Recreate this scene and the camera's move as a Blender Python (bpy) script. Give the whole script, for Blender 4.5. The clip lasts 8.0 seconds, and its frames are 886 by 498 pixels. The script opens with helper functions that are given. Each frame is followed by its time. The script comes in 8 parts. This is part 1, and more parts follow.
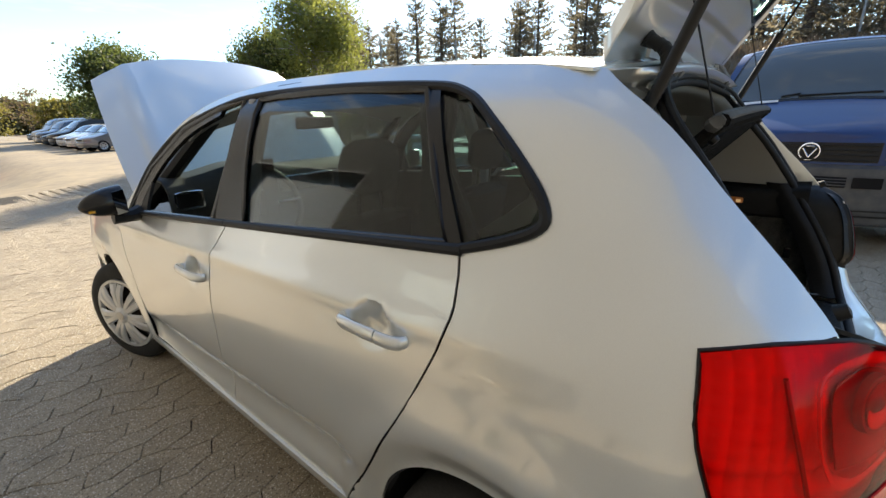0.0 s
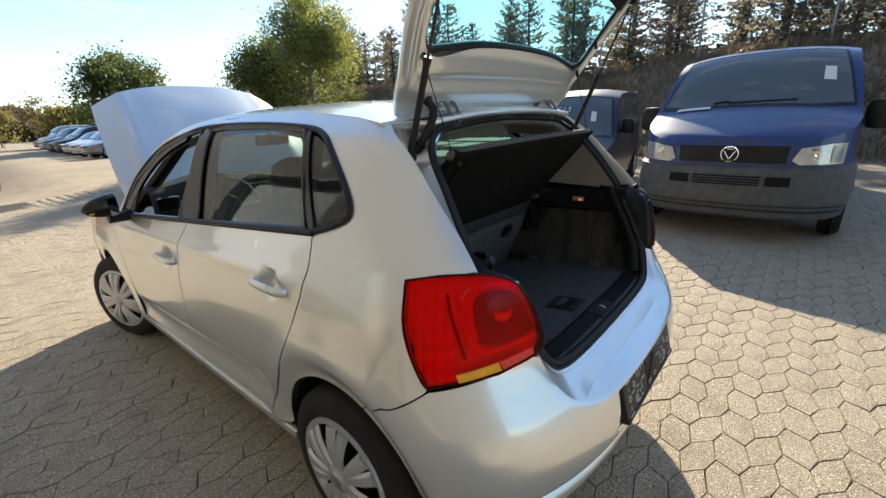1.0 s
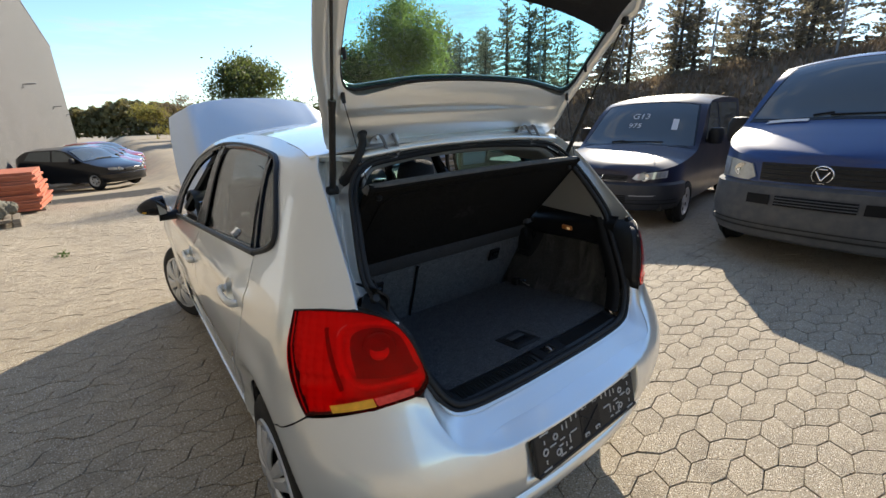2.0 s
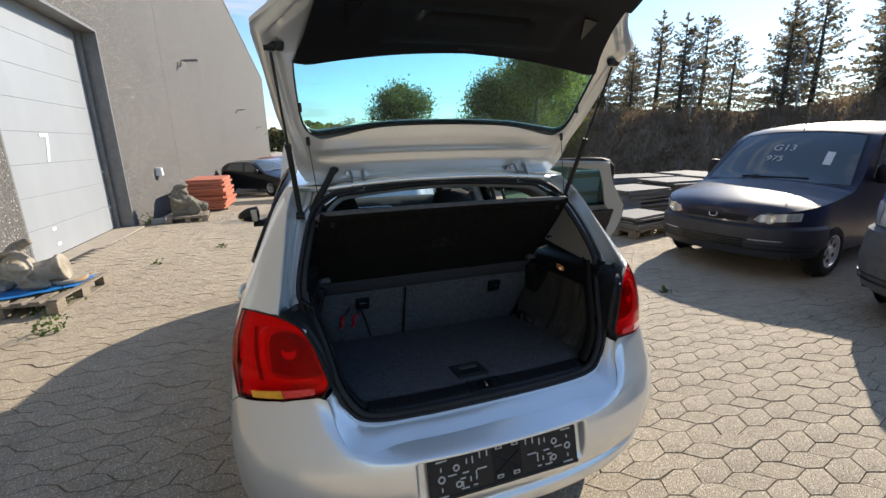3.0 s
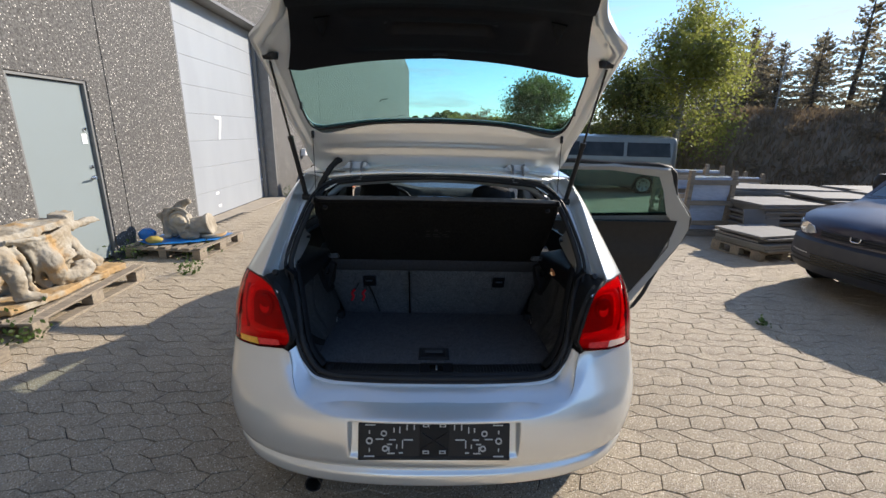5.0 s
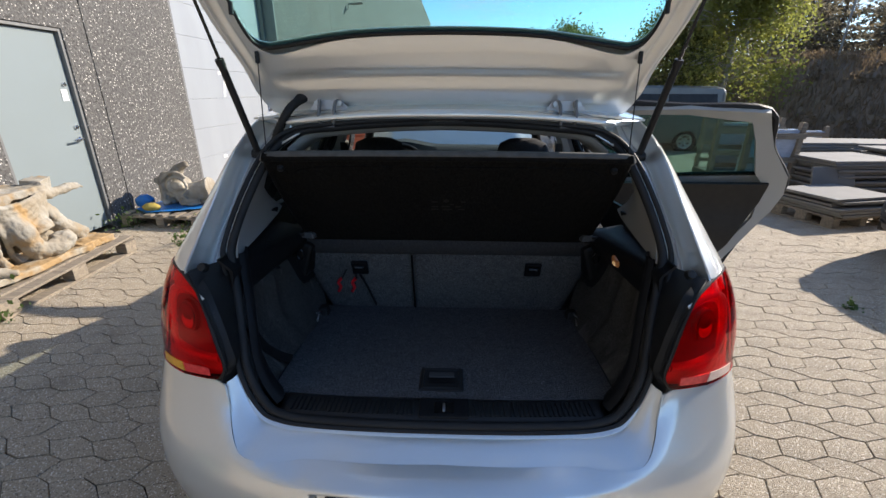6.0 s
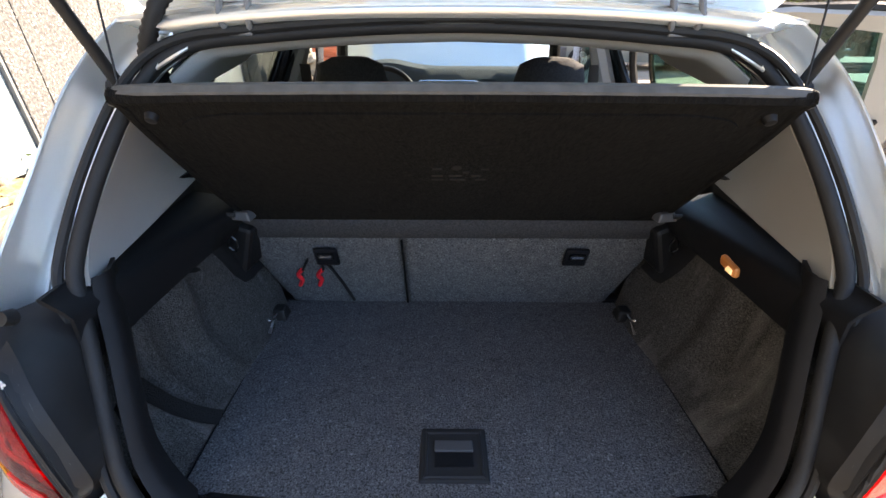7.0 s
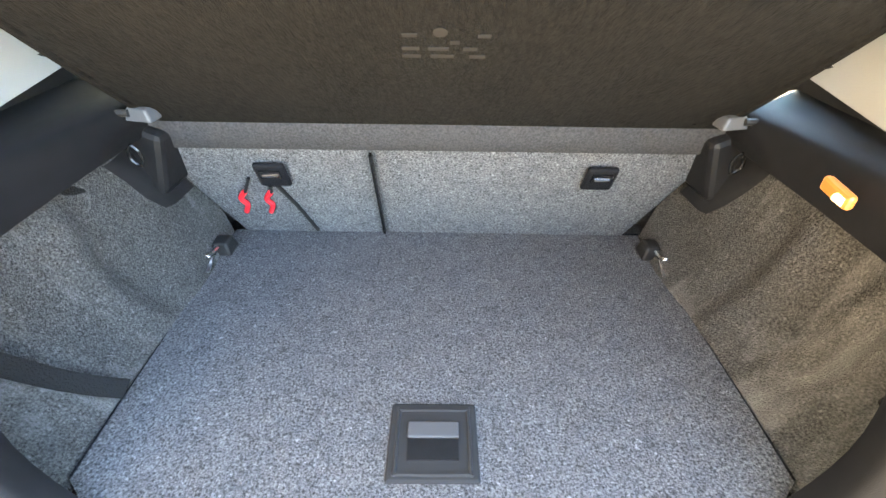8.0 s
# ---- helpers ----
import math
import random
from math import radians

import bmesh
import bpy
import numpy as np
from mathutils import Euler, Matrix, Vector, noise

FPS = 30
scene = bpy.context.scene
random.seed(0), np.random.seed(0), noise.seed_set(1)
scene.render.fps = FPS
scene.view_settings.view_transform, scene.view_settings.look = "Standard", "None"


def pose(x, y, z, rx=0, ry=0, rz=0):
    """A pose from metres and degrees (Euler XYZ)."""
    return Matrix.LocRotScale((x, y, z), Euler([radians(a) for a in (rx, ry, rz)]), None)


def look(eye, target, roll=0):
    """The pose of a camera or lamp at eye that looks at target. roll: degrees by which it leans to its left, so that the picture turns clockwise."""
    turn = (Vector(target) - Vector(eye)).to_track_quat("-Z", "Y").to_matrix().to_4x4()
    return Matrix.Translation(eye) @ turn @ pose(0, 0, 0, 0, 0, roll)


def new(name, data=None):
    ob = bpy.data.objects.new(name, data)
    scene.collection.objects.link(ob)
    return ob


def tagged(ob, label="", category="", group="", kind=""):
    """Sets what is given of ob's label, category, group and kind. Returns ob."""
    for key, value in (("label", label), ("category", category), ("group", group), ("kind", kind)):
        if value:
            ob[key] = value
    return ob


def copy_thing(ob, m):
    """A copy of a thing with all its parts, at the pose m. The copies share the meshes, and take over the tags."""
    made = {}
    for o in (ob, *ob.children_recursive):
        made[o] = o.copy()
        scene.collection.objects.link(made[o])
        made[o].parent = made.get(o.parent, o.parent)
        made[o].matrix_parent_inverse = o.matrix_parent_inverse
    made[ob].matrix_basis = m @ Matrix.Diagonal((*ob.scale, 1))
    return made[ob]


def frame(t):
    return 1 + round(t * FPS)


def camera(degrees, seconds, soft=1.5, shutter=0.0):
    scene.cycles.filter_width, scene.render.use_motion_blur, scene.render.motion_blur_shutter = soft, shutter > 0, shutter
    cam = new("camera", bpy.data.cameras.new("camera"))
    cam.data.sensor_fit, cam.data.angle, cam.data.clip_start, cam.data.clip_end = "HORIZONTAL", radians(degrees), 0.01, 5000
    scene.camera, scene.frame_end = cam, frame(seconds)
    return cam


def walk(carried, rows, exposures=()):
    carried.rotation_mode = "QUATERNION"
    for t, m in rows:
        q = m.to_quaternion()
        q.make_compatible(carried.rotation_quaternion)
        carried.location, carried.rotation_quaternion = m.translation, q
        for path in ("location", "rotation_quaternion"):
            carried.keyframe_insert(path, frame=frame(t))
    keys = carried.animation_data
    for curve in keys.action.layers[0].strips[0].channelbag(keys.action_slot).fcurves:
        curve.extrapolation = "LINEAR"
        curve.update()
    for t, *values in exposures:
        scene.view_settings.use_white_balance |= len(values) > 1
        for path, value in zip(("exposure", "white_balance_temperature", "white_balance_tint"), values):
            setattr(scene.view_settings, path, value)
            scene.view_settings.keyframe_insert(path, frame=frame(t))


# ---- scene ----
cam = camera(92.8, 8.0)
PATH = [
    (0, (-1.336, 0.347, 1.332), (0.123, 1.567, 0.715), -1.8),
    (0.5, (-1.476, 0.064, 1.374), (0.002, 1.258, 0.746), -1.9),
    (1, (-1.43, -0.291, 1.414), (0.02, 0.943, 0.801), -2.6),
    (1.2, (-1.39, -0.402, 1.434), (0.025, 0.873, 0.825), -2.9),
    (2.3, (-0.903, -0.761, 1.521), (0.102, 0.868, 0.941), -1.9),
    (2.5, (-0.804, -0.878, 1.534), (0.092, 0.823, 0.982), -2.0),
    (3, (-0.555, -1.032, 1.549), (0.067, 0.803, 1.052), -1.1),
    (3.5, (-0.317, -1.129, 1.581), (0.066, 0.779, 1.124), -0.1),
    (4, (-0.11, -1.282, 1.6), (0.098, 0.655, 1.151), 0.7),
    (4.5, (-0.029, -1.373, 1.624), (0.084, 0.567, 1.15), 1.3),
    (5, (-0.018, -1.242, 1.576), (0.034, 0.685, 1.042), 1.3),
    (5.2, (-0.03, -1.127, 1.549), (0.003, 0.792, 0.986), 1.3),
    (6.3, (0.041, -0.538, 1.46), (-0.026, 1.305, 0.684), -0.1),
    (6.5, (0.04, -0.437, 1.452), (-0.01, 1.381, 0.621), -0.0),
    (7, (-0.025, -0.169, 1.419), (-0.026, 1.558, 0.412), 0.2),
    (7.5, (-0.035, -0.011, 1.364), (-0.002, 1.601, 0.181), 0.9),
    (8, (0.0, 0.043, 1.286), (0.024, 1.557, -0.021), 1.2),
]
EXPOSURES = [(0, 1.46, 7250, 9), (1.2, 1.24, 7050, 9), (2.3, 1.04, 6700, 10), (4, 0.99, 6600, 12), (5.2, 0.96, 6500, 13), (6.5, 1.38, 6500, 15), (7, 2.9, 7600, 18), (7.5, 4.75, 8600, 18), (8, 5.7, 9400, 13)]
walk(cam, [(t, look(eye, target, roll)) for t, eye, target, roll in PATH], EXPOSURES)

# ---- light ----
SUN_AZ, SUN_EL = 60.0, 28.0          # degrees from +y towards +x, and above the horizon
to_sun = Vector((math.sin(radians(SUN_AZ)) * math.cos(radians(SUN_EL)), math.cos(radians(SUN_AZ)) * math.cos(radians(SUN_EL)), math.sin(radians(SUN_EL))))
world = bpy.data.worlds.new("world")
scene.world = world
world.use_nodes = True
wn, wl = world.node_tree.nodes, world.node_tree.links
wn.clear()
sky = wn.new("ShaderNodeTexSky")
sky.sky_type, sky.sun_disc = "NISHITA", False
sky.sun_elevation, sky.sun_rotation = radians(SUN_EL), radians(SUN_AZ)
sky.air_density, sky.dust_density, sky.ozone_density = 1.0, 0.12, 1.6
w_co = wn.new("ShaderNodeTexCoord")
w_map = wn.new("ShaderNodeMapping")
w_map.inputs["Scale"].default_value = (1.3, 1.3, 9.0)
w_noise = wn.new("ShaderNodeTexNoise")
w_noise.inputs["Scale"].default_value, w_noise.inputs["Detail"].default_value, w_noise.inputs["Roughness"].default_value = 2.6, 7.0, 0.62
w_ramp = wn.new("ShaderNodeMapRange")
for key, value in (("From Min", 0.525), ("From Max", 0.72), ("To Min", 0.0), ("To Max", 0.85)):
    w_ramp.inputs[key].default_value = value
w_tint = wn.new("ShaderNodeMix")
w_tint.data_type, w_tint.blend_type = "RGBA", "MULTIPLY"
w_tint.inputs[0].default_value, w_tint.inputs[7].default_value = 1.0, (0.77, 0.92, 1.08, 1)
w_mix = wn.new("ShaderNodeMix")
w_mix.data_type = "RGBA"
w_mix.inputs[7].default_value = (3.7, 3.9, 4.2, 1)
w_back, w_out = wn.new("ShaderNodeBackground"), wn.new("ShaderNodeOutputWorld")
w_back.inputs["Strength"].default_value = 0.106
wl.new(w_co.outputs["Generated"], w_map.inputs["Vector"])
wl.new(w_map.outputs["Vector"], w_noise.inputs["Vector"])
wl.new(w_noise.outputs["Fac"], w_ramp.inputs["Value"])
wl.new(w_ramp.outputs["Result"], w_mix.inputs[0])
wl.new(sky.outputs["Color"], w_tint.inputs[6])
wl.new(w_tint.outputs[2], w_mix.inputs[6])
wl.new(w_mix.outputs[2], w_back.inputs["Color"])
wl.new(w_back.outputs["Background"], w_out.inputs["Surface"])

sun = new("sun", bpy.data.lights.new("sun", "SUN"))
sun.data.energy, sun.data.angle, sun.data.color = 3.7, radians(0.6), (1.0, 0.92, 0.79)
sun.matrix_world = look((0, 0, 30), Vector((0, 0, 30)) - to_sun)

# ---- materials ----
MATS = {}


def mat(name, color, rough=0.5, metal=0.0, shine=0.5, vary=0.0, scale=8.0, bump=0.0, bump_scale=60.0, dark=None, stain=0.0, stain_scale=1.2,
        per_piece=0.0, coat=0.0, stretch=(1, 1, 1), rough_vary=0.0, sheen=0.0, emit=None, emit_strength=0.0, per_island=0.0):
    """A surface: base colour with grain (vary, scale), stains at a larger scale, and fine relief."""
    if name in MATS:
        return MATS[name]
    m = bpy.data.materials.new(name)
    m.use_nodes = True
    n, l = m.node_tree.nodes, m.node_tree.links
    b = n["Principled BSDF"]
    b.inputs["Base Color"].default_value = (*color, 1)
    b.inputs["Roughness"].default_value, b.inputs["Metallic"].default_value = rough, metal
    b.inputs["Coat Weight"].default_value, b.inputs["Coat Roughness"].default_value = coat, 0.04
    b.inputs["Sheen Weight"].default_value = sheen
    b.inputs["Specular IOR Level"].default_value = shine
    if emit:
        b.inputs["Emission Color"].default_value = (*emit, 1)
        b.inputs["Emission Strength"].default_value = emit_strength
    co = n.new("ShaderNodeTexCoord")
    mp = n.new("ShaderNodeMapping")
    mp.inputs["Scale"].default_value = stretch
    l.new(co.outputs["Object"], mp.inputs["Vector"])
    last = None

    def blend(fac_socket, other):
        nonlocal last
        mx = n.new("ShaderNodeMix")
        mx.data_type = "RGBA"
        l.new(fac_socket, mx.inputs[0])
        if last:
            l.new(last, mx.inputs[6])
        else:
            mx.inputs[6].default_value = (*color, 1)
        mx.inputs[7].default_value = (*other, 1)
        last = mx.outputs[2]

    def ranged(socket, lo, hi, top):
        r = n.new("ShaderNodeMapRange")
        r.inputs["From Min"].default_value, r.inputs["From Max"].default_value, r.inputs["To Max"].default_value = lo, hi, top
        l.new(socket, r.inputs["Value"])
        return r.outputs["Result"]

    other = dark or tuple(c * 0.35 for c in color)
    if vary:
        t = n.new("ShaderNodeTexNoise")
        t.inputs["Scale"].default_value, t.inputs["Detail"].default_value = scale, 5
        l.new(mp.outputs["Vector"], t.inputs["Vector"])
        blend(ranged(t.outputs["Fac"], 0.35, 0.7, vary), other)
    if stain:
        t = n.new("ShaderNodeTexNoise")
        t.inputs["Scale"].default_value, t.inputs["Detail"].default_value = stain_scale, 4
        l.new(mp.outputs["Vector"], t.inputs["Vector"])
        blend(ranged(t.outputs["Fac"], 0.45, 0.75, stain), other)
    if per_piece or per_island:
        src = n.new("ShaderNodeObjectInfo").outputs["Random"] if per_piece else n.new("ShaderNodeNewGeometry").outputs["Random Per Island"]
        blend(ranged(src, 0.0, 1.0, per_piece or per_island), other)
    if last:
        l.new(last, b.inputs["Base Color"])
    if rough_vary:
        t = n.new("ShaderNodeTexNoise")
        t.inputs["Scale"].default_value = scale * 0.4
        l.new(mp.outputs["Vector"], t.inputs["Vector"])
        r = n.new("ShaderNodeMapRange")
        r.inputs["To Min"].default_value, r.inputs["To Max"].default_value = rough - rough_vary, rough + rough_vary
        l.new(t.outputs["Fac"], r.inputs["Value"])
        l.new(r.outputs["Result"], b.inputs["Roughness"])
    if bump:
        t = n.new("ShaderNodeTexNoise")
        t.inputs["Scale"].default_value, t.inputs["Detail"].default_value = bump_scale, 3
        l.new(mp.outputs["Vector"], t.inputs["Vector"])
        bm_ = n.new("ShaderNodeBump")
        bm_.inputs["Strength"].default_value, bm_.inputs["Distance"].default_value = bump, 0.01
        l.new(t.outputs["Fac"], bm_.inputs["Height"])
        l.new(bm_.outputs["Normal"], b.inputs["Normal"])
    MATS[name] = m
    return m


def glass(name, tint, gloss=0.05, power=4.0):
    """A thin pane: tinted see-through with a reflection that grows at grazing angles."""
    if name in MATS:
        return MATS[name]
    m = bpy.data.materials.new(name)
    m.use_nodes = True
    n, l = m.node_tree.nodes, m.node_tree.links
    n.clear()
    out, mix, tr, gl = n.new("ShaderNodeOutputMaterial"), n.new("ShaderNodeMixShader"), n.new("ShaderNodeBsdfTransparent"), n.new("ShaderNodeBsdfGlossy")
    tr.inputs["Color"].default_value = (*tint, 1)
    gl.inputs["Roughness"].default_value = 0.01
    lw, pw, ad = n.new("ShaderNodeLayerWeight"), n.new("ShaderNodeMath"), n.new("ShaderNodeMath")
    lw.inputs["Blend"].default_value = 0.5
    pw.operation, pw.inputs[1].default_value = "POWER", power
    ad.operation, ad.inputs[1].default_value, ad.use_clamp = "ADD", gloss, True
    l.new(lw.outputs["Facing"], pw.inputs[0])
    l.new(pw.outputs[0], ad.inputs[0])
    l.new(ad.outputs[0], mix.inputs["Fac"])
    l.new(tr.outputs[0], mix.inputs[1])
    l.new(gl.outputs[0], mix.inputs[2])
    l.new(mix.outputs[0], out.inputs["Surface"])
    MATS[name] = m
    return m


def felt(name, deep, pale, scale=300.0, streaks=0.0):
    """Needle felt: flecks of pale and dark fibre, matted in clumps, with pale streaks running upwards."""
    m = mat(name, deep, 0.95, shine=0.1, bump=0.7, bump_scale=scale * 1.3)
    n, l = m.node_tree.nodes, m.node_tree.links
    co = next(q for q in n if q.type == "TEX_COORD")

    def layer(size, detail, lo, hi, top, stretch=(1, 1, 1)):
        mp, t, r = n.new("ShaderNodeMapping"), n.new("ShaderNodeTexNoise"), n.new("ShaderNodeMapRange")
        mp.inputs["Scale"].default_value = stretch
        t.inputs["Scale"].default_value, t.inputs["Detail"].default_value, t.inputs["Roughness"].default_value = size, detail, 0.65
        r.inputs["From Min"].default_value, r.inputs["From Max"].default_value, r.inputs["To Max"].default_value = lo, hi, top
        l.new(co.outputs["Object"], mp.inputs["Vector"])
        l.new(mp.outputs["Vector"], t.inputs["Vector"])
        l.new(t.outputs["Fac"], r.inputs["Value"])
        return r.outputs["Result"]

    def over(below, fac, top):
        mx = n.new("ShaderNodeMix")
        mx.data_type = "RGBA"
        l.new(fac, mx.inputs[0])
        if below is None:
            mx.inputs[6].default_value = (*deep, 1)
        else:
            l.new(below, mx.inputs[6])
        mx.inputs[7].default_value = (*top, 1)
        return mx.outputs[2]

    last = over(None, layer(scale, 5, 0.36, 0.68, 1.0), pale)
    last = over(last, layer(scale * 0.42, 3, 0.62, 0.72, 0.6), tuple(c * 1.7 for c in pale))
    last = over(last, layer(30, 4, 0.45, 0.75, 0.3), tuple(c * 0.8 for c in deep))
    if streaks:
        last = over(last, layer(7, 3, 0.52, 0.75, streaks, (1, 1.4, 0.3)), tuple(c * 2.0 for c in pale))
    l.new(last, n["Principled BSDF"].inputs["Base Color"])
    return m


SILVER = mat("silver_paint", (0.85, 0.868, 0.842), 0.33, 0.66, coat=1.0, vary=0.2, scale=900, dark=(0.64, 0.64, 0.62), stain=0.08, stain_scale=3.0)
SILVER.node_tree.nodes["Principled BSDF"].inputs["Coat IOR"].default_value = 1.9
SILVER.node_tree.nodes["Principled BSDF"].inputs["Coat Roughness"].default_value = 0.02
SILVER_DULL = mat("silver_primer", (0.55, 0.55, 0.55), 0.45, 0.4, vary=0.25, scale=14, dark=(0.3, 0.29, 0.27), coat=0.3)
BLACK_PLASTIC = mat("black_plastic", (0.0115, 0.0118, 0.0125), 0.48, shine=0.35, vary=0.5, scale=30, dark=(0.023, 0.0225, 0.0215), bump=0.08, bump_scale=700)
BLACK_GLOSS = mat("gloss_black", (0.01, 0.01, 0.01), 0.22)
RUBBER = mat("rubber", (0.017, 0.0175, 0.0185), 0.6, shine=0.3, vary=0.5, scale=12, dark=(0.032, 0.031, 0.029), bump=0.1, bump_scale=150)
TYRE = mat("tyre_rubber", (0.013, 0.013, 0.013), 0.75, shine=0.3, vary=0.5, scale=9, dark=(0.032, 0.03, 0.027), bump=0.2, bump_scale=120)
CARPET = felt("boot_carpet", (0.036, 0.0366, 0.0385), (0.22, 0.224, 0.232), 290)
CARPET_SIDE = felt("side_carpet", (0.03, 0.0298, 0.029), (0.13, 0.128, 0.122), 290, 0.5)
TRIM_DEEP = mat("deep_black_trim", (0.0055, 0.006, 0.008), 0.5, shine=0.16, vary=0.3, scale=40, dark=(0.011, 0.0115, 0.013), bump=0.15, bump_scale=800)
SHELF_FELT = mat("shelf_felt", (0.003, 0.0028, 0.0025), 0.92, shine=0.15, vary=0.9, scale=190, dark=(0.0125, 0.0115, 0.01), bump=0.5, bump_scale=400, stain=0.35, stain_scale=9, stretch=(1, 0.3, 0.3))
TRIM_BLACK = mat("trim_black", (0.0075, 0.0078, 0.0088), 0.5, shine=0.25, vary=0.3, scale=40, dark=(0.018, 0.018, 0.019), bump=0.15, bump_scale=800)
TRIM_GREY = mat("trim_grey", (0.36, 0.36, 0.34), 0.7, vary=0.2, scale=20, dark=(0.36, 0.35, 0.33), bump=0.1, bump_scale=400)
STRIP_FELT = mat("strip_felt", (0.03, 0.03, 0.032), 0.92, shine=0.15, vary=0.6, scale=260, dark=(0.075, 0.075, 0.077), bump=0.4, bump_scale=500)
SEAT_CLOTH = mat("seat_cloth", (0.03, 0.03, 0.032), 0.9, vary=0.7, scale=220, dark=(0.075, 0.075, 0.08), bump=0.4, bump_scale=500)
CHROME = mat("bright_metal", (0.75, 0.75, 0.75), 0.18, 1.0)
HINGE_PAINT = mat("hinge_paint", (0.22, 0.225, 0.23), 0.5, 0.2, vary=0.3, scale=60)
STEEL = mat("steel", (0.5, 0.5, 0.5), 0.38, 1.0, vary=0.3, scale=40)
HUBCAP = mat("hubcap_silver", (0.56, 0.57, 0.58), 0.35, 0.5, vary=0.25, scale=20, dark=(0.33, 0.32, 0.3), coat=0.4)
RED_LENS = mat("red_lens", (0.95, 0.012, 0.016), 0.12, 0.0, shine=0.4, vary=0.15, scale=30, dark=(0.7, 0.008, 0.012), coat=0.4)
AMBER_LENS = mat("amber_lens", (1.0, 0.5, 0.05), 0.12, shine=0.3, vary=0.4, scale=40)
GLASS_GREEN = glass("green_tinted_glass", (0.7, 0.9, 0.88), 0.03)
GLASS_DARK = glass("dark_tinted_glass", (0.56, 0.61, 0.59), 0.05)
GLASS_CLEAR = glass("clear_glass", (0.86, 0.93, 0.91), 0.05)
GLASS_DOOR = glass("door_glass", (0.42, 0.6, 0.56), 0.03)


# ---- building blocks ----
def curve(knots):
    """A smooth function through (x, y) knots."""
    xs, ys = np.array([k[0] for k in knots], float), np.array([k[1] for k in knots], float)
    d = np.diff(ys) / np.diff(xs)
    m = np.r_[d[0], [0.0 if a * b <= 0 else 2 * a * b / (a + b) for a, b in zip(d, d[1:])], d[-1]]

    def at(x):
        x = min(max(x, xs[0]), xs[-1])
        i = min(int(np.searchsorted(xs, x, side="right")) - 1, len(xs) - 2)
        h = xs[i + 1] - xs[i]
        t = (x - xs[i]) / h
        return float((2 * t**3 - 3 * t**2 + 1) * ys[i] + (t**3 - 2 * t**2 + t) * h * m[i] + (3 * t**2 - 2 * t**3) * ys[i + 1] + (t**3 - t**2) * h * m[i + 1])

    return at


def smooth_line(pts, per=6, closed=False):
    """A finer line through the points."""
    p = [Vector(q) for q in pts]
    n = len(p)
    out = []
    for i in range(n if closed else n - 1):
        a, b, c, d = (p[(i + k) % n] if closed else p[min(max(i + k, 0), n - 1)] for k in (-1, 0, 1, 2))
        for j in range(per):
            t = j / per
            out.append(0.5 * (2 * b + (c - a) * t + (2 * a - 5 * b + 4 * c - d) * t * t + (3 * b - a - 3 * c + d) * t**3))
    if not closed:
        out.append(p[-1])
    return out


def ease(v):
    v = min(max(v, 0.0), 1.0)
    return v * v * (3 - 2 * v)


def thing(name, label, category, group="", at=None):
    """An Empty at the base of a thing made of parts."""
    ob = new(name)
    ob.empty_display_size = 0.1
    if at is not None:
        ob.matrix_basis = at
    return tagged(ob, label, category, group)


def part(name, bm, material, parent=None, label="", smooth=True, thick=0.0, bevel=0.0, angle=40):
    """Links a bmesh as one mesh object, under a thing or a part."""
    me = bpy.data.meshes.new(name)
    bmesh.ops.remove_doubles(bm, verts=bm.verts, dist=1e-5)
    bm.to_mesh(me)
    bm.free()
    me.materials.append(material)
    ob = new(name, me)
    if smooth:
        for p in me.polygons:
            p.use_smooth = True
        me.set_sharp_from_angle(angle=radians(angle))
    if parent:
        ob.parent = parent
    if label:
        ob["label"] = label
    if thick:
        md = ob.modifiers.new("thickness", "SOLIDIFY")
        md.thickness, md.offset = thick, 0.0
        if smooth:
            md = ob.modifiers.new("crisp", "EDGE_SPLIT")
            md.split_angle = radians(max(angle, 78))
    if bevel:
        md = ob.modifiers.new("edge", "BEVEL")
        md.width, md.segments, md.limit_method, md.angle_limit = bevel, 2, "ANGLE", radians(35)
    return ob


def sheet(poly, step_u, step_v, place, cuts_u=(), cuts_v=()):
    """A flat outline (u, v), cut into a fine net and laid on a surface by place(u, v)."""
    bm = bmesh.new()
    bm.faces.new([bm.verts.new((q[0], q[1], 0)) for q in poly])
    us, vs = [q[0] for q in poly], [q[1] for q in poly]
    for lo, hi, step, no, extra in ((min(us), max(us), step_u, (1, 0, 0), cuts_u), (min(vs), max(vs), step_v, (0, 1, 0), cuts_v)):
        k = max(1, round((hi - lo) / step))
        for at in [lo + (hi - lo) * i / k for i in range(1, k)] + list(extra):
            bmesh.ops.bisect_plane(bm, geom=bm.verts[:] + bm.edges[:] + bm.faces[:], plane_co=(no[0] * at, no[1] * at, 0), plane_no=no, dist=1e-6)
    bmesh.ops.triangulate(bm, faces=[f for f in bm.faces if len(f.verts) > 4])
    for v in bm.verts:
        v.co = place(v.co.x, v.co.y)
    return bm


def net(rows):
    """A surface through rows of points."""
    bm = bmesh.new()
    vs = [[bm.verts.new(p) for p in row] for row in rows]
    for a, b in zip(vs, vs[1:]):
        for i in range(len(a) - 1):
            bm.faces.new((a[i], a[i + 1], b[i + 1], b[i]))
    return bm


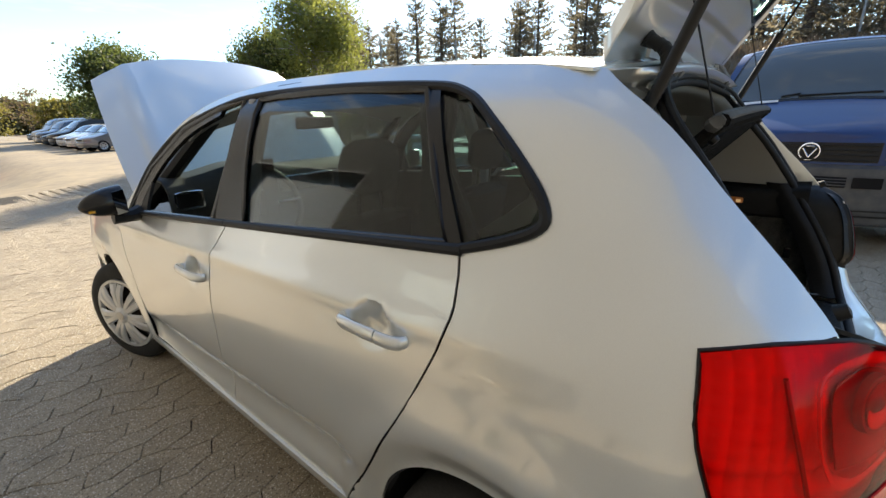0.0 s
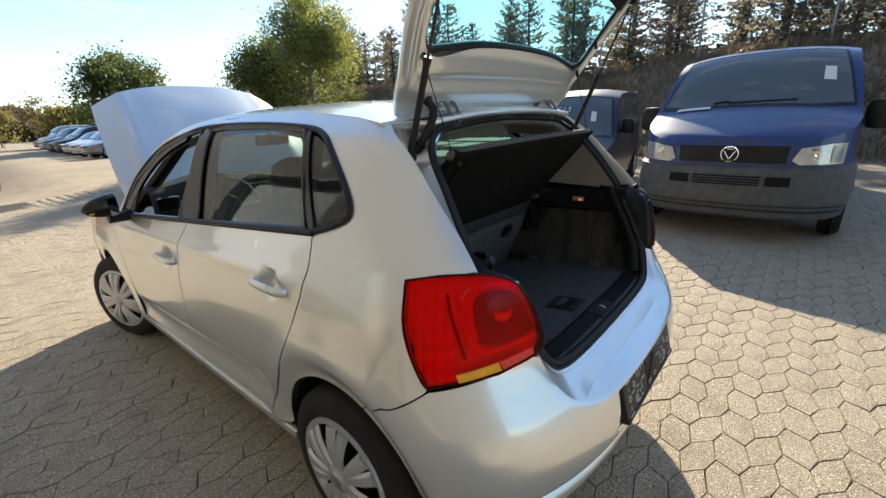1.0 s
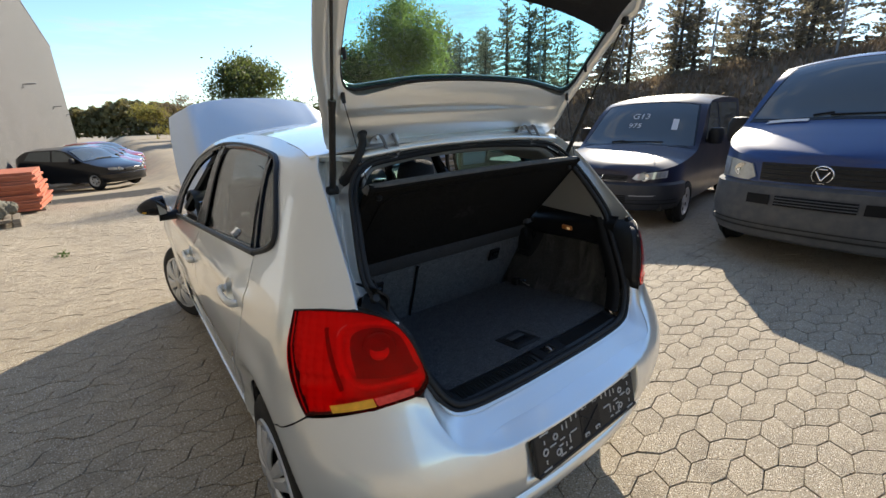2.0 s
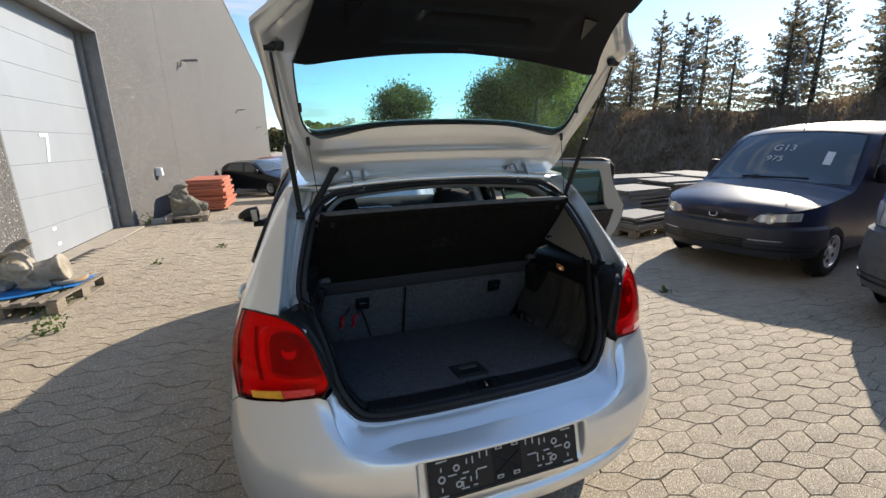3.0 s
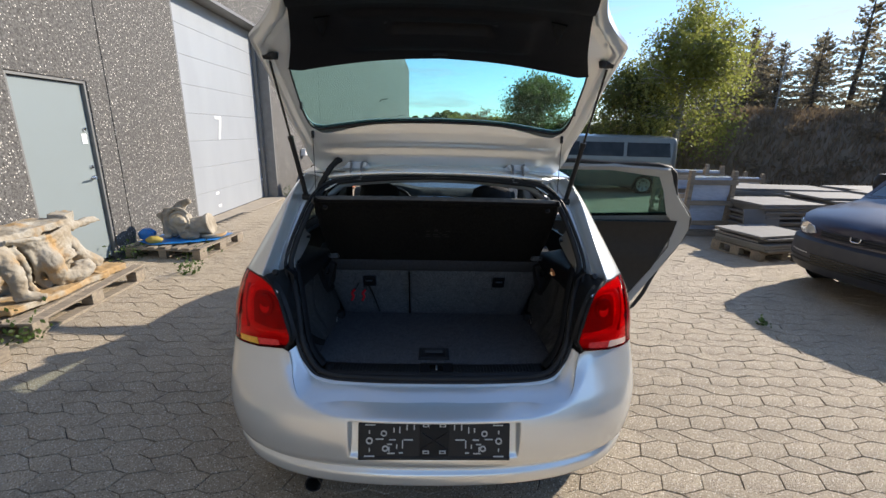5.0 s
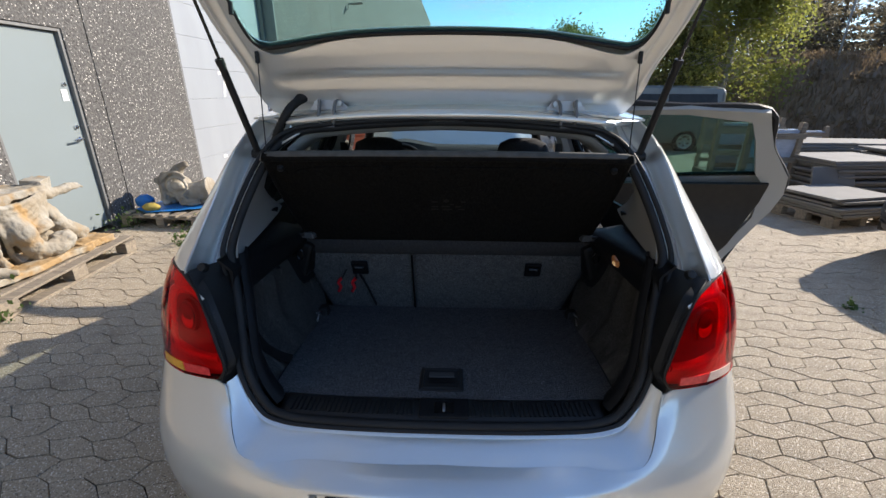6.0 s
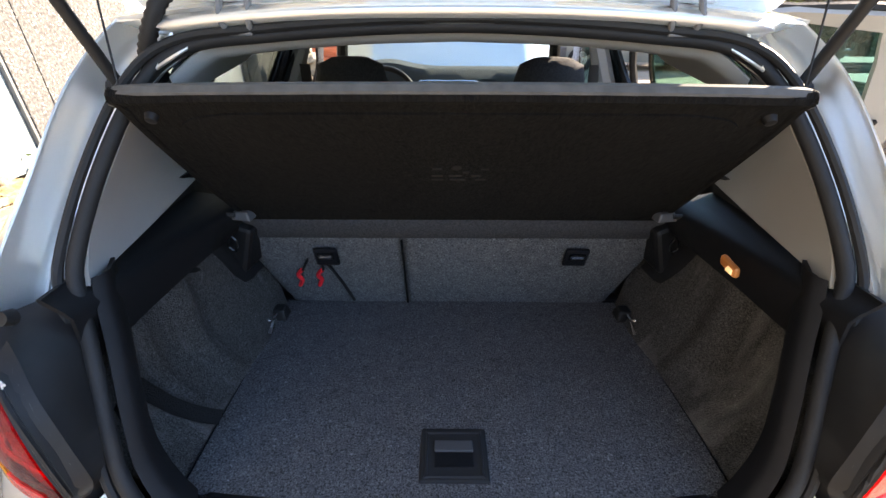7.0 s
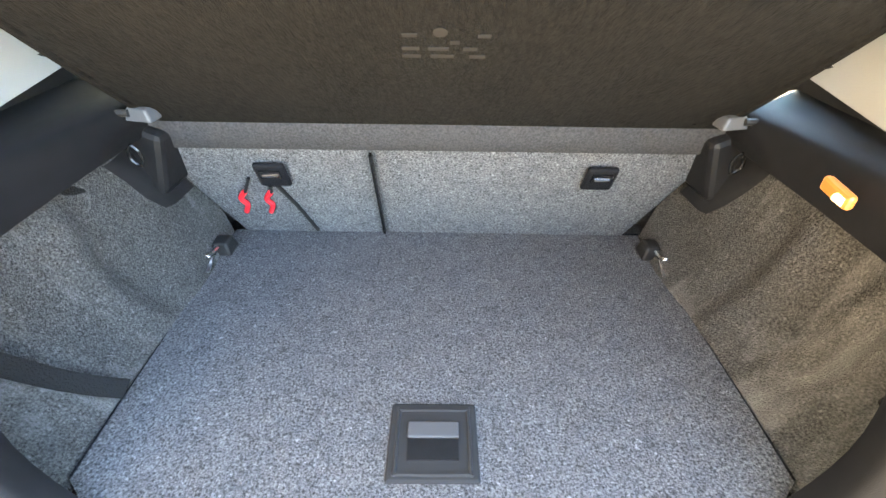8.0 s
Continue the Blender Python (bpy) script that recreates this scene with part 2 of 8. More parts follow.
def box(sx, sy, sz, at=(0, 0, 0), turn=(0, 0, 0), bm=None, taper=1.0):
    """A box that stands on its base centre."""
    own = bm or bmesh.new()
    m = pose(*at, *turn)
    lo = [own.verts.new(m @ Vector((a * sx / 2, b * sy / 2, 0))) for a, b in ((-1, -1), (1, -1), (1, 1), (-1, 1))]
    hi = [own.verts.new(m @ Vector((a * sx / 2 * taper, b * sy / 2 * taper, sz))) for a, b in ((-1, -1), (1, -1), (1, 1), (-1, 1))]
    own.faces.new(lo[::-1])
    own.faces.new(hi)
    for i in range(4):
        own.faces.new((lo[i], lo[(i + 1) % 4], hi[(i + 1) % 4], hi[i]))
    return own


def lathe(profile, at=Matrix(), segs=32, bm=None):
    """Spins (radius, height) round the local z axis."""
    own = bm or bmesh.new()
    rings = [[own.verts.new(at @ Vector((r * math.cos(2 * math.pi * i / segs), r * math.sin(2 * math.pi * i / segs), h))) for i in range(segs)] for r, h in profile]
    for a, b in zip(rings, rings[1:]):
        for i in range(segs):
            own.faces.new((a[i], a[(i + 1) % segs], b[(i + 1) % segs], b[i]))
    return own


def tube(line, radius, segs=8, closed=False, flat=1.0, bm=None, up=(0.3, 0.2, 1)):
    """A round (or, by flat, oval) rod along a line; radius may be a list."""
    own = bm or bmesh.new()
    p = [Vector(q) for q in line]
    n = len(p)
    rings = []
    for i, q in enumerate(p):
        d = (p[(i + 1) % n] - p[i - 1]) if closed else (p[min(i + 1, n - 1)] - p[max(i - 1, 0)])
        d.normalize()
        a = d.cross(Vector(up)).normalized()
        b = d.cross(a)
        r = radius[i] if isinstance(radius, (list, tuple)) else radius
        rings.append([own.verts.new(q + r * (math.cos(2 * math.pi * k / segs) * a + flat * math.sin(2 * math.pi * k / segs) * b)) for k in range(segs)])
    for i in range(n if closed else n - 1):
        a, b = rings[i], rings[(i + 1) % n]
        for k in range(segs):
            own.faces.new((a[k], a[(k + 1) % segs], b[(k + 1) % segs], b[k]))
    if not closed:
        own.faces.new(rings[0][::-1])
        own.faces.new(rings[-1])
    return own


def slab(poly, z0, z1, bm=None, at=Matrix()):
    """An outline (x, y) raised from z0 to z1."""
    own = bm or bmesh.new()
    lo, hi = ([own.verts.new(at @ Vector((q[0], q[1], z))) for q in poly] for z in (z0, z1))
    own.faces.new(lo[::-1])
    own.faces.new(hi)
    for i in range(len(poly)):
        j = (i + 1) % len(poly)
        own.faces.new((lo[i], lo[j], hi[j], hi[i]))
    return own


def ground_z(x, y):
    """The yard falls gently away past the car, and more steeply in the lane along the hall."""
    lane = min(max((1.6 - x) / 2.6, 0.0), 1.0)
    return -0.018 * min(max(y - 3.0, 0.0), 11.0) - lane * lane * (3 - 2 * lane) * float(np.interp(y, (12.0, 15.0, 19.0, 25.0, 40.0, 80.0), (0.0, 0.16, 0.46, 0.75, 1.0, 1.0)))


def spaced(lo, hi, near_lo, near_hi, step, grow=1.5):
    out = list(np.arange(near_lo, near_hi + 1e-6, step))
    d, v = step, near_hi
    while v < hi:
        d *= grow
        v = min(v + d, hi)
        out.append(v)
    d, v = step, near_lo
    while v > lo:
        d *= grow
        v = max(v - d, lo)
        out.insert(0, v)
    return out


PAVED = (-3.9, 8.0, -5.0, 15.0)
FOOT, CREST, RISE = 11.8, 16.8, 2.7


def bend(y):
    """The bank swings in towards the yard behind the old van."""
    return -3.0 * math.sin(math.pi * min(max((y - 9.0) / 20.0, 0.0), 1.0)) ** 2


def bank_z(x, y):
    """Height of the grassy bank over the yard."""
    foot = FOOT + 0.5 * math.sin(y * 0.21) + bend(y)
    t = min(max((x - foot) / (CREST - FOOT), 0.0), 1.0)
    s = t * t * (3 - 2 * t)
    return ground_z(x, y) + s * (RISE + 0.25 * math.sin(y * 0.33 + 1)) + (0.12 * noise.noise((x * 0.9, y * 0.9, 0)) + 0.05 * noise.noise((x * 3, y * 3, 5))) * min(1, t * 4) + max(0, x - CREST - 2) * 0.02


SAND = mat("sandy_yard", (0.46, 0.37, 0.25), 0.9, vary=0.6, scale=3.0, dark=(0.25, 0.22, 0.18), stain=0.5, stain_scale=0.25, bump=0.4, bump_scale=60)
JOINT = mat("joint_sand", (0.05, 0.044, 0.036), 0.95, vary=0.6, scale=30, dark=(0.02, 0.019, 0.016), bump=0.5, bump_scale=200)
gx = spaced(-500, 8.0, -6, 8.0, 0.7)
gy = spaced(-500, 900, -8, 32, 0.7)


def sheet_z(x, y):
    inside = PAVED[0] < x < PAVED[1] and PAVED[2] < y < PAVED[3]
    return ground_z(x, y) - (0.035 if inside else 0.004)


ground = part("ground", net([[(x, y, sheet_z(x, y)) for x in gx] for y in gy]), SAND)
tagged(ground, "sandy yard ground reaching to the horizon", "ground", kind="structure")

BANK = mat("dry_bank", (0.26, 0.19, 0.13), 0.95, vary=0.8, scale=2.5, dark=(0.2, 0.155, 0.1), stain=0.5, stain_scale=0.5, bump=0.8, bump_scale=30)
bx = [8.0 + 0.4 * i for i in range(35)] + [24, 32, 60, 140, 500]
by = spaced(-300, 900, -14, 60, 0.8)
bank = part("embankment", net([[(x, y, bank_z(x, y) - 0.01) for x in bx] for y in by]), BANK)
tagged(bank, "embankment of dry brown grass beside the paved yard", "embankment", kind="structure")

# the hall
AGGREGATE = mat("aggregate_concrete", (0.16, 0.153, 0.143), 0.9, vary=1.0, scale=36, dark=(0.05, 0.047, 0.043), bump=1.0, bump_scale=55, stain=0.3, stain_scale=0.6)


def speckle(m):
    """Pale chippings in the concrete face."""
    n, l = m.node_tree.nodes, m.node_tree.links
    b = n["Principled BSDF"]
    old = b.inputs["Base Color"].links[0].from_socket
    co, vo, ra = n.new("ShaderNodeTexCoord"), n.new("ShaderNodeTexVoronoi"), n.new("ShaderNodeMapRange")
    vo.inputs["Scale"].default_value = 34
    ra.inputs["From Min"].default_value, ra.inputs["From Max"].default_value, ra.inputs["To Min"].default_value, ra.inputs["To Max"].default_value = 0.16, 0.3, 1.0, 0.0
    no, r2, mu, mx = n.new("ShaderNodeTexNoise"), n.new("ShaderNodeMapRange"), n.new("ShaderNodeMath"), n.new("ShaderNodeMix")
    no.inputs["Scale"].default_value = 34
    r2.inputs["From Min"].default_value, r2.inputs["From Max"].default_value = 0.42, 0.54
    mu.operation, mx.data_type = "MULTIPLY", "RGBA"
    mx.inputs[7].default_value = (0.72, 0.68, 0.61, 1)
    for a in (vo, no):
        l.new(co.outputs["Object"], a.inputs["Vector"])
    l.new(vo.outputs["Distance"], ra.inputs["Value"])
    l.new(no.outputs["Fac"], r2.inputs["Value"])
    l.new(ra.outputs["Result"], mu.inputs[0])
    l.new(r2.outputs["Result"], mu.inputs[1])
    l.new(mu.outputs[0], mx.inputs[0])
    l.new(old, mx.inputs[6])
    l.new(mx.outputs[2], b.inputs["Base Color"])


speckle(AGGREGATE)
WALL_X, WALL_TOP, WALL_END = -3.92, 10.4, 68.0
DOOR_Y0, DOOR_Y1, DOOR_TOP = 2.95, 3.9, 2.04
GATE_Y0, GATE_Y1, GATE_TOP, GATE_LOW = 5.76, 9.5, 3.74, -0.16
wall = thing("wall_west", "tall hall wall of dark exposed aggregate concrete panels", "wall")
tagged(wall, kind="structure")
part("backing", box(0.3, WALL_END + 12, WALL_TOP - 0.1, (WALL_X - 1.2, (WALL_END - 12) / 2, -0.4)), AGGREGATE, wall, smooth=False)


def wall_panel(y0, y1, z0, z1, hole=None):
    """One concrete panel; hole: (y0, y1, top) of an opening that reaches down to the ground."""
    g = 0.006
    outline = [(y0 + g, z0), (y1 - g, z0), (y1 - g, z1), (y0 + g, z1)]
    if hole:
        outline[1:1] = [(hole[0], z0), (hole[0], hole[2]), (hole[1], hole[2]), (hole[1], z0)]
    turned = Matrix(((0, 0, 1, WALL_X - 0.25), (1, 0, 0, 0), (0, 1, 0, 0), (0, 0, 0, 1)))
    return part("panel", slab(outline, 0.0, 0.25, at=turned), AGGREGATE, wall, smooth=False, bevel=0.006)


for y0, y1, z0, hole in ((-12, -7, -0.4, None), (-7, -2.2, -0.4, None), (-2.2, 4.2, -0.4, (DOOR_Y0, DOOR_Y1, DOOR_TOP)), (4.2, 14.0, -0.6, (GATE_Y0, GATE_Y1, GATE_TOP))):
    wall_panel(y0, y1, z0, WALL_TOP, hole)
y = 14.0
while y < WALL_END - 1:
    wall_panel(y, min(y + 6.0, WALL_END), -1.6, WALL_TOP)
    y += 6.0
CONCRETE = mat("plain_concrete", (0.3, 0.29, 0.27), 0.85, vary=0.5, scale=9, dark=(0.2, 0.19, 0.175), bump=0.3, bump_scale=90)
FRAME_GREY = mat("grey_metal_frame", (0.2, 0.2, 0.195), 0.55, 0.2, vary=0.3, scale=10)
for y0, y1, low, deep in ((GATE_Y0 + 0.002, GATE_Y0 + 0.05, -0.2, 0.012), (GATE_Y1 - 0.05, GATE_Y1 - 0.002, -0.3, 0.0)):
    part("reveal", box(0.42, y1 - y0, GATE_TOP - low - 0.004, (WALL_X - 0.21 + 0.003 - deep, (y0 + y1) / 2, low)), FRAME_GREY, wall, smooth=False, bevel=0.004)
part("reveal_post", box(0.08, 0.09, GATE_TOP + 0.3, (WALL_X - 0.27, GATE_Y1 - 0.096, -0.3)), FRAME_GREY, wall, smooth=False, bevel=0.004)
part("lintel", box(0.42, GATE_Y1 - GATE_Y0 - 0.104, 0.06, (WALL_X - 0.21 + 0.003, (GATE_Y0 + GATE_Y1) / 2, GATE_TOP - 0.064)), FRAME_GREY, wall, smooth=False, bevel=0.004)
part("threshold", box(0.62, GATE_Y1 - GATE_Y0 - 0.1, 0.12, (WALL_X - 0.12, (GATE_Y0 + GATE_Y1) / 2, GATE_LOW - 0.05)), mat("worn_sill", (0.4, 0.34, 0.26), 0.9, vary=0.6, scale=6, dark=(0.27, 0.23, 0.18), bump=0.4, bump_scale=70), wall, smooth=False, bevel=0.01)
part("roof_edge", box(0.4, WALL_END + 12, 0.12, (WALL_X - 0.16, (WALL_END - 12) / 2, WALL_TOP)), FRAME_GREY, wall, smooth=False, bevel=0.01)

# sectional gate
GATE_WHITE = mat("gate_white", (0.33, 0.35, 0.37), 0.5, vary=0.25, scale=3, dark=(0.26, 0.278, 0.3), bump=0.12, bump_scale=45, stain=0.25, stain_scale=1.5, stretch=(1, 1, 0.3))
WHITE_FILM = mat("white_film", (0.85, 0.85, 0.84), 0.4)
gate = thing("door_2", "closed white sectional garage gate with a number stuck on it", "garage door")
tagged(gate, kind="structure")
sections, gy0, gy1, gx_face = 8, GATE_Y0 + 0.052, GATE_Y1 - 0.052, WALL_X - 0.32
for k in range(sections):
    h = (GATE_TOP - 0.066 - GATE_LOW - 0.08) / sections
    part("section", box(0.05, gy1 - gy0, h - 0.0025, (gx_face - 0.025, (gy0 + gy1) / 2, GATE_LOW + 0.08 + k * h)), GATE_WHITE, gate, smooth=False, bevel=0.004)
seven = [(-0.15, 0.26), (0.15, 0.26), (0.15, 0.18), (0.02, -0.28), (-0.07, -0.28), (0.06, 0.19), (-0.15, 0.19)]
bm = bmesh.new()
bm.faces.new([bm.verts.new((gx_face + 0.006, 7.46 + 0.82 * u, 1.57 + 0.8 * v)) for u, v in seven])
part("number_sticker", bm, WHITE_FILM, gate, "white number sticker", smooth=False, thick=0.002)
for y_, z_ in ((gy1 - 0.1, 1.05), (gy1 - 0.1, 0.33), (gy0 + 1.35, 0.05), (gy0 + 1.3, 0.3)):
    part("marking", box(0.004, 0.11, 0.05, (gx_face + 0.004, y_, z_)), WHITE_FILM, gate, smooth=False)
part("seal", box(0.06, gy1 - gy0, 0.07, (gx_face - 0.03, (gy0 + gy1) / 2, GATE_LOW + 0.012)), RUBBER, gate, smooth=False)

# steel side door
DOOR_GREY = mat("door_grey_paint", (0.226, 0.265, 0.269), 0.45, vary=0.25, scale=2.2, dark=(0.211, 0.242, 0.238), stain=0.3, stain_scale=1.4)
door = thing("door_1", "closed grey-green steel side door with lever handle", "door")
tagged(door, kind="structure")
fx = WALL_X - 0.06
part("leaf", box(0.05, DOOR_Y1 - DOOR_Y0 - 0.07, DOOR_TOP - 0.05, (fx - 0.02, (DOOR_Y0 + DOOR_Y1) / 2, 0.01)), DOOR_GREY, door, smooth=False, bevel=0.004)
for y_ in (DOOR_Y0 + 0.016, DOOR_Y1 - 0.016):
    part("frame", box(0.1, 0.032, DOOR_TOP, (fx - 0.005, y_, 0)), FRAME_GREY, door, smooth=False, bevel=0.003)
part("frame", box(0.1, DOOR_Y1 - DOOR_Y0 - 0.064, 0.032, (fx - 0.005, (DOOR_Y0 + DOOR_Y1) / 2, DOOR_TOP - 0.032)), FRAME_GREY, door, smooth=False, bevel=0.003)
hy = DOOR_Y1 - 0.1
part("handle", tube(smooth_line([(fx + 0.01, hy, 0.98), (fx + 0.06, hy, 0.98), (fx + 0.065, hy - 0.03, 0.98), (fx + 0.065, hy - 0.13, 0.975)]), 0.01), CHROME, door, "bright lever handle")
for z_, r_ in ((0.98, 0.026), (1.1, 0.024), (1.52, 0.022)):
    part("lock_rosette", lathe([(0.0, 0.02), (r_ * 0.8, 0.02), (r_, 0.012), (r_, 0)], pose(fx + 0.005, hy, z_, 0, 90, 0), 20), CHROME, door)
part("notice", box(0.004, 0.07, 0.11, (fx + 0.008, hy - 0.02, 1.36)), WHITE_FILM, door, smooth=False)
part("hinge", tube([(fx + 0.02, DOOR_Y0 + 0.04, 1.75), (fx + 0.02, DOOR_Y0 + 0.04, 1.87)], 0.012), STEEL, door)

# lamps on the hall
for y_, z_ in ((16.2, 4.32), (30.7, 3.75), (46.0, 3.2), (60.0, 2.9)):
    lamp = thing("wall_lamp", "dark flat wall lamp on a short arm", "lamp", "lamps along the hall wall")
    part("arm", tube(smooth_line([(WALL_X, y_, z_ - 0.2), (WALL_X + 0.06, y_, z_ - 0.16), (WALL_X + 0.08, y_, z_ - 0.02), (WALL_X + 0.2, y_, z_)]), 0.02), FRAME_GREY, lamp)
    part("head", box(0.46, 0.2, 0.05, (WALL_X + 0.38, y_, z_ - 0.02), (0, -4, 0), taper=0.85), FRAME_GREY, lamp, smooth=False, bevel=0.015)
cam_box = thing("wall_fitting", "small white fitting on the hall wall", "fixture")
part("body", box(0.16, 0.18, 0.2, (WALL_X + 0.08, 11.6, 0.82), taper=0.8), WHITE_FILM, cam_box, smooth=False, bevel=0.02)
part("bracket", box(0.05, 0.08, 0.12, (WALL_X + 0.02, 11.6, 0.72)), FRAME_GREY, cam_box, smooth=False)

# ---- the silver hatchback ----
half_width = curve([(0.15, 0.72), (0.2, 0.765), (0.26, 0.80), (0.35, 0.812), (0.45, 0.822), (0.6, 0.834), (0.72, 0.836), (0.85, 0.824), (0.95, 0.802), (1.02, 0.779), (1.1, 0.744), (1.2, 0.70), (1.3, 0.652), (1.36, 0.615), (1.41, 0.57), (1.45, 0.52), (1.5, 0.4)])
tail = curve([(0.15, 0.2), (0.2, 0.16), (0.26, 0.09), (0.3, 0.045), (0.32, 0.028), (0.34, 0.022), (0.36, 0.02), (0.374, 0.026), (0.38, 0.036), (0.392, 0.03), (0.41, 0.01), (0.45, -0.008), (0.52, -0.018), (0.58, -0.008), (0.61, 0.006), (0.626, 0.025), (0.634, 0.06), (0.641, 0.098), (0.652, 0.111), (0.68, 0.115), (0.73, 0.113), (0.8, 0.092), (0.9, 0.1), (0.97, 0.105), (1.03, 0.12), (1.1, 0.165), (1.2, 0.24), (1.3, 0.302), (1.36, 0.345), (1.42, 0.4), (1.48, 0.47)])
mouth = curve([(0.6, 0.06), (0.66, 0.09), (0.69, 0.138), (0.72, 0.16), (0.8, 0.19), (0.9, 0.24), (1.0, 0.305), (1.1, 0.37), (1.2, 0.44), (1.3, 0.522), (1.38, 0.58), (1.43, 0.63), (1.5, 0.7)])
tail_corner = curve([(0.15, 0.2), (0.2, 0.16), (0.26, 0.09), (0.3, 0.045), (0.32, 0.028), (0.34, 0.022), (0.36, 0.02), (0.374, 0.026), (0.38, 0.036), (0.392, 0.03), (0.41, 0.01), (0.45, -0.008), (0.52, -0.015), (0.58, -0.008), (0.64, 0.012), (0.7, 0.045), (0.75, 0.072), (0.8, 0.092), (0.9, 0.1), (0.97, 0.105), (1.03, 0.12), (1.1, 0.165), (1.2, 0.24), (1.3, 0.302), (1.36, 0.345), (1.42, 0.4), (1.48, 0.47)])
POW, DEEP = 2.5, 0.4


def side_x(y, z):
    u = min(max((y - tail(z)) / DEEP, 0.0), 1.0)
    v = min(max((y - 3.15) / 0.86, 0.0), 1.0)
    return half_width(z) * (1 - (1 - u) ** POW) ** (1 / POW) * (1 - 0.55 * v**2.6)


def on_side(sign, off=0.0):
    return lambda y, z: Vector((sign * (side_x(y, z) + off), y, z))


LIP = [(0.0, 0.69), (0.34, 0.694), (0.4, 0.702), (0.442, 0.716), (0.474, 0.75), (0.494, 0.787), (0.507, 0.83)]


def ledge(x, z):
    """Depth of the stepped edge that runs round the lower half of the boot opening."""
    if not 0.56 < z < 0.83 or x > 0.66:
        return 0.0
    d = 1.0
    for (ax, az), (bx, bz) in zip(LIP, LIP[1:]):
        ex, ez = bx - ax, bz - az
        t = min(max(((x - ax) * ex + (z - az) * ez) / (ex * ex + ez * ez), 0.0), 1.0)
        d = min(d, math.hypot(x - ax - t * ex, z - az - t * ez))
    u = min(max((0.079 - d) / 0.031, 0.0), 1.0)
    return (0.75 * u + 0.25 * u * u) * 0.062 * (1 - 0.62 * ease((x - 0.28) / 0.2)) * float(np.interp(z, (0.68, 0.82), (1.0, 0.0)))


def on_tail(s, z, off=0.0):
    """The rounded rear: s runs from -1 to 1 round the corners, and on along the sides."""
    a, sg = min(abs(s), 1.0) * math.pi / 2, 1 if s >= 0 else -1
    x = (half_width(z) + off) * math.sin(a) ** (2 / POW)
    return Vector((sg * x, tail_corner(z) + ledge(x, z) - off * math.cos(a) + DEEP * (1 - max(math.cos(a), 0) ** (2 / POW)) + max(abs(s) - 1, 0) * 0.5, z))


def s_of_y(y, z):
    u = min(max((y - tail_corner(z)) / DEEP, 0.0), 1.0)
    return math.acos((1 - u) ** (POW / 2)) / (math.pi / 2) + max(y - tail_corner(z) - DEEP, 0) / 0.5


def s_of_x(x, z):
    return math.asin(min((x / half_width(z)) ** (POW / 2), 1)) / (math.pi / 2)


def belt(y):
    return 1.09 - (y - 0.8) * 0.077


cant = curve([(0.5, 1.365), (0.65, 1.395), (0.8, 1.415), (1.2, 1.44), (1.6, 1.443), (1.95, 1.415), (2.15, 1.365), (2.35, 1.265), (2.55, 1.08), (2.7, 0.94)])
crown = curve([(0.5, 1.41), (0.65, 1.437), (0.9, 1.462), (1.3, 1.48), (1.7, 1.482), (2.05, 1.455), (2.3, 1.4)])
car = thing("hatchback_car", "silver hatchback with tailgate, bonnet and one rear door open", "car")
ARCH_R = 0.345


def arc(cy, cz, r, a0, a1, n=14):
    return [(cy + r * math.cos(radians(a0 + (a1 - a0) * i / n)), cz + r * math.sin(radians(a0 + (a1 - a0) * i / n))) for i in range(n + 1)]


def line2(pts, per=4):
    return [(q.x, q.y) for q in smooth_line([(a, b, 0) for a, b in pts], per)]


DLO_TOP = [(2.6, 0.952), (2.46, 1.15), (2.219, 1.302), (1.946, 1.375), (1.731, 1.4), (1.345, 1.403), (0.99, 1.388), (0.875, 1.367), (0.8, 1.32), (0.692, 1.228), (0.648, 1.175), (0.652, 1.145), (0.71, 1.118), (0.797, 1.092)]
REAR_CUT = [(0.797, 1.09), (0.784, 1.03), (0.792, 0.942), (0.88, 0.756), (0.97, 0.61), (1.05, 0.48), (1.115, 0.38), (1.16, 0.3)]
MID_CUT = [(1.687, 1.021), (1.775, 0.89), (1.795, 0.75), (1.81, 0.6), (1.835, 0.45), (1.85, 0.3)]
FRONT_CUT = [(2.77, 0.935), (2.75, 0.85), (2.69, 0.6), (2.68, 0.3)]
GAP = 0.003


def shifted(pts, d):
    return [(a + d, b) for a, b in pts]


def dent(y, z, cy, cz, ry, rz, deep):
    q = ((y - cy) / ry) ** 2 + ((z - cz) / rz) ** 2
    return -deep * max(0.0, 1 - q) ** 0.45


def flank(y, z):
    """Relief of the doors: a shoulder crease, a hollow below it and the handle cups."""
    r = 0.010 * math.exp(-(((z - (0.945 - (y - 0.8) * 0.03)) / 0.03) ** 2)) * min(1, max(0, (y - 0.5) / 0.4))
    low = 0.5 - (y - 1.0) * 0.045
    on = min(1, max(0, (y - 1.03) / 0.16)) * min(1, max(0, (2.75 - y) / 0.15))
    r += -0.024 * on / (1 + math.exp((z - low) / 0.012)) / (1 + math.exp(-(z - low + 0.11) / 0.02))
    return r + dent(y, z, 0.985, 0.907, 0.052, 0.052, 0.02) + dent(y, z, 1.925, 0.832, 0.05, 0.05, 0.02)


def arch_off(y, z, cy=0.69):
    """Wheel arch: a soft swelling, then a band that turns in to the edge."""
    d = math.hypot(y - cy, z - 0.30) - ARCH_R
    t = min(max(1 - d / 0.078, 0.0), 1.0)
    return 0.012 * math.exp(-(((d - 0.09) / 0.06) ** 2)) - 0.024 * t + 0.006 * max(0.0, 1 - abs(d) / 0.012)


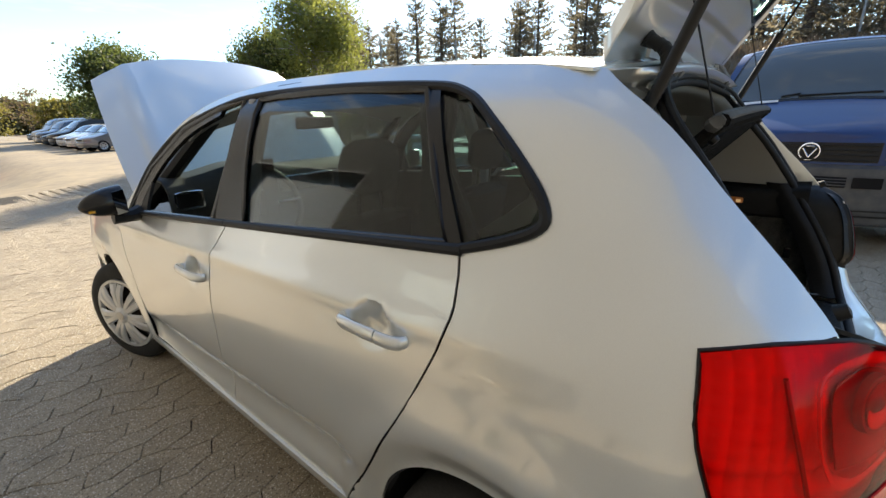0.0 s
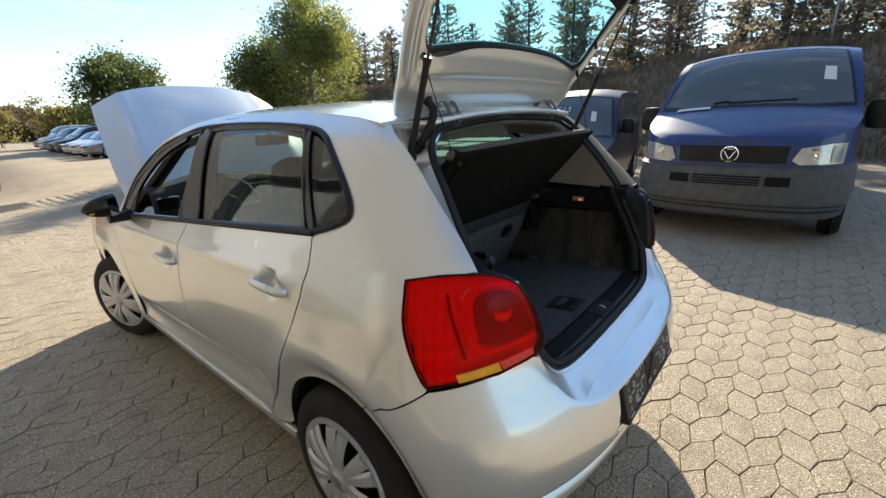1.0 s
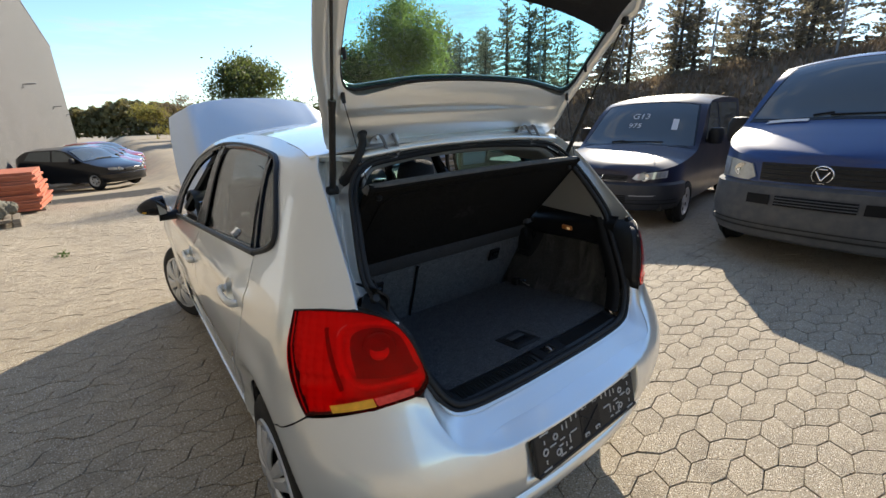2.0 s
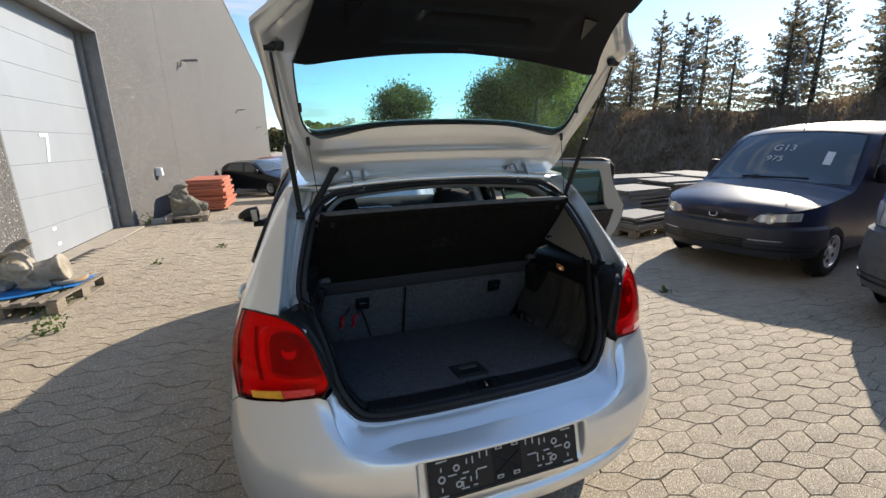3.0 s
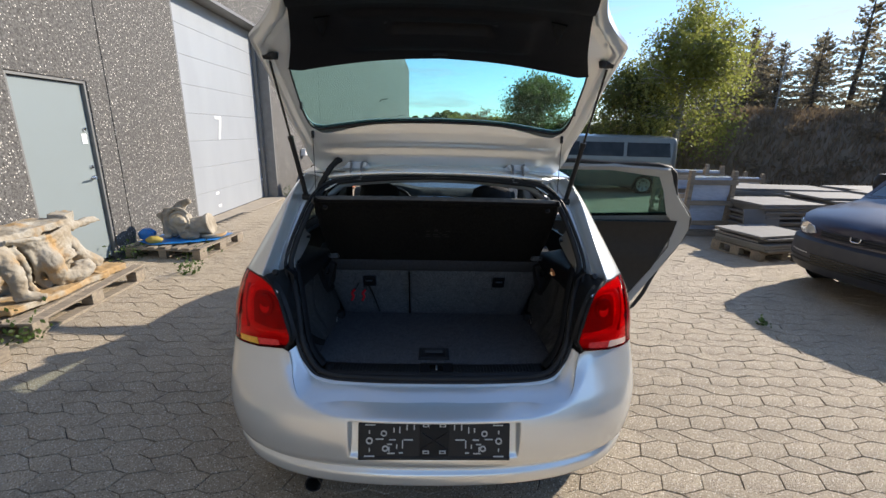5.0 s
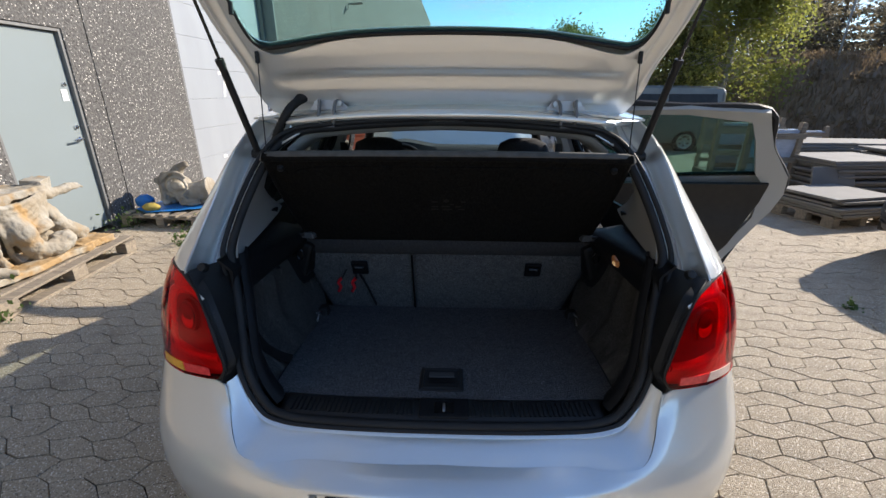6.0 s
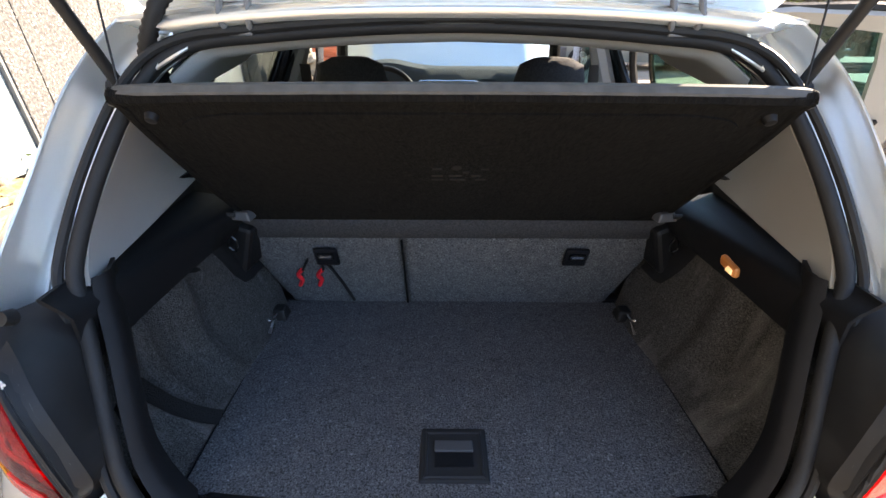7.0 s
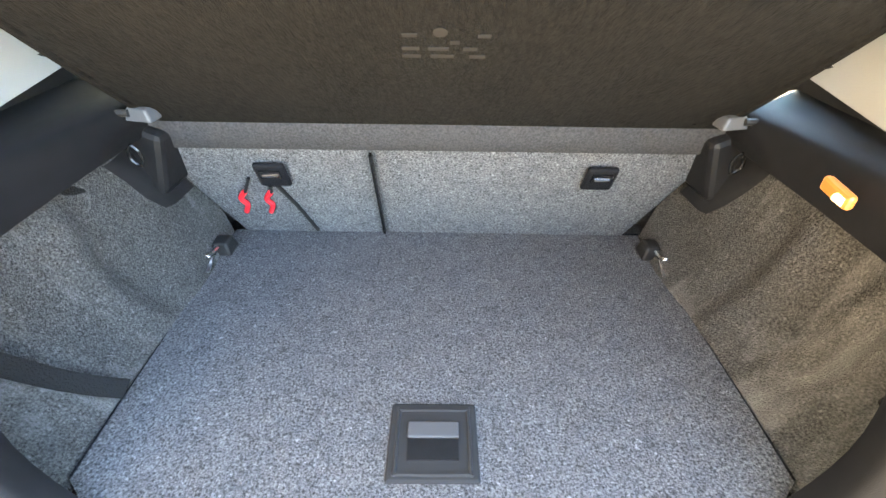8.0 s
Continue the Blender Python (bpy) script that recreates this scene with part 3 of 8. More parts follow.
def skin(sign):
    return lambda y, z: Vector((sign * (side_x(y, z) + flank(y, z) + (arch_off(y, z) if y < 1.4 else 0.0)), y, z))


def handle(sign, y, z, parent):
    f = on_side(sign)
    base = f(y, z)
    out = lambda dy, dz, o: f(y + dy, z + dz) + Vector((sign * o, 0, 0))
    bar = smooth_line([out(0.074, -0.002, 0.002), out(0.068, 0.0, 0.022), out(0.04, 0.003, 0.03), out(-0.01, 0.004, 0.033), out(-0.055, 0.003, 0.031)], 5)
    h = part("handle", tube(bar, 0.0155, 12, flat=0.6, up=(1, 0, 0)), SILVER, parent)
    part("lock_cover", tube(smooth_line([out(-0.058, 0.003, 0.0315), out(-0.085, 0.001, 0.028), out(-0.108, -0.001, 0.018), out(-0.114, -0.002, 0.002)], 4), 0.0155, 12, flat=0.6, up=(1, 0, 0)), SILVER, parent)
    return h


def pane(sign, poly, material, parent, off=-0.006, name="window_pane"):
    ob = part(name, sheet(poly, 0.08, 0.05, on_side(sign, off)), material, parent, thick=0.004)
    return ob


REAR_GLASS = line2([(1.585, 1.03), (1.66, 1.2), (1.705, 1.385)], 3) + line2([(1.6, 1.392), (1.3, 1.395), (0.99, 1.38)], 4) + [(0.9, 1.22), (0.83, 1.095)]
FRONT_GLASS = [(2.57, 0.965), (2.44, 1.14), (2.2, 1.29), (1.94, 1.362), (1.81, 1.378), (1.79, 1.2), (1.775, 1.025)]
QUARTER_GLASS = [(0.955, 1.37), (0.87, 1.345), (0.8, 1.3), (0.7, 1.215), (0.665, 1.175), (0.672, 1.148), (0.72, 1.128), (0.795, 1.1)]
BARS = [[(1.585, 1.028), (1.66, 1.2), (1.705, 1.392), (1.81, 1.388), (1.79, 1.2), (1.775, 1.012)], [(0.83, 1.09), (0.9, 1.22), (0.99, 1.385), (0.95, 1.375), (0.87, 1.22), (0.793, 1.094)]]


def rear_door(sign, parent):
    outline = shifted(line2(REAR_CUT), GAP) + shifted(line2(MID_CUT)[::-1], -GAP)
    d = part("rear_door", sheet(outline, 0.014, 0.012, skin(sign)), SILVER, parent, "silver painted rear door", thick=0.004)
    handle(sign, 1.0, 0.9, d)
    part("window_frame", tube([on_side(sign, 0.002)(*q) for q in REAR_GLASS], 0.011, 8, True, flat=0.6, up=(1, 0, 0)), BLACK_GLOSS, d)
    pane(sign, REAR_GLASS, GLASS_DARK if sign < 0 else GLASS_DOOR, d)
    card = [(1.8, 0.34), (1.76, 0.93), (1.68, 1.0), (0.86, 1.05), (0.87, 0.95), (0.96, 0.7), (1.18, 0.34)]
    part("inner_panel", sheet(card, 0.05, 0.04, lambda y, z: Vector((sign * (side_x(y, z) - 0.075 - 0.02 * math.exp(-(((z - 0.78) / 0.1) ** 2))), y, z))), BLACK_PLASTIC, d, "dark grey moulded door card", thick=0.02)
    shell = [(1.83, 0.32), (1.77, 0.9), (1.69, 1.03), (1.74, 1.39), (1.3, 1.41), (0.98, 1.396), (0.9, 1.23), (0.79, 1.09), (0.775, 1.0), (0.8, 0.9), (0.9, 0.7), (1.12, 0.33)]
    f = on_side(sign, -0.05)
    # painted shell of the door around window and card
    strip = [(0.79, 1.09), (0.775, 1.0), (0.8, 0.9), (0.9, 0.7), (1.12, 0.33), (1.17, 0.33), (0.96, 0.68), (0.87, 0.86), (0.87, 1.035), (0.93, 1.1), (0.98, 1.25), (1.03, 1.35), (1.3, 1.382), (1.68, 1.374), (1.74, 1.39), (1.3, 1.408), (0.98, 1.395), (0.9, 1.23)]
    part("inner_shell", sheet(strip, 0.05, 0.05, f), TRIM_GREY if sign > 0 else TRIM_BLACK, d, "pale grey painted door shell", thick=0.03)
    edge = [on_side(sign, -0.03)(a, b) for a, b in shell]
    part("door_seal", tube(smooth_line(edge, 4, True), 0.014, 6, True, up=(1, 0, 0)), RUBBER, d)
    part("inner_handle", tube([on_side(sign, -0.11)(1.72, 0.93), on_side(sign, -0.125)(1.66, 0.935), on_side(sign, -0.11)(1.6, 0.92)], 0.012), CHROME, d)
    part("latch", box(0.03, 0.012, 0.09, tuple(on_side(sign, -0.045)(0.885, 0.76))), STEEL, d, smooth=False)
    return d


def front_door(sign, parent):
    outline = shifted(line2(MID_CUT), GAP) + shifted(line2(FRONT_CUT)[::-1], -GAP) + [(2.6, 0.945)]
    d = part("front_door", sheet(outline, 0.016, 0.014, skin(sign)), SILVER, parent, "silver painted front door", thick=0.004)
    handle(sign, 1.94, 0.825, d)
    part("window_frame", tube([on_side(sign, 0.003)(*q) for q in line2([(1.79, 1.015), (1.81, 1.385), (1.946, 1.368), (2.2, 1.298), (2.45, 1.146), (2.585, 0.955), (2.2, 0.985), (1.79, 1.015)], 1)], 0.013, 8, flat=0.6, up=(1, 0, 0)), BLACK_GLOSS, d)
    part("frame_trim", sheet(line2([(2.6, 0.952), (2.46, 1.15), (2.219, 1.302), (1.946, 1.375)], 3) + line2([(1.94, 1.34), (2.17, 1.265), (2.37, 1.125), (2.48, 0.965)], 3), 0.06, 0.04, on_side(sign, -0.004)), BLACK_GLOSS, d, thick=0.014)
    part("corner_trim", sheet([(2.6, 0.95), (2.46, 1.14), (2.4, 1.165), (2.4, 0.965)], 0.05, 0.05, on_side(sign, -0.004)), BLACK_PLASTIC, d, thick=0.012)
    card = [(1.84, 0.34), (1.8, 0.9), (1.78, 1.0), (2.55, 0.945), (2.66, 0.85), (2.64, 0.34)]
    part("inner_panel", sheet(card, 0.06, 0.05, on_side(sign, -0.08)), TRIM_BLACK, d, "dark grey moulded door card", thick=0.02)
    if sign > 0:
        pane(sign, FRONT_GLASS, GLASS_GREEN, d)
    # mirror: a bulged shell on a short foot
    def shell(u, a):
        full_ = min(1.0, (u / 0.07) ** 0.5) * (1 - 0.62 * u**2.4) * math.sqrt(max(0.0, 1 - u**9))
        return Vector((sign * (0.85 + 0.155 * u), 2.44 + (0.058 * math.cos(a) - 0.006) * full_, 1.034 - 0.012 * u * u + 0.06 * math.sin(a) * full_))

    m = part("door_mirror", net([[shell(u, 2 * math.pi * i / 20) for u in [0.0, 0.01, 0.03, 0.07, 0.15, 0.3, 0.45, 0.6, 0.72, 0.82, 0.9, 0.95, 0.985, 1.0]] for i in range(21)]), BLACK_GLOSS, d, "gloss black door mirror")
    part("mirror_glass", sheet([(0.862, 0.992), (0.9, 0.986), (0.905, 1.076), (0.864, 1.082)], 0.3, 0.3, lambda x, z: Vector((sign * x, 2.374 - 0.1 * (x - 0.862), z))), mat("mirror_silver", (0.3, 0.31, 0.33), 0.03, 1.0), m, thick=0.006, smooth=False)
    part("mirror_foot", tube([(sign * 0.8, 2.47, 0.965), (sign * 0.84, 2.46, 0.96), (sign * 0.9, 2.46, 0.965)], [0.035, 0.026, 0.03], 8), BLACK_PLASTIC, m)
    part("mirror_indicator", box(0.02, 0.012, 0.008, (sign * 0.972, 2.402, 1.002)), AMBER_LENS, m, smooth=False)
    return d


LAMP = [(0.4, 1.03), (0.387, 0.94), (0.35, 0.83), (0.318, 0.775)]
PILLAR_EDGE = [(0.652, 1.045), (0.64, 1.1), (0.622, 1.2), (0.604, 1.3), (0.587, 1.36), (0.565, 1.393)]


def quarter(sign):
    """Rear wing with the roof pillar, from the rear door to the tail lamp."""
    pts = shifted(line2(REAR_CUT), -GAP)[:-1] + [(1.06, 0.3)] + arc(0.69, 0.30, ARCH_R, 0, 112, 24)[1:] + [(0.5, 0.656), (0.42, 0.696), (0.322, 0.765)] + LAMP[::-1]
    net_pts = [(s_of_y(y, z), z) for y, z in pts] + line2([(s_of_x(x, z), z) for x, z in PILLAR_EDGE], 3) + [(s_of_y(y, z), z) for y, z in [(0.66, 1.397), (0.8, 1.414), (0.95, 1.425), (0.99, 1.39)] + DLO_TOP[7:]]
    clean = [net_pts[0]]
    for q in net_pts[1:]:
        if math.dist(q, clean[-1]) > 0.004:
            clean.append(q)

    def place(s, z):
        q = on_tail(s, z)
        q.x = sign * (q.x + arch_off(q.y, z) + flank(q.y, z) * min(1, max(0, (q.y - 0.6) / 0.2)))
        return q

    return part("quarter_panel", sheet(clean, 0.0207, 0.0139, place), SILVER, car, thick=0.004, angle=60)


def fender(sign):
    pts = shifted(line2(FRONT_CUT)[::-1], GAP) + [(2.9, 0.95), (3.2, 0.915), (3.5, 0.85), (3.7, 0.76), (3.8, 0.66), (3.72, 0.5), (3.52, 0.42)] + arc(3.17, 0.30, ARCH_R, 20, 180)[1:]

    def place(y, z):
        return Vector((sign * (side_x(y, z) + arch_off(y, z, 3.17)), y, z))

    return part("fender", sheet(pts, 0.025, 0.02, place), SILVER, car, thick=0.004)


def wheel(sign, y, turn):
    w = part("wheel", lathe([(0.19, -0.095), (0.2, -0.09), (0.272, -0.088), (0.292, -0.07), (0.297, -0.03), (0.298, 0.0), (0.297, 0.03), (0.292, 0.07), (0.272, 0.09), (0.225, 0.096), (0.2, 0.088), (0.19, 0.07)], Matrix(), 48), TYRE, car, "black tyre")
    w.matrix_basis = pose(sign * 0.735, y, 0.298, 0, 90 * sign, 0) if not turn else pose(sign * 0.735, y, 0.298, 0, 0, turn) @ pose(0, 0, 0, 0, 90 * sign, 0)
    part("rim", lathe([(0.0, 0.0), (0.18, 0.0), (0.195, 0.03), (0.2, 0.075)], Matrix(), 32), BLACK_PLASTIC, w)
    part("hubcap", lathe([(0.178, 0.082), (0.19, 0.1), (0.205, 0.1), (0.207, 0.092)], Matrix(), 48), HUBCAP, w, "silver plastic wheel trim")
    for k in range(7):
        for off in (-9.5, 9.5):
            a = k * 360 / 7 + off
            bm = bmesh.new()
            rr = [(0.05, 0.012, 0.112), (0.09, 0.0145, 0.116), (0.14, 0.019, 0.113), (0.185, 0.022, 0.1)]
            up = [[bm.verts.new((r, s * h, zz if abs(s) < 0.9 else zz - 0.008)) for s in (-1, -0.6, 0.6, 1)] for r, h, zz in rr]
            for p_, q_ in zip(up, up[1:]):
                for i in range(3):
                    bm.faces.new((p_[i], p_[i + 1], q_[i + 1], q_[i]))
            bmesh.ops.rotate(bm, verts=bm.verts, cent=(0, 0, 0), matrix=Matrix.Rotation(radians(a), 3, "Z"))
            part("spoke", bm, HUBCAP, w, thick=0.012)
    part("centre_cap", lathe([(0.0, 0.124), (0.03, 0.124), (0.034, 0.12), (0.055, 0.116), (0.06, 0.1)], Matrix(), 24), HUBCAP, w)
    part("centre_mark", lathe([(0.0, 0.1262), (0.024, 0.1262), (0.026, 0.124)], Matrix(), 24), STEEL, w)
    return w


for sign in (-1, 1):
    quarter(sign)
    fender(sign)
    front_door(sign, car)
    d = rear_door(sign, car)
    if sign > 0:
        hinge = Vector((0.76, 1.72, 0))
        d.matrix_basis = Matrix.Translation(hinge) @ Matrix.Rotation(radians(73.5), 4, "Z") @ Matrix.Translation(-hinge)
    for y, turn in ((0.69, 0), (3.17, 20)):
        wheel(sign, y, turn)
    # window surround fixed to the body, with the pillar bars
    f = on_side(sign, 0.004)
    part("window_surround", tube(smooth_line([f(*q) for q in DLO_TOP], 4), 0.0105, 8, up=(1, 0, 0)), BLACK_PLASTIC, car)
    part("belt_strip", tube([f(y, belt(y)) for y in np.linspace(0.79, 1.69 if sign < 0 else 0.8, 12)], 0.012, 8, up=(1, 0, 0)), BLACK_PLASTIC, car)
    part("belt_strip", tube([f(y, belt(y)) for y in np.linspace(1.695, 2.6, 12)], 0.012, 8, up=(1, 0, 0)), BLACK_PLASTIC, car)
    part("pillar_trim", sheet(BARS[0], 0.05, 0.05, on_side(sign, -0.003)), BLACK_GLOSS, car, thick=0.012)
    part("pillar_trim", sheet(BARS[1], 0.05, 0.05, on_side(sign, -0.003)), BLACK_GLOSS, car, thick=0.012)
    pane(sign, QUARTER_GLASS, GLASS_DARK, car)
    # roof rail over the windows
    rail = [(2.72, 0.94)] + [(y, cant(y)) for y in np.linspace(2.66, 0.9, 26)] + [(0.96, 1.4)] + [(a, b + 0.003) for a, b in line2(DLO_TOP[:7], 3)[::-1]]
    part("roof_rail", sheet(rail, 0.05, 0.03, on_side(sign)), SILVER, car, thick=0.004)
    part("sill", sheet([(1.0, 0.297), (2.72, 0.297), (2.84, 0.24), (2.83, 0.18), (1.05, 0.16), (1.02, 0.22)], 0.06, 0.02, on_side(sign, 0.004)), SILVER, car, thick=0.01)
    inner = [(0.42, 0.62), (0.8, 0.72), (1.03, 0.5), (1.06, 0.25), (2.8, 0.25), (2.8, 0.5), (2.95, 0.66), (3.4, 0.66), (3.6, 0.7), (3.3, 0.86), (2.7, 0.9), (0.8, 1.03), (0.5, 0.95)]
    part("inner_side", sheet(inner, 0.12, 0.1, on_side(sign, -0.035)), BLACK_PLASTIC, car, thick=0.01)
    for cy in (0.69, 3.17):
        rows = [[Vector((sign * xx, y_, z_)) for xx in (0.45, 0.6, min(side_x(y_, max(z_, 0.2)), 0.82) - 0.014)] for y_, z_ in arc(cy, 0.30, ARCH_R - 0.004, -25, 205, 22)]
        part("wheel_housing", net(rows), BLACK_PLASTIC, car, thick=0.004)

# roof, screen and bonnet
rows = []
for y0_ in np.linspace(0.56, 2.3, 34):
    y = y0_
    hw_, ze, zc = half_width(cant(y)), cant(y), crown(y)
    row = []
    for u in np.linspace(-1, 1, 27):
        yy = y + 0.075 * abs(u) ** 3 * max(0, 1 - (y - 0.56) / 0.35)
        ze, zc = cant(yy), crown(yy)
        row.append(Vector((u * half_width(ze), yy, ze + (zc - ze) * (1 - abs(u) ** 2.4))))
    rows.append(row)
part("roof", net(rows), SILVER, car, thick=0.006)
part("roof_lining", net([[Vector((q.x * 0.94, q.y, q.z - 0.045)) for q in r] for r in rows[3:]]), TRIM_GREY, car, "pale grey headlining", thick=0.006)
part("aerial", tube([(0, 0.8, 1.455), (0, 0.74, 1.47), (0, 0.6, 1.62)], [0.02, 0.008, 0.004], 8), BLACK_PLASTIC, car)
screen = []
for k in range(13):
    t = k / 12
    y_, z_ = 2.3 + 0.62 * t, 1.4 - 0.42 * t - 0.03 * math.sin(math.pi * t) * -1
    hw_ = 0.545 + 0.14 * t
    screen.append([Vector((u * hw_, y_ - 0.14 * abs(u) ** 2.2, z_ - 0.03 * abs(u) ** 2.5)) for u in np.linspace(-1, 1, 17)])
ob = part("windscreen", net(screen), GLASS_CLEAR, car, thick=0.004)
part("cowl", box(1.3, 0.22, 0.05, (0, 2.93, 0.93)), BLACK_PLASTIC, car, smooth=False, bevel=0.01)
part("engine_bay", box(1.3, 0.8, 0.5, (0, 3.4, 0.3), taper=0.95), BLACK_PLASTIC, car, smooth=False, bevel=0.03)
part("floor_pan", box(1.4, 2.2, 0.16, (0, 1.9, 0.17)), BLACK_PLASTIC, car, smooth=False, bevel=0.02)
nose = []
for k in range(10):
    z_ = 0.2 + 0.52 * k / 9
    nose.append([Vector((0.78 * math.sin(a), 3.62 + 0.35 * max(math.cos(a), 0) ** 0.75 - 0.06 * (2 * k / 9 - 1) ** 2, z_)) for a in np.linspace(-1.5, 1.5, 25)])
part("front_bumper", net(nose), SILVER, car, thick=0.006)
# bonnet, propped open: it turns about its rear edge
bon = []
for k in range(15):
    t = k / 14
    bon.append([Vector((u * (0.70 - 0.07 * t**2.2) , 0.9 * t * (1 - 0.13 * abs(u) ** 2.8), 0.05 * (1 - abs(u) ** 2.6) - 0.03 * max(0, abs(u) - 0.72) / 0.28 - 0.10 * t**3 + 0.012 * math.exp(-(((abs(u) - 0.74) / 0.05) ** 2)))) for u in np.linspace(-1, 1, 33)])
bonnet = part("bonnet", net(bon), SILVER, car, "silver bonnet propped open", thick=0.02)
bonnet.matrix_basis = pose(0, 2.86, 0.99, 54, 0, 0)
part("bonnet_stay", tube([(0.3, 3.5, 0.75), (0.25, 3.45, 1.5)], 0.006), STEEL, car)


# rear bumper with its plate recess
def bumper_place(s, z):
    q = on_tail(s, z)
    q.x += math.copysign(1, q.x) * arch_off(q.y, z) * min(max((q.y - 0.2) / 0.08, 0.0), 1.0)
    ex = 1 / (1 + math.exp((abs(q.x) - 0.298) / 0.0016))
    ez = 1 / (1 + math.exp((z - 0.601) / 0.0014)) / (1 + math.exp((0.468 - z) / 0.003))
    flat = max(0.0, 0.012 + (z - 0.475) * 0.25 - q.y)
    return q + Vector((0, flat * ex * ez, 0))


B_EDGE = [(0.0, 0.64), (0.2, 0.64), (0.38, 0.642), (0.46, 0.65), (0.492, 0.668), (0.513, 0.705), (0.526, 0.75), (0.536, 0.79)]
half = [(s_of_x(x, z), z) for x, z in line2(B_EDGE, 3)] + [(s_of_x(0.56, 0.8), 0.8), (s_of_x(0.68, 0.785), 0.785), (s_of_y(0.315, 0.762), 0.764), (s_of_y(0.42, 0.69), 0.691), (s_of_y(0.5, 0.651), 0.651)]
half += [(s_of_y(y, z), z) for y, z in arc(0.69, 0.30, ARCH_R, 113, 196, 18)] + [(s_of_x(0.55, 0.18), 0.175), (0, 0.17)]
bumper = part("rear_bumper", sheet(half + [(-a, b) for a, b in half[-2:0:-1]], 0.014, 0.0065, bumper_place, [sg * s_of_x(x, 0.55) for sg in (-1, 1) for x in (0.289, 0.293, 0.296, 0.298, 0.3, 0.303, 0.307)], [0.46, 0.464, 0.468, 0.472, 0.476, 0.594, 0.597, 0.599, 0.601, 0.603, 0.605, 0.608, 0.611, 0.614, 0.617, 0.622, 0.63, 0.636]), SILVER, car, thick=0.004, angle=60)
plate = part("plate_holder", box(0.53, 0.02, 0.124, (0, 0, 0)), BLACK_PLASTIC, car, "empty black plastic number plate holder", smooth=False, bevel=0.006)
plate.matrix_basis = pose(0, -0.009, 0.476, -14, 0, 0)
PALE = mat("pale_plastic", (0.5, 0.5, 0.48), 0.5)
BARS_ON_HOLDER = [(0.225, 0.093, 0.004, 0.012), (0.225, 0.03, 0.004, 0.012), (0.225, 0.008, 0.036, 0.004), (0.222, 0.118, 0.036, 0.004), (0.14, 0.1, 0.004, 0.016), (0.12, 0.1, 0.004, 0.022), (0.095, 0.11, 0.004, 0.02), (0.07, 0.11, 0.004, 0.018),
                  (0.19, 0.068, 0.028, 0.004), (0.145, 0.066, 0.022, 0.004), (0.09, 0.066, 0.032, 0.004), (0.155, 0.05, 0.018, 0.004), (0.13, 0.042, 0.004, 0.014), (0.11, 0.05, 0.004, 0.028), (0.15, 0.018, 0.026, 0.004), (0.115, 0.02, 0.014, 0.004), (0.157, 0.032, 0.004, 0.018)]
for x_, z_, w_, h_ in BARS_ON_HOLDER:
    for sg in (-1, 1):
        part("rib", box(w_, 0.004, h_, (sg * x_, -0.0105, z_ - h_ / 2)), PALE, plate, smooth=False)
for x_, z_, r_ in ((0.225, 0.062, 0.012), (0.175, 0.088, 0.011), (0.17, 0.035, 0.011)):
    for sg in (-1, 1):
        part("boss", lathe([(r_ * 0.6, 0), (r_, 0.0), (r_, 0.003), (r_ * 0.6, 0.003)], pose(sg * x_, -0.010, z_, 90, 0, 0), 14), PALE, plate)
part("centre_field", box(0.104, 0.004, 0.11, (0, -0.0095, 0.008)), TRIM_BLACK, plate, smooth=False, bevel=0.002)
for sg in (-1, 1):
    part("rib", tube([(-0.045, -0.012, 0.062 - sg * 0.03), (0.045, -0.012, 0.062 + sg * 0.03)], 0.0025, 6), TRIM_BLACK, plate)
    for z_ in (0.018, 0.112):
        part("tab", box(0.022, 0.004, 0.011, (sg * 0.029, -0.0125, z_)), PALE, plate, smooth=False)
        part("tab_hole", box(0.013, 0.004, 0.005, (sg * 0.029, -0.0135, z_ + 0.003)), TRIM_BLACK, plate, smooth=False)
part("clip_rail", box(0.53, 0.026, 0.012, (0, 0.0, -0.006)), BLACK_PLASTIC, plate, smooth=False, bevel=0.003)
part("exhaust_pipe", lathe([(0.03, -0.3), (0.032, -0.02), (0.034, 0.0), (0.029, 0.0), (0.027, -0.2)], pose(-0.49, 0.175, 0.175, 84, 0, 0), 24), BLACK_PLASTIC, car)

# tail lamps, the tailgate opening and its seal
LENS_COVER = glass("red_lens_cover", (1.0, 0.13, 0.15), 0.014, 6.0)
REFLECTOR = mat("lamp_reflector", (0.98, 0.98, 0.98), 0.14, 0.3, vary=0.3, scale=40, dark=(0.55, 0.55, 0.55))
LAMP_DARK = mat("lamp_inner_dark", (0.3, 0.085, 0.085), 0.2, shine=0.5, vary=0.4, scale=20)
PALE_LENS = mat("pale_lens", (0.8, 0.6, 0.5), 0.15, shine=0.5, vary=0.5, scale=60, dark=(0.7, 0.35, 0.25))
BRIGHT_STRIP = mat("bright_red_strip", (0.9, 0.07, 0.06), 0.12, shine=0.4, vary=0.7, scale=60, dark=(0.55, 0.012, 0.014))
SEAL = [(0.0, 0.692), (0.17, 0.693), (0.33, 0.698), (0.39, 0.704), (0.43, 0.716), (0.462, 0.748), (0.483, 0.785), (0.5, 0.825), (0.513, 0.88), (0.53, 0.945), (0.545, 0.99), (0.562, 1.04), (0.57, 1.09), (0.543, 1.2), (0.5, 1.305), (0.43, 1.358), (0.3, 1.374), (0.15, 1.384), (0.0, 1.388)]
seal_half = [Vector((x, mouth(z), z)) for x, z in SEAL]
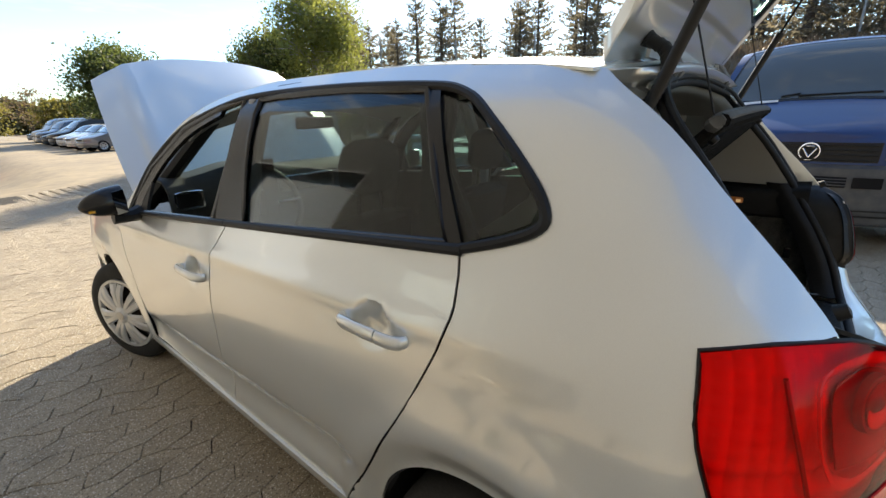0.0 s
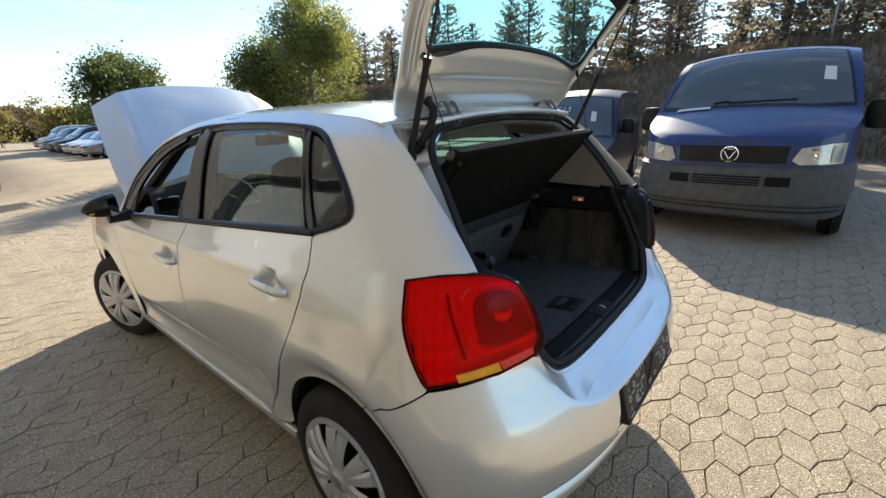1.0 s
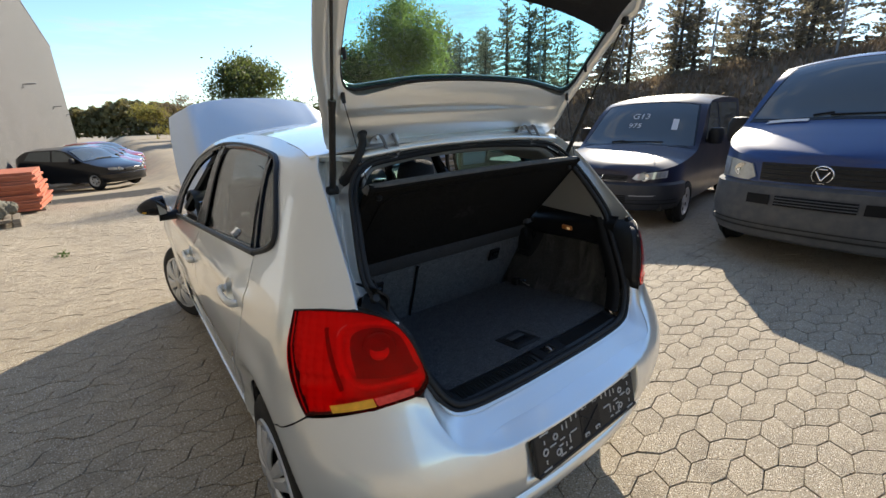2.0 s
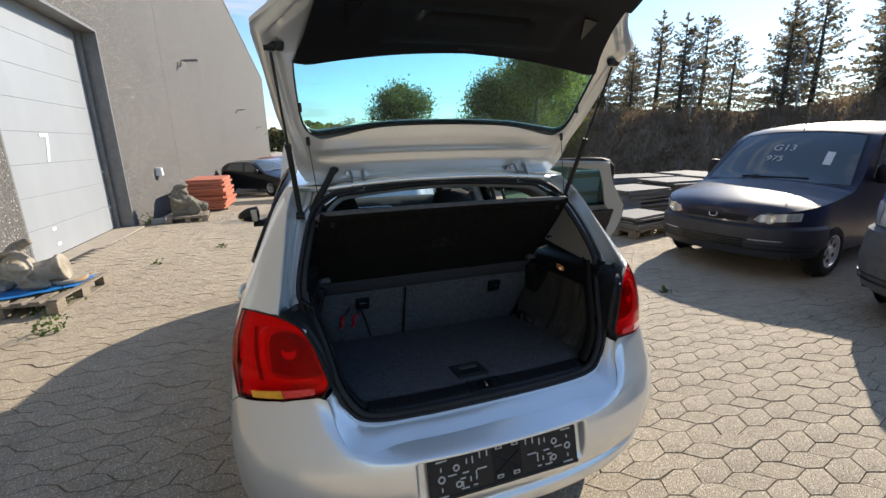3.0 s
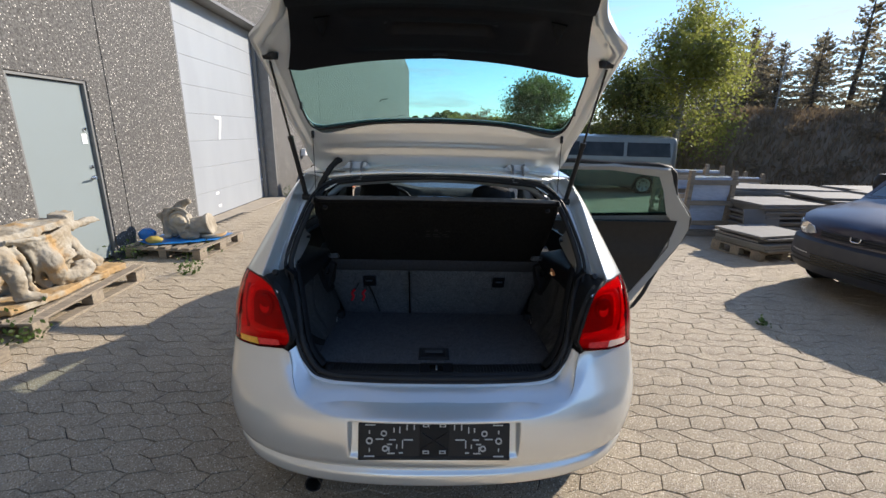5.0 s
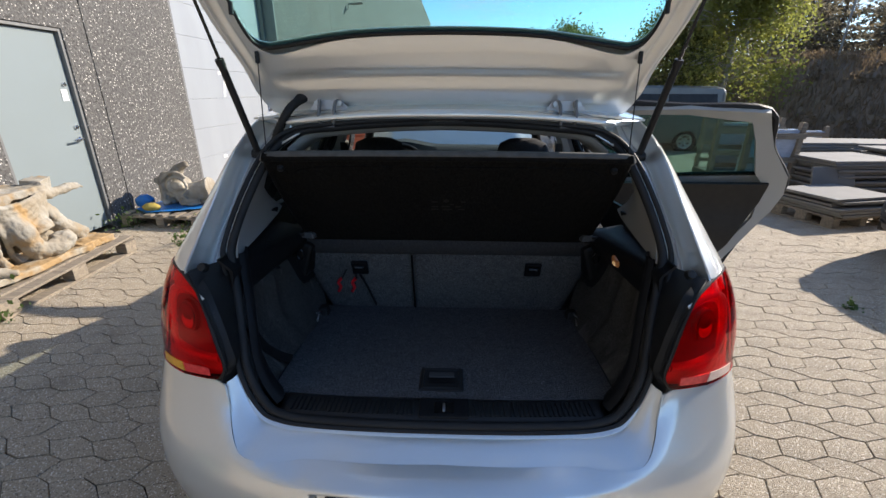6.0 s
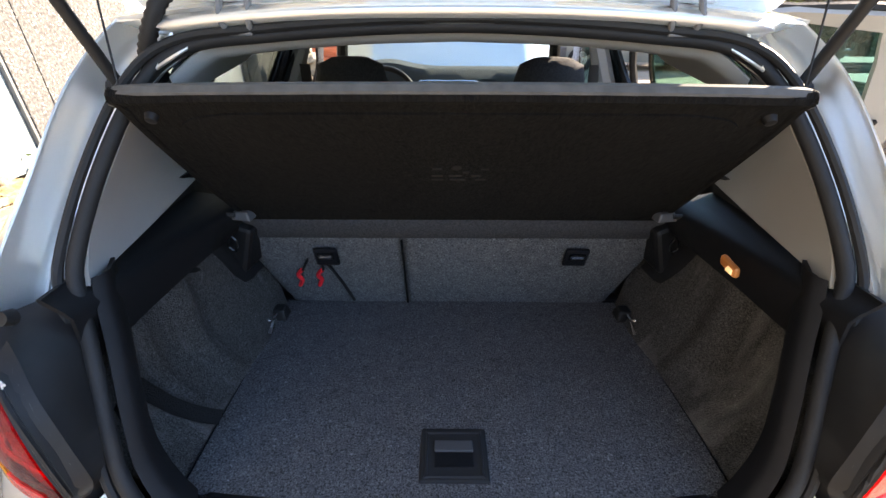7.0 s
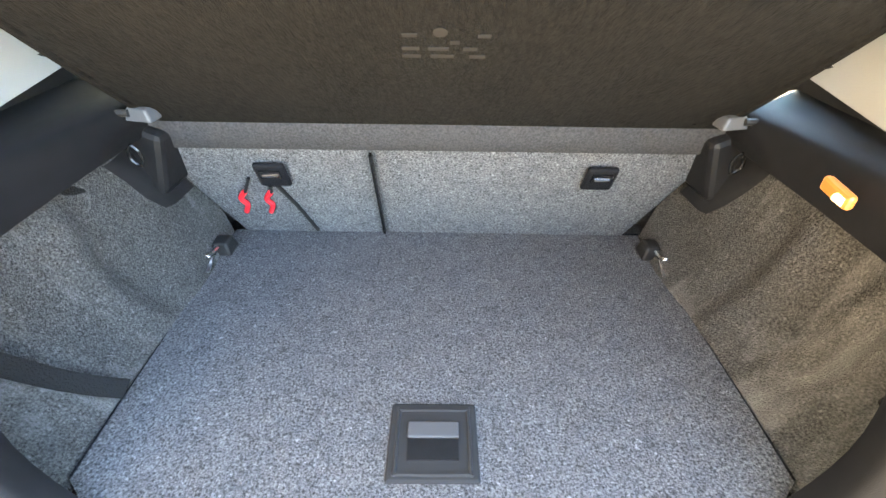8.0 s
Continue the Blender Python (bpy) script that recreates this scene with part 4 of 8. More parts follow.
seal_line = smooth_line([Vector((-q.x, q.y, q.z)) for q in seal_half[:0:-1]][::1] and [Vector((q.x, q.y, q.z)) for q in seal_half] + [Vector((-q.x, q.y, q.z)) for q in seal_half[-2:0:-1]], 6, True)
part("tailgate_seal", tube(seal_line, 0.011, 10, True, up=(0, 1, 0.3)), RUBBER, car, "dusty black rubber seal")
part("seal_lip", tube([q + Vector((q.x * 0.03, -0.01, (q.z - 1.03) * 0.03)) for q in seal_line], 0.007, 8, True, up=(0, 1, 0.3)), RUBBER, car)


def on_lamp(sign, s, z, off):
    q = on_tail(s, z, off)
    return Vector((sign * q.x, q.y, q.z))


LAMP_IN = [(0.64, 1.04), (0.59, 1.018), (0.555, 0.965), (0.532, 0.895), (0.522, 0.845), (0.545, 0.808)]
for sign in (-1, 1):
    X = lambda pts: [(s_of_x(x, z), z) for x, z in pts]
    outline = line2([(s_of_y(y, z) + 0.003, z) for y, z in LAMP], 4)[::-1] + [(s_of_x(0.715, 1.04), 1.043)] + line2(X(LAMP_IN), 4) + X([(0.66, 0.79)])
    place = lambda off: (lambda s, z: on_lamp(sign, s, z, off))
    bulge = lambda z: 0.003 + 0.008 * math.exp(-(((z - 0.9) / 0.12) ** 2))
    lamp = part("tail_lamp", sheet(outline, 0.03, 0.02, lambda s, z: on_lamp(sign, s, z, bulge(z))), LENS_COVER, car, "red tail lamp with an amber strip", thick=0.003)
    part("reflector", sheet(outline, 0.005, 0.006, lambda s, z: on_lamp(sign, s, z, -0.013 + 0.004 * abs(math.sin(s * 82)) * ease((s - 0.6) / 0.05) + 0.001 * math.cos(z * 300) - 0.006 * math.exp(-(((z - 0.86) / 0.012) ** 2)))), REFLECTOR, lamp, "ribbed bright reflector behind the lens")
    part("lamp_rim", net([[on_lamp(sign, s, z, bulge(z) - 0.001) for s, z in outline + outline[:1]], [on_lamp(sign, s, z, -0.022) for s, z in outline + outline[:1]]]), BLACK_PLASTIC, lamp)
    band = smooth_line([on_lamp(sign, s, z, -0.001) for s, z in X([(0.575, 1.0), (0.63, 1.012), (0.69, 1.0), (0.706, 0.96), (0.708, 0.9), (0.69, 0.858), (0.65, 0.848), (0.545, 0.858)])], 6)
    part("light_band", tube(band, 0.009, 8, flat=0.3, up=(0, 1, 0)), REFLECTOR, lamp, "bright red light guide")
    part("smoked_panel", sheet(line2(X([(0.688, 0.872), (0.69, 0.955), (0.672, 0.99), (0.62, 0.997), (0.578, 0.97), (0.556, 0.9), (0.55, 0.872), (0.62, 0.866), (0.688, 0.872)]), 3)[:-1], 0.03, 0.02, place(-0.006)), LAMP_DARK, lamp, "smoked dark red panel", thick=0.002)
    part("light_divider", tube(smooth_line([on_lamp(sign, s, z, -0.006) for s, z in X([(0.724, 0.84), (0.73, 0.9), (0.731, 0.95), (0.724, 1.0)])], 5), 0.006, 6, flat=0.5, up=(0, 1, 0)), LAMP_DARK, lamp)
    c = on_lamp(sign, s_of_x(0.628, 0.952), 0.952, -0.001)
    n_ = (on_lamp(sign, s_of_x(0.645, 0.95), 0.95, 0.0) - on_lamp(sign, s_of_x(0.605, 0.95), 0.95, 0.0)).cross(on_lamp(sign, s_of_x(0.625, 0.98), 0.98, 0.0) - on_lamp(sign, s_of_x(0.625, 0.92), 0.92, 0.0)).normalized()
    n_ = -n_ if n_.y > 0 else n_
    m_ = Matrix.Translation(c) @ n_.to_track_quat("Z", "Y").to_matrix().to_4x4()
    part("light_bowl", lathe([(0.0, -0.004), (0.012, -0.003), (0.026, 0.0), (0.034, 0.005)], m_, 28), LAMP_DARK, lamp, "smoked dish round the bulb")
    # the glint in the bowl's lower half, modelled as a bright crescent
    part("light_crescent", tube([m_ @ Vector((0.021 * math.cos(a), 0.021 * math.sin(a), 0.004)) for a in np.linspace(math.pi * 1.02, math.pi * 1.98, 15)], [0.002 + 0.0105 * math.sin(math.pi * k / 14) for k in range(15)], 8, flat=0.35, up=tuple(n_)), REFLECTOR, lamp, "bright crescent modelled as the glint in the bulb dish")
    part("bowl_ring", lathe([(0.034, -0.004), (0.035, 0.005), (0.04, 0.005), (0.042, -0.004)], m_, 28), LAMP_DARK, lamp, "dark ring round the bulb")
    part("amber_strip", sheet(X([(0.742, 0.79), (0.744, 0.81), (0.655, 0.825), (0.65, 0.801)]), 0.05, 0.03, lambda s, z: on_lamp(sign, s, z, bulge(z) + 0.003)), AMBER_LENS if sign < 0 else PALE_LENS, lamp, "amber reflector strip" if sign < 0 else "pale clear strip", thick=0.002)
    part("red_strip", sheet(X([(0.646, 0.802), (0.651, 0.825), (0.56, 0.838), (0.56, 0.817)]), 0.05, 0.03, lambda s, z: on_lamp(sign, s, z, bulge(z) + 0.003)), BRIGHT_STRIP, lamp, thick=0.002)
    part("lamp_gasket", tube([on_lamp(sign, s, z, 0.004) for s, z in outline], 0.0034, 6, True), BLACK_PLASTIC, lamp)
    # black housing between lamp and seal
    zs = np.linspace(0.79, 1.046, 14)
    lamp_x = curve(sorted([(z, x) for x, z in LAMP_IN]))
    seal_x = curve(sorted([(z, x) for x, z in SEAL[2:16]]))
    rows = []
    for z in zs:
        a = on_tail(s_of_x(max(lamp_x(z), 0.4), z), z)
        b = Vector((seal_x(z) + 0.012, mouth(z) + 0.004, z))
        mid = (a + b) / 2 + Vector((-0.008, 0.03, 0))
        rows.append([Vector((sign * p_.x, p_.y, p_.z)) for p_ in (a, a + Vector((-0.004, 0.012, 0)), mid, b)])
    part("lamp_housing", net(rows), BLACK_PLASTIC, car, "dusty black lamp housing", thick=0.006)
    part("housing_clip", lathe([(0.0, 0.018), (0.01, 0.016), (0.012, 0.0)], pose(sign * 0.6, 0.27, 1.055, 60, 0, 0), 12), BLACK_PLASTIC, car)
    # painted rain channel from the pillar edge to the seal
    pillar_x = curve(sorted([(z, x) for x, z in PILLAR_EDGE]))
    rows = []
    for z in np.linspace(1.04, 1.392, 22):
        a = on_tail(s_of_x(pillar_x(z), z), z)
        b = Vector((seal_x(min(z, 1.35)) + 0.004, mouth(min(z, 1.37)), z))
        line = []
        for t, deep in ((0, 0.0), (0.02, 0.004), (0.07, 0.03), (0.14, 0.055), (0.3, 0.064), (0.36, 0.05), (0.5, 0.048), (0.56, 0.06), (0.75, 0.06), (0.9, 0.035), (1.0, 0.006)):
            p_ = a.lerp(b, t) + Vector((0, deep, -deep * 0.3))
            line.append(Vector((sign * p_.x, p_.y, p_.z)))
        rows.append(line)
    channel_top = [Vector((abs(q.x), q.y, q.z)) for q in rows[-1]]
    part("rain_channel", net(rows), SILVER, car, "silver painted rain channel", thick=0.004, angle=60)
    part("channel_joint", tube([r[5] + Vector((0, -0.003, 0)) for r in rows], 0.003, 5), SILVER_DULL, car)
# painted flange between the bumper and the seal
S_EDGE = [(0.0, 0.688), (0.18, 0.689), (0.34, 0.694), (0.4, 0.702), (0.442, 0.716), (0.474, 0.75), (0.494, 0.787), (0.507, 0.812)]
rows = []
for (xa, za), (xb, zb) in [((-a[0], a[1]), (-b[0], b[1])) for a, b in list(zip(line2(B_EDGE, 3), line2(S_EDGE, 3)))[:0:-1]] + list(zip(line2(B_EDGE, 3), line2(S_EDGE, 3))):
    a, b = on_tail(math.copysign(s_of_x(abs(xa), za), xa), za, -0.003), Vector((xb, mouth(zb) - 0.004, zb - 0.004))
    rows.append([a + Vector((0, -0.004, -0.003)), a + Vector((0, 0.004, 0.003)), a.lerp(b, 0.35), a.lerp(b, 0.7), a.lerp(b, 0.76) + Vector((0, 0.005, 0)), a.lerp(b, 0.8), a.lerp(b, 0.92) + Vector((0, -0.002, 0)), b + Vector((0, 0.004, -0.004))])
part("sill_flange", net(rows), SILVER, car, "silver painted flange below the boot seal", thick=0.003, angle=70)
rows = []
for x in np.linspace(-0.47, 0.47, 25):
    z_s = curve(sorted([(abs(a), b) for a, b in SEAL[-4:]]))(abs(x)) if abs(x) < 0.41 else 1.353 - (abs(x) - 0.41) * 0.6
    zr_ = cant(0.56) + (crown(0.56) - cant(0.56)) * (1 - min(1, abs(x) / half_width(cant(0.56))) ** 2.4)
    rows.append([Vector((x, 0.56, zr_)), Vector((x, 0.545, zr_ - 0.012)), Vector((x, 0.575, zr_ - 0.022)), Vector((x, 0.58, zr_ - 0.034)), Vector((x, mouth(z_s) + 0.0, z_s + 0.012))])
roof_end = rows[-1]
part("roof_channel", net(rows), SILVER, car, "silver painted channel under the roof edge", thick=0.004, angle=175)

for sign in (-1, 1):
    # sheet-metal corner between roof channel and pillar channel
    ends = [[Vector((sign * q.x, q.y, q.z)) for q in line] for line in (roof_end, [channel_top[i] for i in (0, 3, 5, 8, 10)])]
    part("channel_corner", net([[a.lerp(b, t) for a, b in zip(*ends)] for t in (0, 0.25, 0.5, 0.75, 1)]), SILVER, car, thick=0.004, angle=75)

# rear edge of the headlining, below the seal
rows = []
for x in np.linspace(-0.46, 0.46, 31):
    z_s = curve(sorted([(abs(a), b) for a, b in SEAL[-4:]]))(min(abs(x), 0.41)) - max(0, abs(x) - 0.41) * 0.9
    rows.append([Vector((x, mouth(z_s) + dy, z_s + dz)) for dy, dz in ((0.012, 0.0), (0.016, -0.014), (0.03, -0.022), (0.12, -0.022), (0.3, -0.005))])
part("headlining_edge", net(rows), TRIM_GREY, car, "pale grey edge of the headlining", thick=0.006, angle=60)

# the open tailgate, drawn shut and turned up about its hinges
TG = [(0.0, 1.428), (0.3, 1.428), (0.5, 1.426), (0.53, 1.412), (0.545, 1.385), (0.56, 1.345), (0.596, 1.26), (0.618, 1.15), (0.632, 1.085), (0.634, 1.05), (0.626, 1.034), (0.574, 1.0), (0.523, 0.948), (0.49, 0.88), (0.478, 0.835), (0.481, 0.808), (0.49, 0.803), (0.546, 0.788), (0.54, 0.76), (0.5, 0.71), (0.42, 0.672), (0.25, 0.65), (0.0, 0.642)]
TGLASS = [(0.0, 1.287), (0.25, 1.289), (0.44, 1.299), (0.475, 1.299), (0.505, 1.29), (0.524, 1.262), (0.532, 1.215), (0.536, 1.16), (0.535, 1.13), (0.533, 1.122), (0.527, 1.117), (0.5, 1.115), (0.45, 1.111), (0.4, 1.108), (0.36, 1.105), (0.35, 1.1045), (0.34, 1.104), (0.3, 1.102), (0.25, 1.1), (0.2, 1.097), (0.15, 1.094), (0.08, 1.092), (0.0, 1.091)]
gate_line = curve([(0.62, 0.118), (0.66, 0.132), (0.72, 0.152), (0.79, 0.171), (0.95, 0.215), (1.05, 0.265), (1.109, 0.309), (1.22, 0.424), (1.305, 0.53), (1.36, 0.6), (1.43, 0.677)])


def full(half_pts, per=4):
    h = [(a, b) for a, b in half_pts]
    return line2(h + [(-a, b) for a, b in h[-2:0:-1]] + [h[0]], per)[:-1]


def gate_base(x, z):
    """The tailgate's middle surface: crowned across, sloped along the window, kicked up at the lower lip."""
    crown_ = 0.03 * min(1.0, max(0.0, (1.4 - z) / 0.15)) * (1 - min(abs(x) / 0.53, 1.2) ** 2)
    return Vector((x, gate_line(z) - crown_, z))


def gate_face(x, z):
    """Inner face: two swages under the window's edge, a groove down each side frame and a rolled edge."""
    rib = 0.013 * ease((z - 1.288) / 0.012) * (1 - ease((z - 1.328) / 0.016)) + 0.012 * ease((z - 1.35) / 0.014) * (1 - ease((z - 1.386) / 0.016))
    rib *= 1 - ease((abs(x) - 0.44) / 0.07)
    edge_x = float(np.interp(z, (0.8, 0.88, 0.95, 1.0, 1.05, 1.15, 1.26, 1.345), (0.478, 0.49, 0.523, 0.574, 0.63, 0.618, 0.596, 0.56)))
    d = edge_x - abs(x)
    side_ = ease((0.14 - d) / 0.05) * (1 - ease((z - 1.33) / 0.05)) * ease((z - 0.72) / 0.08)
    groove = -0.012 * math.exp(-(((d - 0.045) / 0.009) ** 2)) - 0.02 * ease((0.022 - d) / 0.02)
    return gate_base(x, z) + Vector((0, rib + groove * side_, 0))


def gate_skin(x, z):
    """Outer skin, a hand's width behind the inner face and closing in towards the edges."""
    return gate_base(x, z) + Vector((0, -0.03 - 0.05 * (1 - min(abs(x) / 0.62, 1) ** 2) * ease((1.42 - z) / 0.2), 0))


gate_turn = Matrix.Translation((0, 0.65, 1.43)) @ Matrix.Rotation(radians(-95.5), 4, "X") @ Matrix.Translation((0, -0.65, -1.43))
outer, hole = full(TG), full(TGLASS)


def between(n_steps, place, last=None):
    """A band from the outline to the window hole, where it meets the surface last."""
    rows = []
    for k in range(n_steps + 1):
        t = k / n_steps
        pts = [(a[0] + (b[0] - a[0]) * t, a[1] + (b[1] - a[1]) * t) for a, b in zip(outer, hole)]
        row = [place(*q).lerp(last(*q), t**4) if last else place(*q) for q in pts]
        rows.append(row + row[:1])
    return rows


gate_rows = between(22, gate_face)
tailgate = part("tailgate", net(gate_rows), SILVER, car, "silver tailgate standing open", thick=0.003, angle=50)
tailgate.matrix_basis = gate_turn
skin_rows = between(10, gate_skin, lambda x, z: gate_base(x, z) + Vector((0, -0.02, 0)))
part("outer_skin", net(skin_rows), SILVER, tailgate, thick=0.003)
part("edge_flange", net([[a.lerp(b, t) for a, b in zip(skin_rows[0], gate_rows[0])] for t in (0, 0.35, 0.8, 1)]), SILVER, tailgate, thick=0.003)
GLASS_EDGE = full([(a * 1.01, 1.19 + (b - 1.19) * 1.05) for a, b in TGLASS])
ob = part("rear_window", sheet(GLASS_EDGE, 0.06, 0.04, lambda x, z: gate_base(x, z) + Vector((0, -0.016, 0))), GLASS_GREEN, tailgate, "green-tinted rear window", thick=0.004)
part("window_seal", tube([gate_base(a, b) + Vector((0, -0.006, 0)) for a, b in hole], 0.0055, 6, True, up=(0, 1, 0)), BLACK_PLASTIC, tailgate)
TTRIM = [(0.0, 1.094), (0.2, 1.1), (0.4, 1.112), (0.525, 1.121), (0.53, 1.116), (0.512, 1.075), (0.498, 1.04), (0.474, 0.96), (0.458, 0.9), (0.45, 0.86), (0.44, 0.8), (0.425, 0.75), (0.395, 0.715), (0.34, 0.692), (0.2, 0.678), (0.0, 0.672)]


def trim_face(x, z):
    """Lining of the tailgate: a lower panel that faces the boot, a fold, and a deep hollow up to the window."""
    e = min(1.0, max(0.0, (0.54 - abs(x)) / 0.05), max(0.0, (z - 0.668) / 0.03))
    low = 0.022 * (1 - ease((z - 0.85) / 0.02))
    grip = -0.03 * (1 - ease((abs(x) - 0.15) / 0.02)) * ease((z - 0.955) / 0.008) * (1 - ease((z - 0.99) / 0.012))
    shelf_ = 0.01 * ease((0.31 - abs(x)) / 0.02) * ease((z - 0.915) / 0.01) * (1 - ease((z - 1.05) / 0.02))
    return gate_base(x, z) + Vector((0, 0.006 + 0.014 * e + low + grip + shelf_, 0))


part("tailgate_trim", sheet(full(TTRIM), 0.02, 0.01, trim_face), TRIM_DEEP, tailgate, "black moulded tailgate lining", thick=0.006, angle=40)
lb = trim_face(0, 0.745)
latch_box = part("latch_box", box(0.125, 0.04, 0.11, (0, lb.y - 0.006, 0.69), (-8, 0, 0)), BLACK_PLASTIC, tailgate, "black box round the latch", smooth=False, bevel=0.01)
part("latch_mouth", box(0.075, 0.012, 0.05, (0, lb.y + 0.012, 0.715), (-8, 0, 0)), BLACK_GLOSS, latch_box, smooth=False, bevel=0.004)
part("latch", tube(smooth_line([(-0.03, lb.y + 0.02, 0.722), (-0.024, lb.y + 0.034, 0.742), (0.0, lb.y + 0.03, 0.728), (0.026, lb.y + 0.034, 0.748)]), 0.006, 6), mat("dull_steel", (0.16, 0.16, 0.165), 0.45, 0.9), latch_box)
for sg in (-1, 1):
    part("grip_recess", sheet([(sg * 0.34, 0.928), (sg * 0.392, 0.934), (sg * 0.384, 1.012)], 0.1, 0.1, lambda x, z: trim_face(x, z) + Vector((0, 0.006, 0))), BLACK_GLOSS, tailgate, smooth=False, thick=0.004)
    part("bump_stop", lathe([(0.0, 0.022), (0.011, 0.02), (0.0145, 0.0)], Matrix.Translation(gate_face(sg * 0.566, 1.078)) @ pose(0, 0, 0, -90, 0, 0), 14), RUBBER, tailgate)
    for z_, x_ in ((1.221, 0.524), (1.3, 0.506)):
        part("cord_hook", lathe([(0.0, 0.03), (0.006, 0.028), (0.006, 0.0)], Matrix.Translation(gate_face(sg * x_, z_)) @ pose(0, 0, 0, -90, 0, 0), 10), BLACK_PLASTIC, tailgate)
part("centre_tab", box(0.05, 0.012, 0.016, tuple(trim_face(0, 1.075) + Vector((0, 0.004, 0)))), TRIM_BLACK, tailgate, smooth=False)
for sign in (-1, 1):
    # hinges
    hx = sign * 0.342
    h = part("tailgate_hinge", slab([(-0.06, 0), (0.06, 0), (0.036, 0.026), (-0.036, 0.026)], -0.004, 0.004, at=pose(hx, 0.602, 1.42, 82, 0, 0)), SILVER_DULL, car, smooth=False)
    for dx in (-0.022, 0.022):
        part("hinge_arm", tube(smooth_line([(hx + dx * 0.8, 0.566, 1.38), (hx + dx, 0.556, 1.4), (hx + dx, 0.578, 1.438), (hx + dx * 1.3, 0.596, 1.446)]), 0.0055, 7), HINGE_PAINT, h)
        part("hinge_bolt", lathe([(0.0, 0.009), (0.008, 0.009), (0.009, 0.0)], pose(hx + dx * 1.5, 0.592, 1.438, 85, 0, 0), 6), STEEL, h)
    part("hinge_foot", box(0.042, 0.014, 0.008, (hx, 0.566, 1.374)), HINGE_PAINT, h, smooth=False, bevel=0.003)
    # gas strut: body, rod and ball ends
    lo, hi = Vector((sign * 0.555, 0.562, 1.297)), Vector((sign * 0.592, 0.348, 1.818))
    st = part("gas_strut", tube([lo, lo.lerp(hi, 0.47)], 0.0095, 12), BLACK_PLASTIC, car, "black gas strut")
    part("rod", tube([lo.lerp(hi, 0.46), lo.lerp(hi, 0.97)], 0.0042, 8), BLACK_GLOSS, st)
    part("collar", tube([lo.lerp(hi, 0.45), lo.lerp(hi, 0.48)], 0.011, 12), BLACK_PLASTIC, st)
    for e in (lo, hi):
        part("ball_end", tube([e + Vector((-sign * 0.014, 0, 0)), e + Vector((sign * 0.016, 0, 0))], 0.014, 10), BLACK_PLASTIC, st)
    # cord from tailgate to parcel shelf
    part("shelf_cord", tube([gate_turn @ (gate_face(sign * 0.506, 1.3) + Vector((0, 0.028, 0))), Vector((sign * 0.487, 0.462, 1.306))], 0.0016, 5), BLACK_PLASTIC, car)
loom = smooth_line([(-0.5, 0.575, 1.322), (-0.495, 0.56, 1.345), (-0.47, 0.55, 1.385), (-0.445, 0.56, 1.425), (-0.425, 0.6, 1.45)], 8)
part("cable_sleeve", tube(loom, [0.011 + 0.002 * (i % 2) for i in range(len(loom))], 12), RUBBER, car, "ribbed rubber cable sleeve")
part("sleeve_boot", tube([(-0.505, 0.585, 1.312), (-0.497, 0.565, 1.335)], [0.02, 0.014], 12), RUBBER, car)
part("sleeve_boot", tube([(-0.43, 0.59, 1.445), (-0.415, 0.615, 1.462)], [0.013, 0.02], 12), RUBBER, car)

# boot
floor_z = lambda y: 0.704 - 0.114 * (y - 0.2)
FLOOR = [(0.0, 0.225), (0.3, 0.228), (0.44, 0.236), (0.47, 0.26), (0.476, 0.37), (0.48, 0.5), (0.487, 0.65), (0.495, 0.79), (0.497, 0.862), (0.0, 0.868)]


def bow(x, y):
    return 0.004 * noise.noise((x * 3, y * 3, 1))


part("boot_floor", sheet(FLOOR + [(-a, b) for a, b in FLOOR[-2:0:-1]], 0.05, 0.05, lambda x, y: Vector((x, y, floor_z(y) + bow(x, y)))), CARPET, car, "dark grey needle-felt boot floor", thick=0.008)
part("floor_gap", tube([Vector((x * 1.004, y + 0.004, floor_z(y) + 0.0015)) for x, y in [(sg * a, b) for sg, run in ((1, FLOOR[3:-1]), (-1, FLOOR[-2:2:-1])) for a, b in run]], 0.0028, 6), TRIM_DEEP, car, "dark gap round the boot floor")
# pull grip let into the floor
GRIP_GREY = mat("grip_grey", (0.026, 0.0265, 0.0275), 0.65, shine=0.2, vary=0.3, scale=30, dark=(0.022, 0.022, 0.022))
tz = floor_z(0.312)
grip = part("floor_grip", box(0.125, 0.118, 0.008, (-0.004, 0.314, tz + 0.0005), (-6.5, 0, 0)), GRIP_GREY, car, "dark grey recessed pull grip", smooth=False, bevel=0.005)
part("grip_frame", tube(smooth_line([Vector((-0.004 + a * 0.05, 0.314 + b * 0.047, tz + 0.0085 - b * 0.047 * 0.114)) for a, b in ((-1, -0.9), (-0.9, -1), (0.9, -1), (1, -0.9), (1, 0.9), (0.9, 1), (-0.9, 1), (-1, 0.9))], 3, True), 0.003, 6, True), GRIP_GREY, grip)
part("grip_hollow", box(0.07, 0.03, 0.003, (-0.004, 0.3, tz + 0.0095), (-6.5, 0, 0)), TRIM_BLACK, grip, smooth=False)
part("grip_flap", box(0.072, 0.024, 0.006, (-0.004, 0.328, tz + 0.0065), (-6.5, 0, 0)), mat("grip_flap_grey", (0.07, 0.072, 0.075), 0.6, shine=0.2), grip, smooth=False, bevel=0.002)
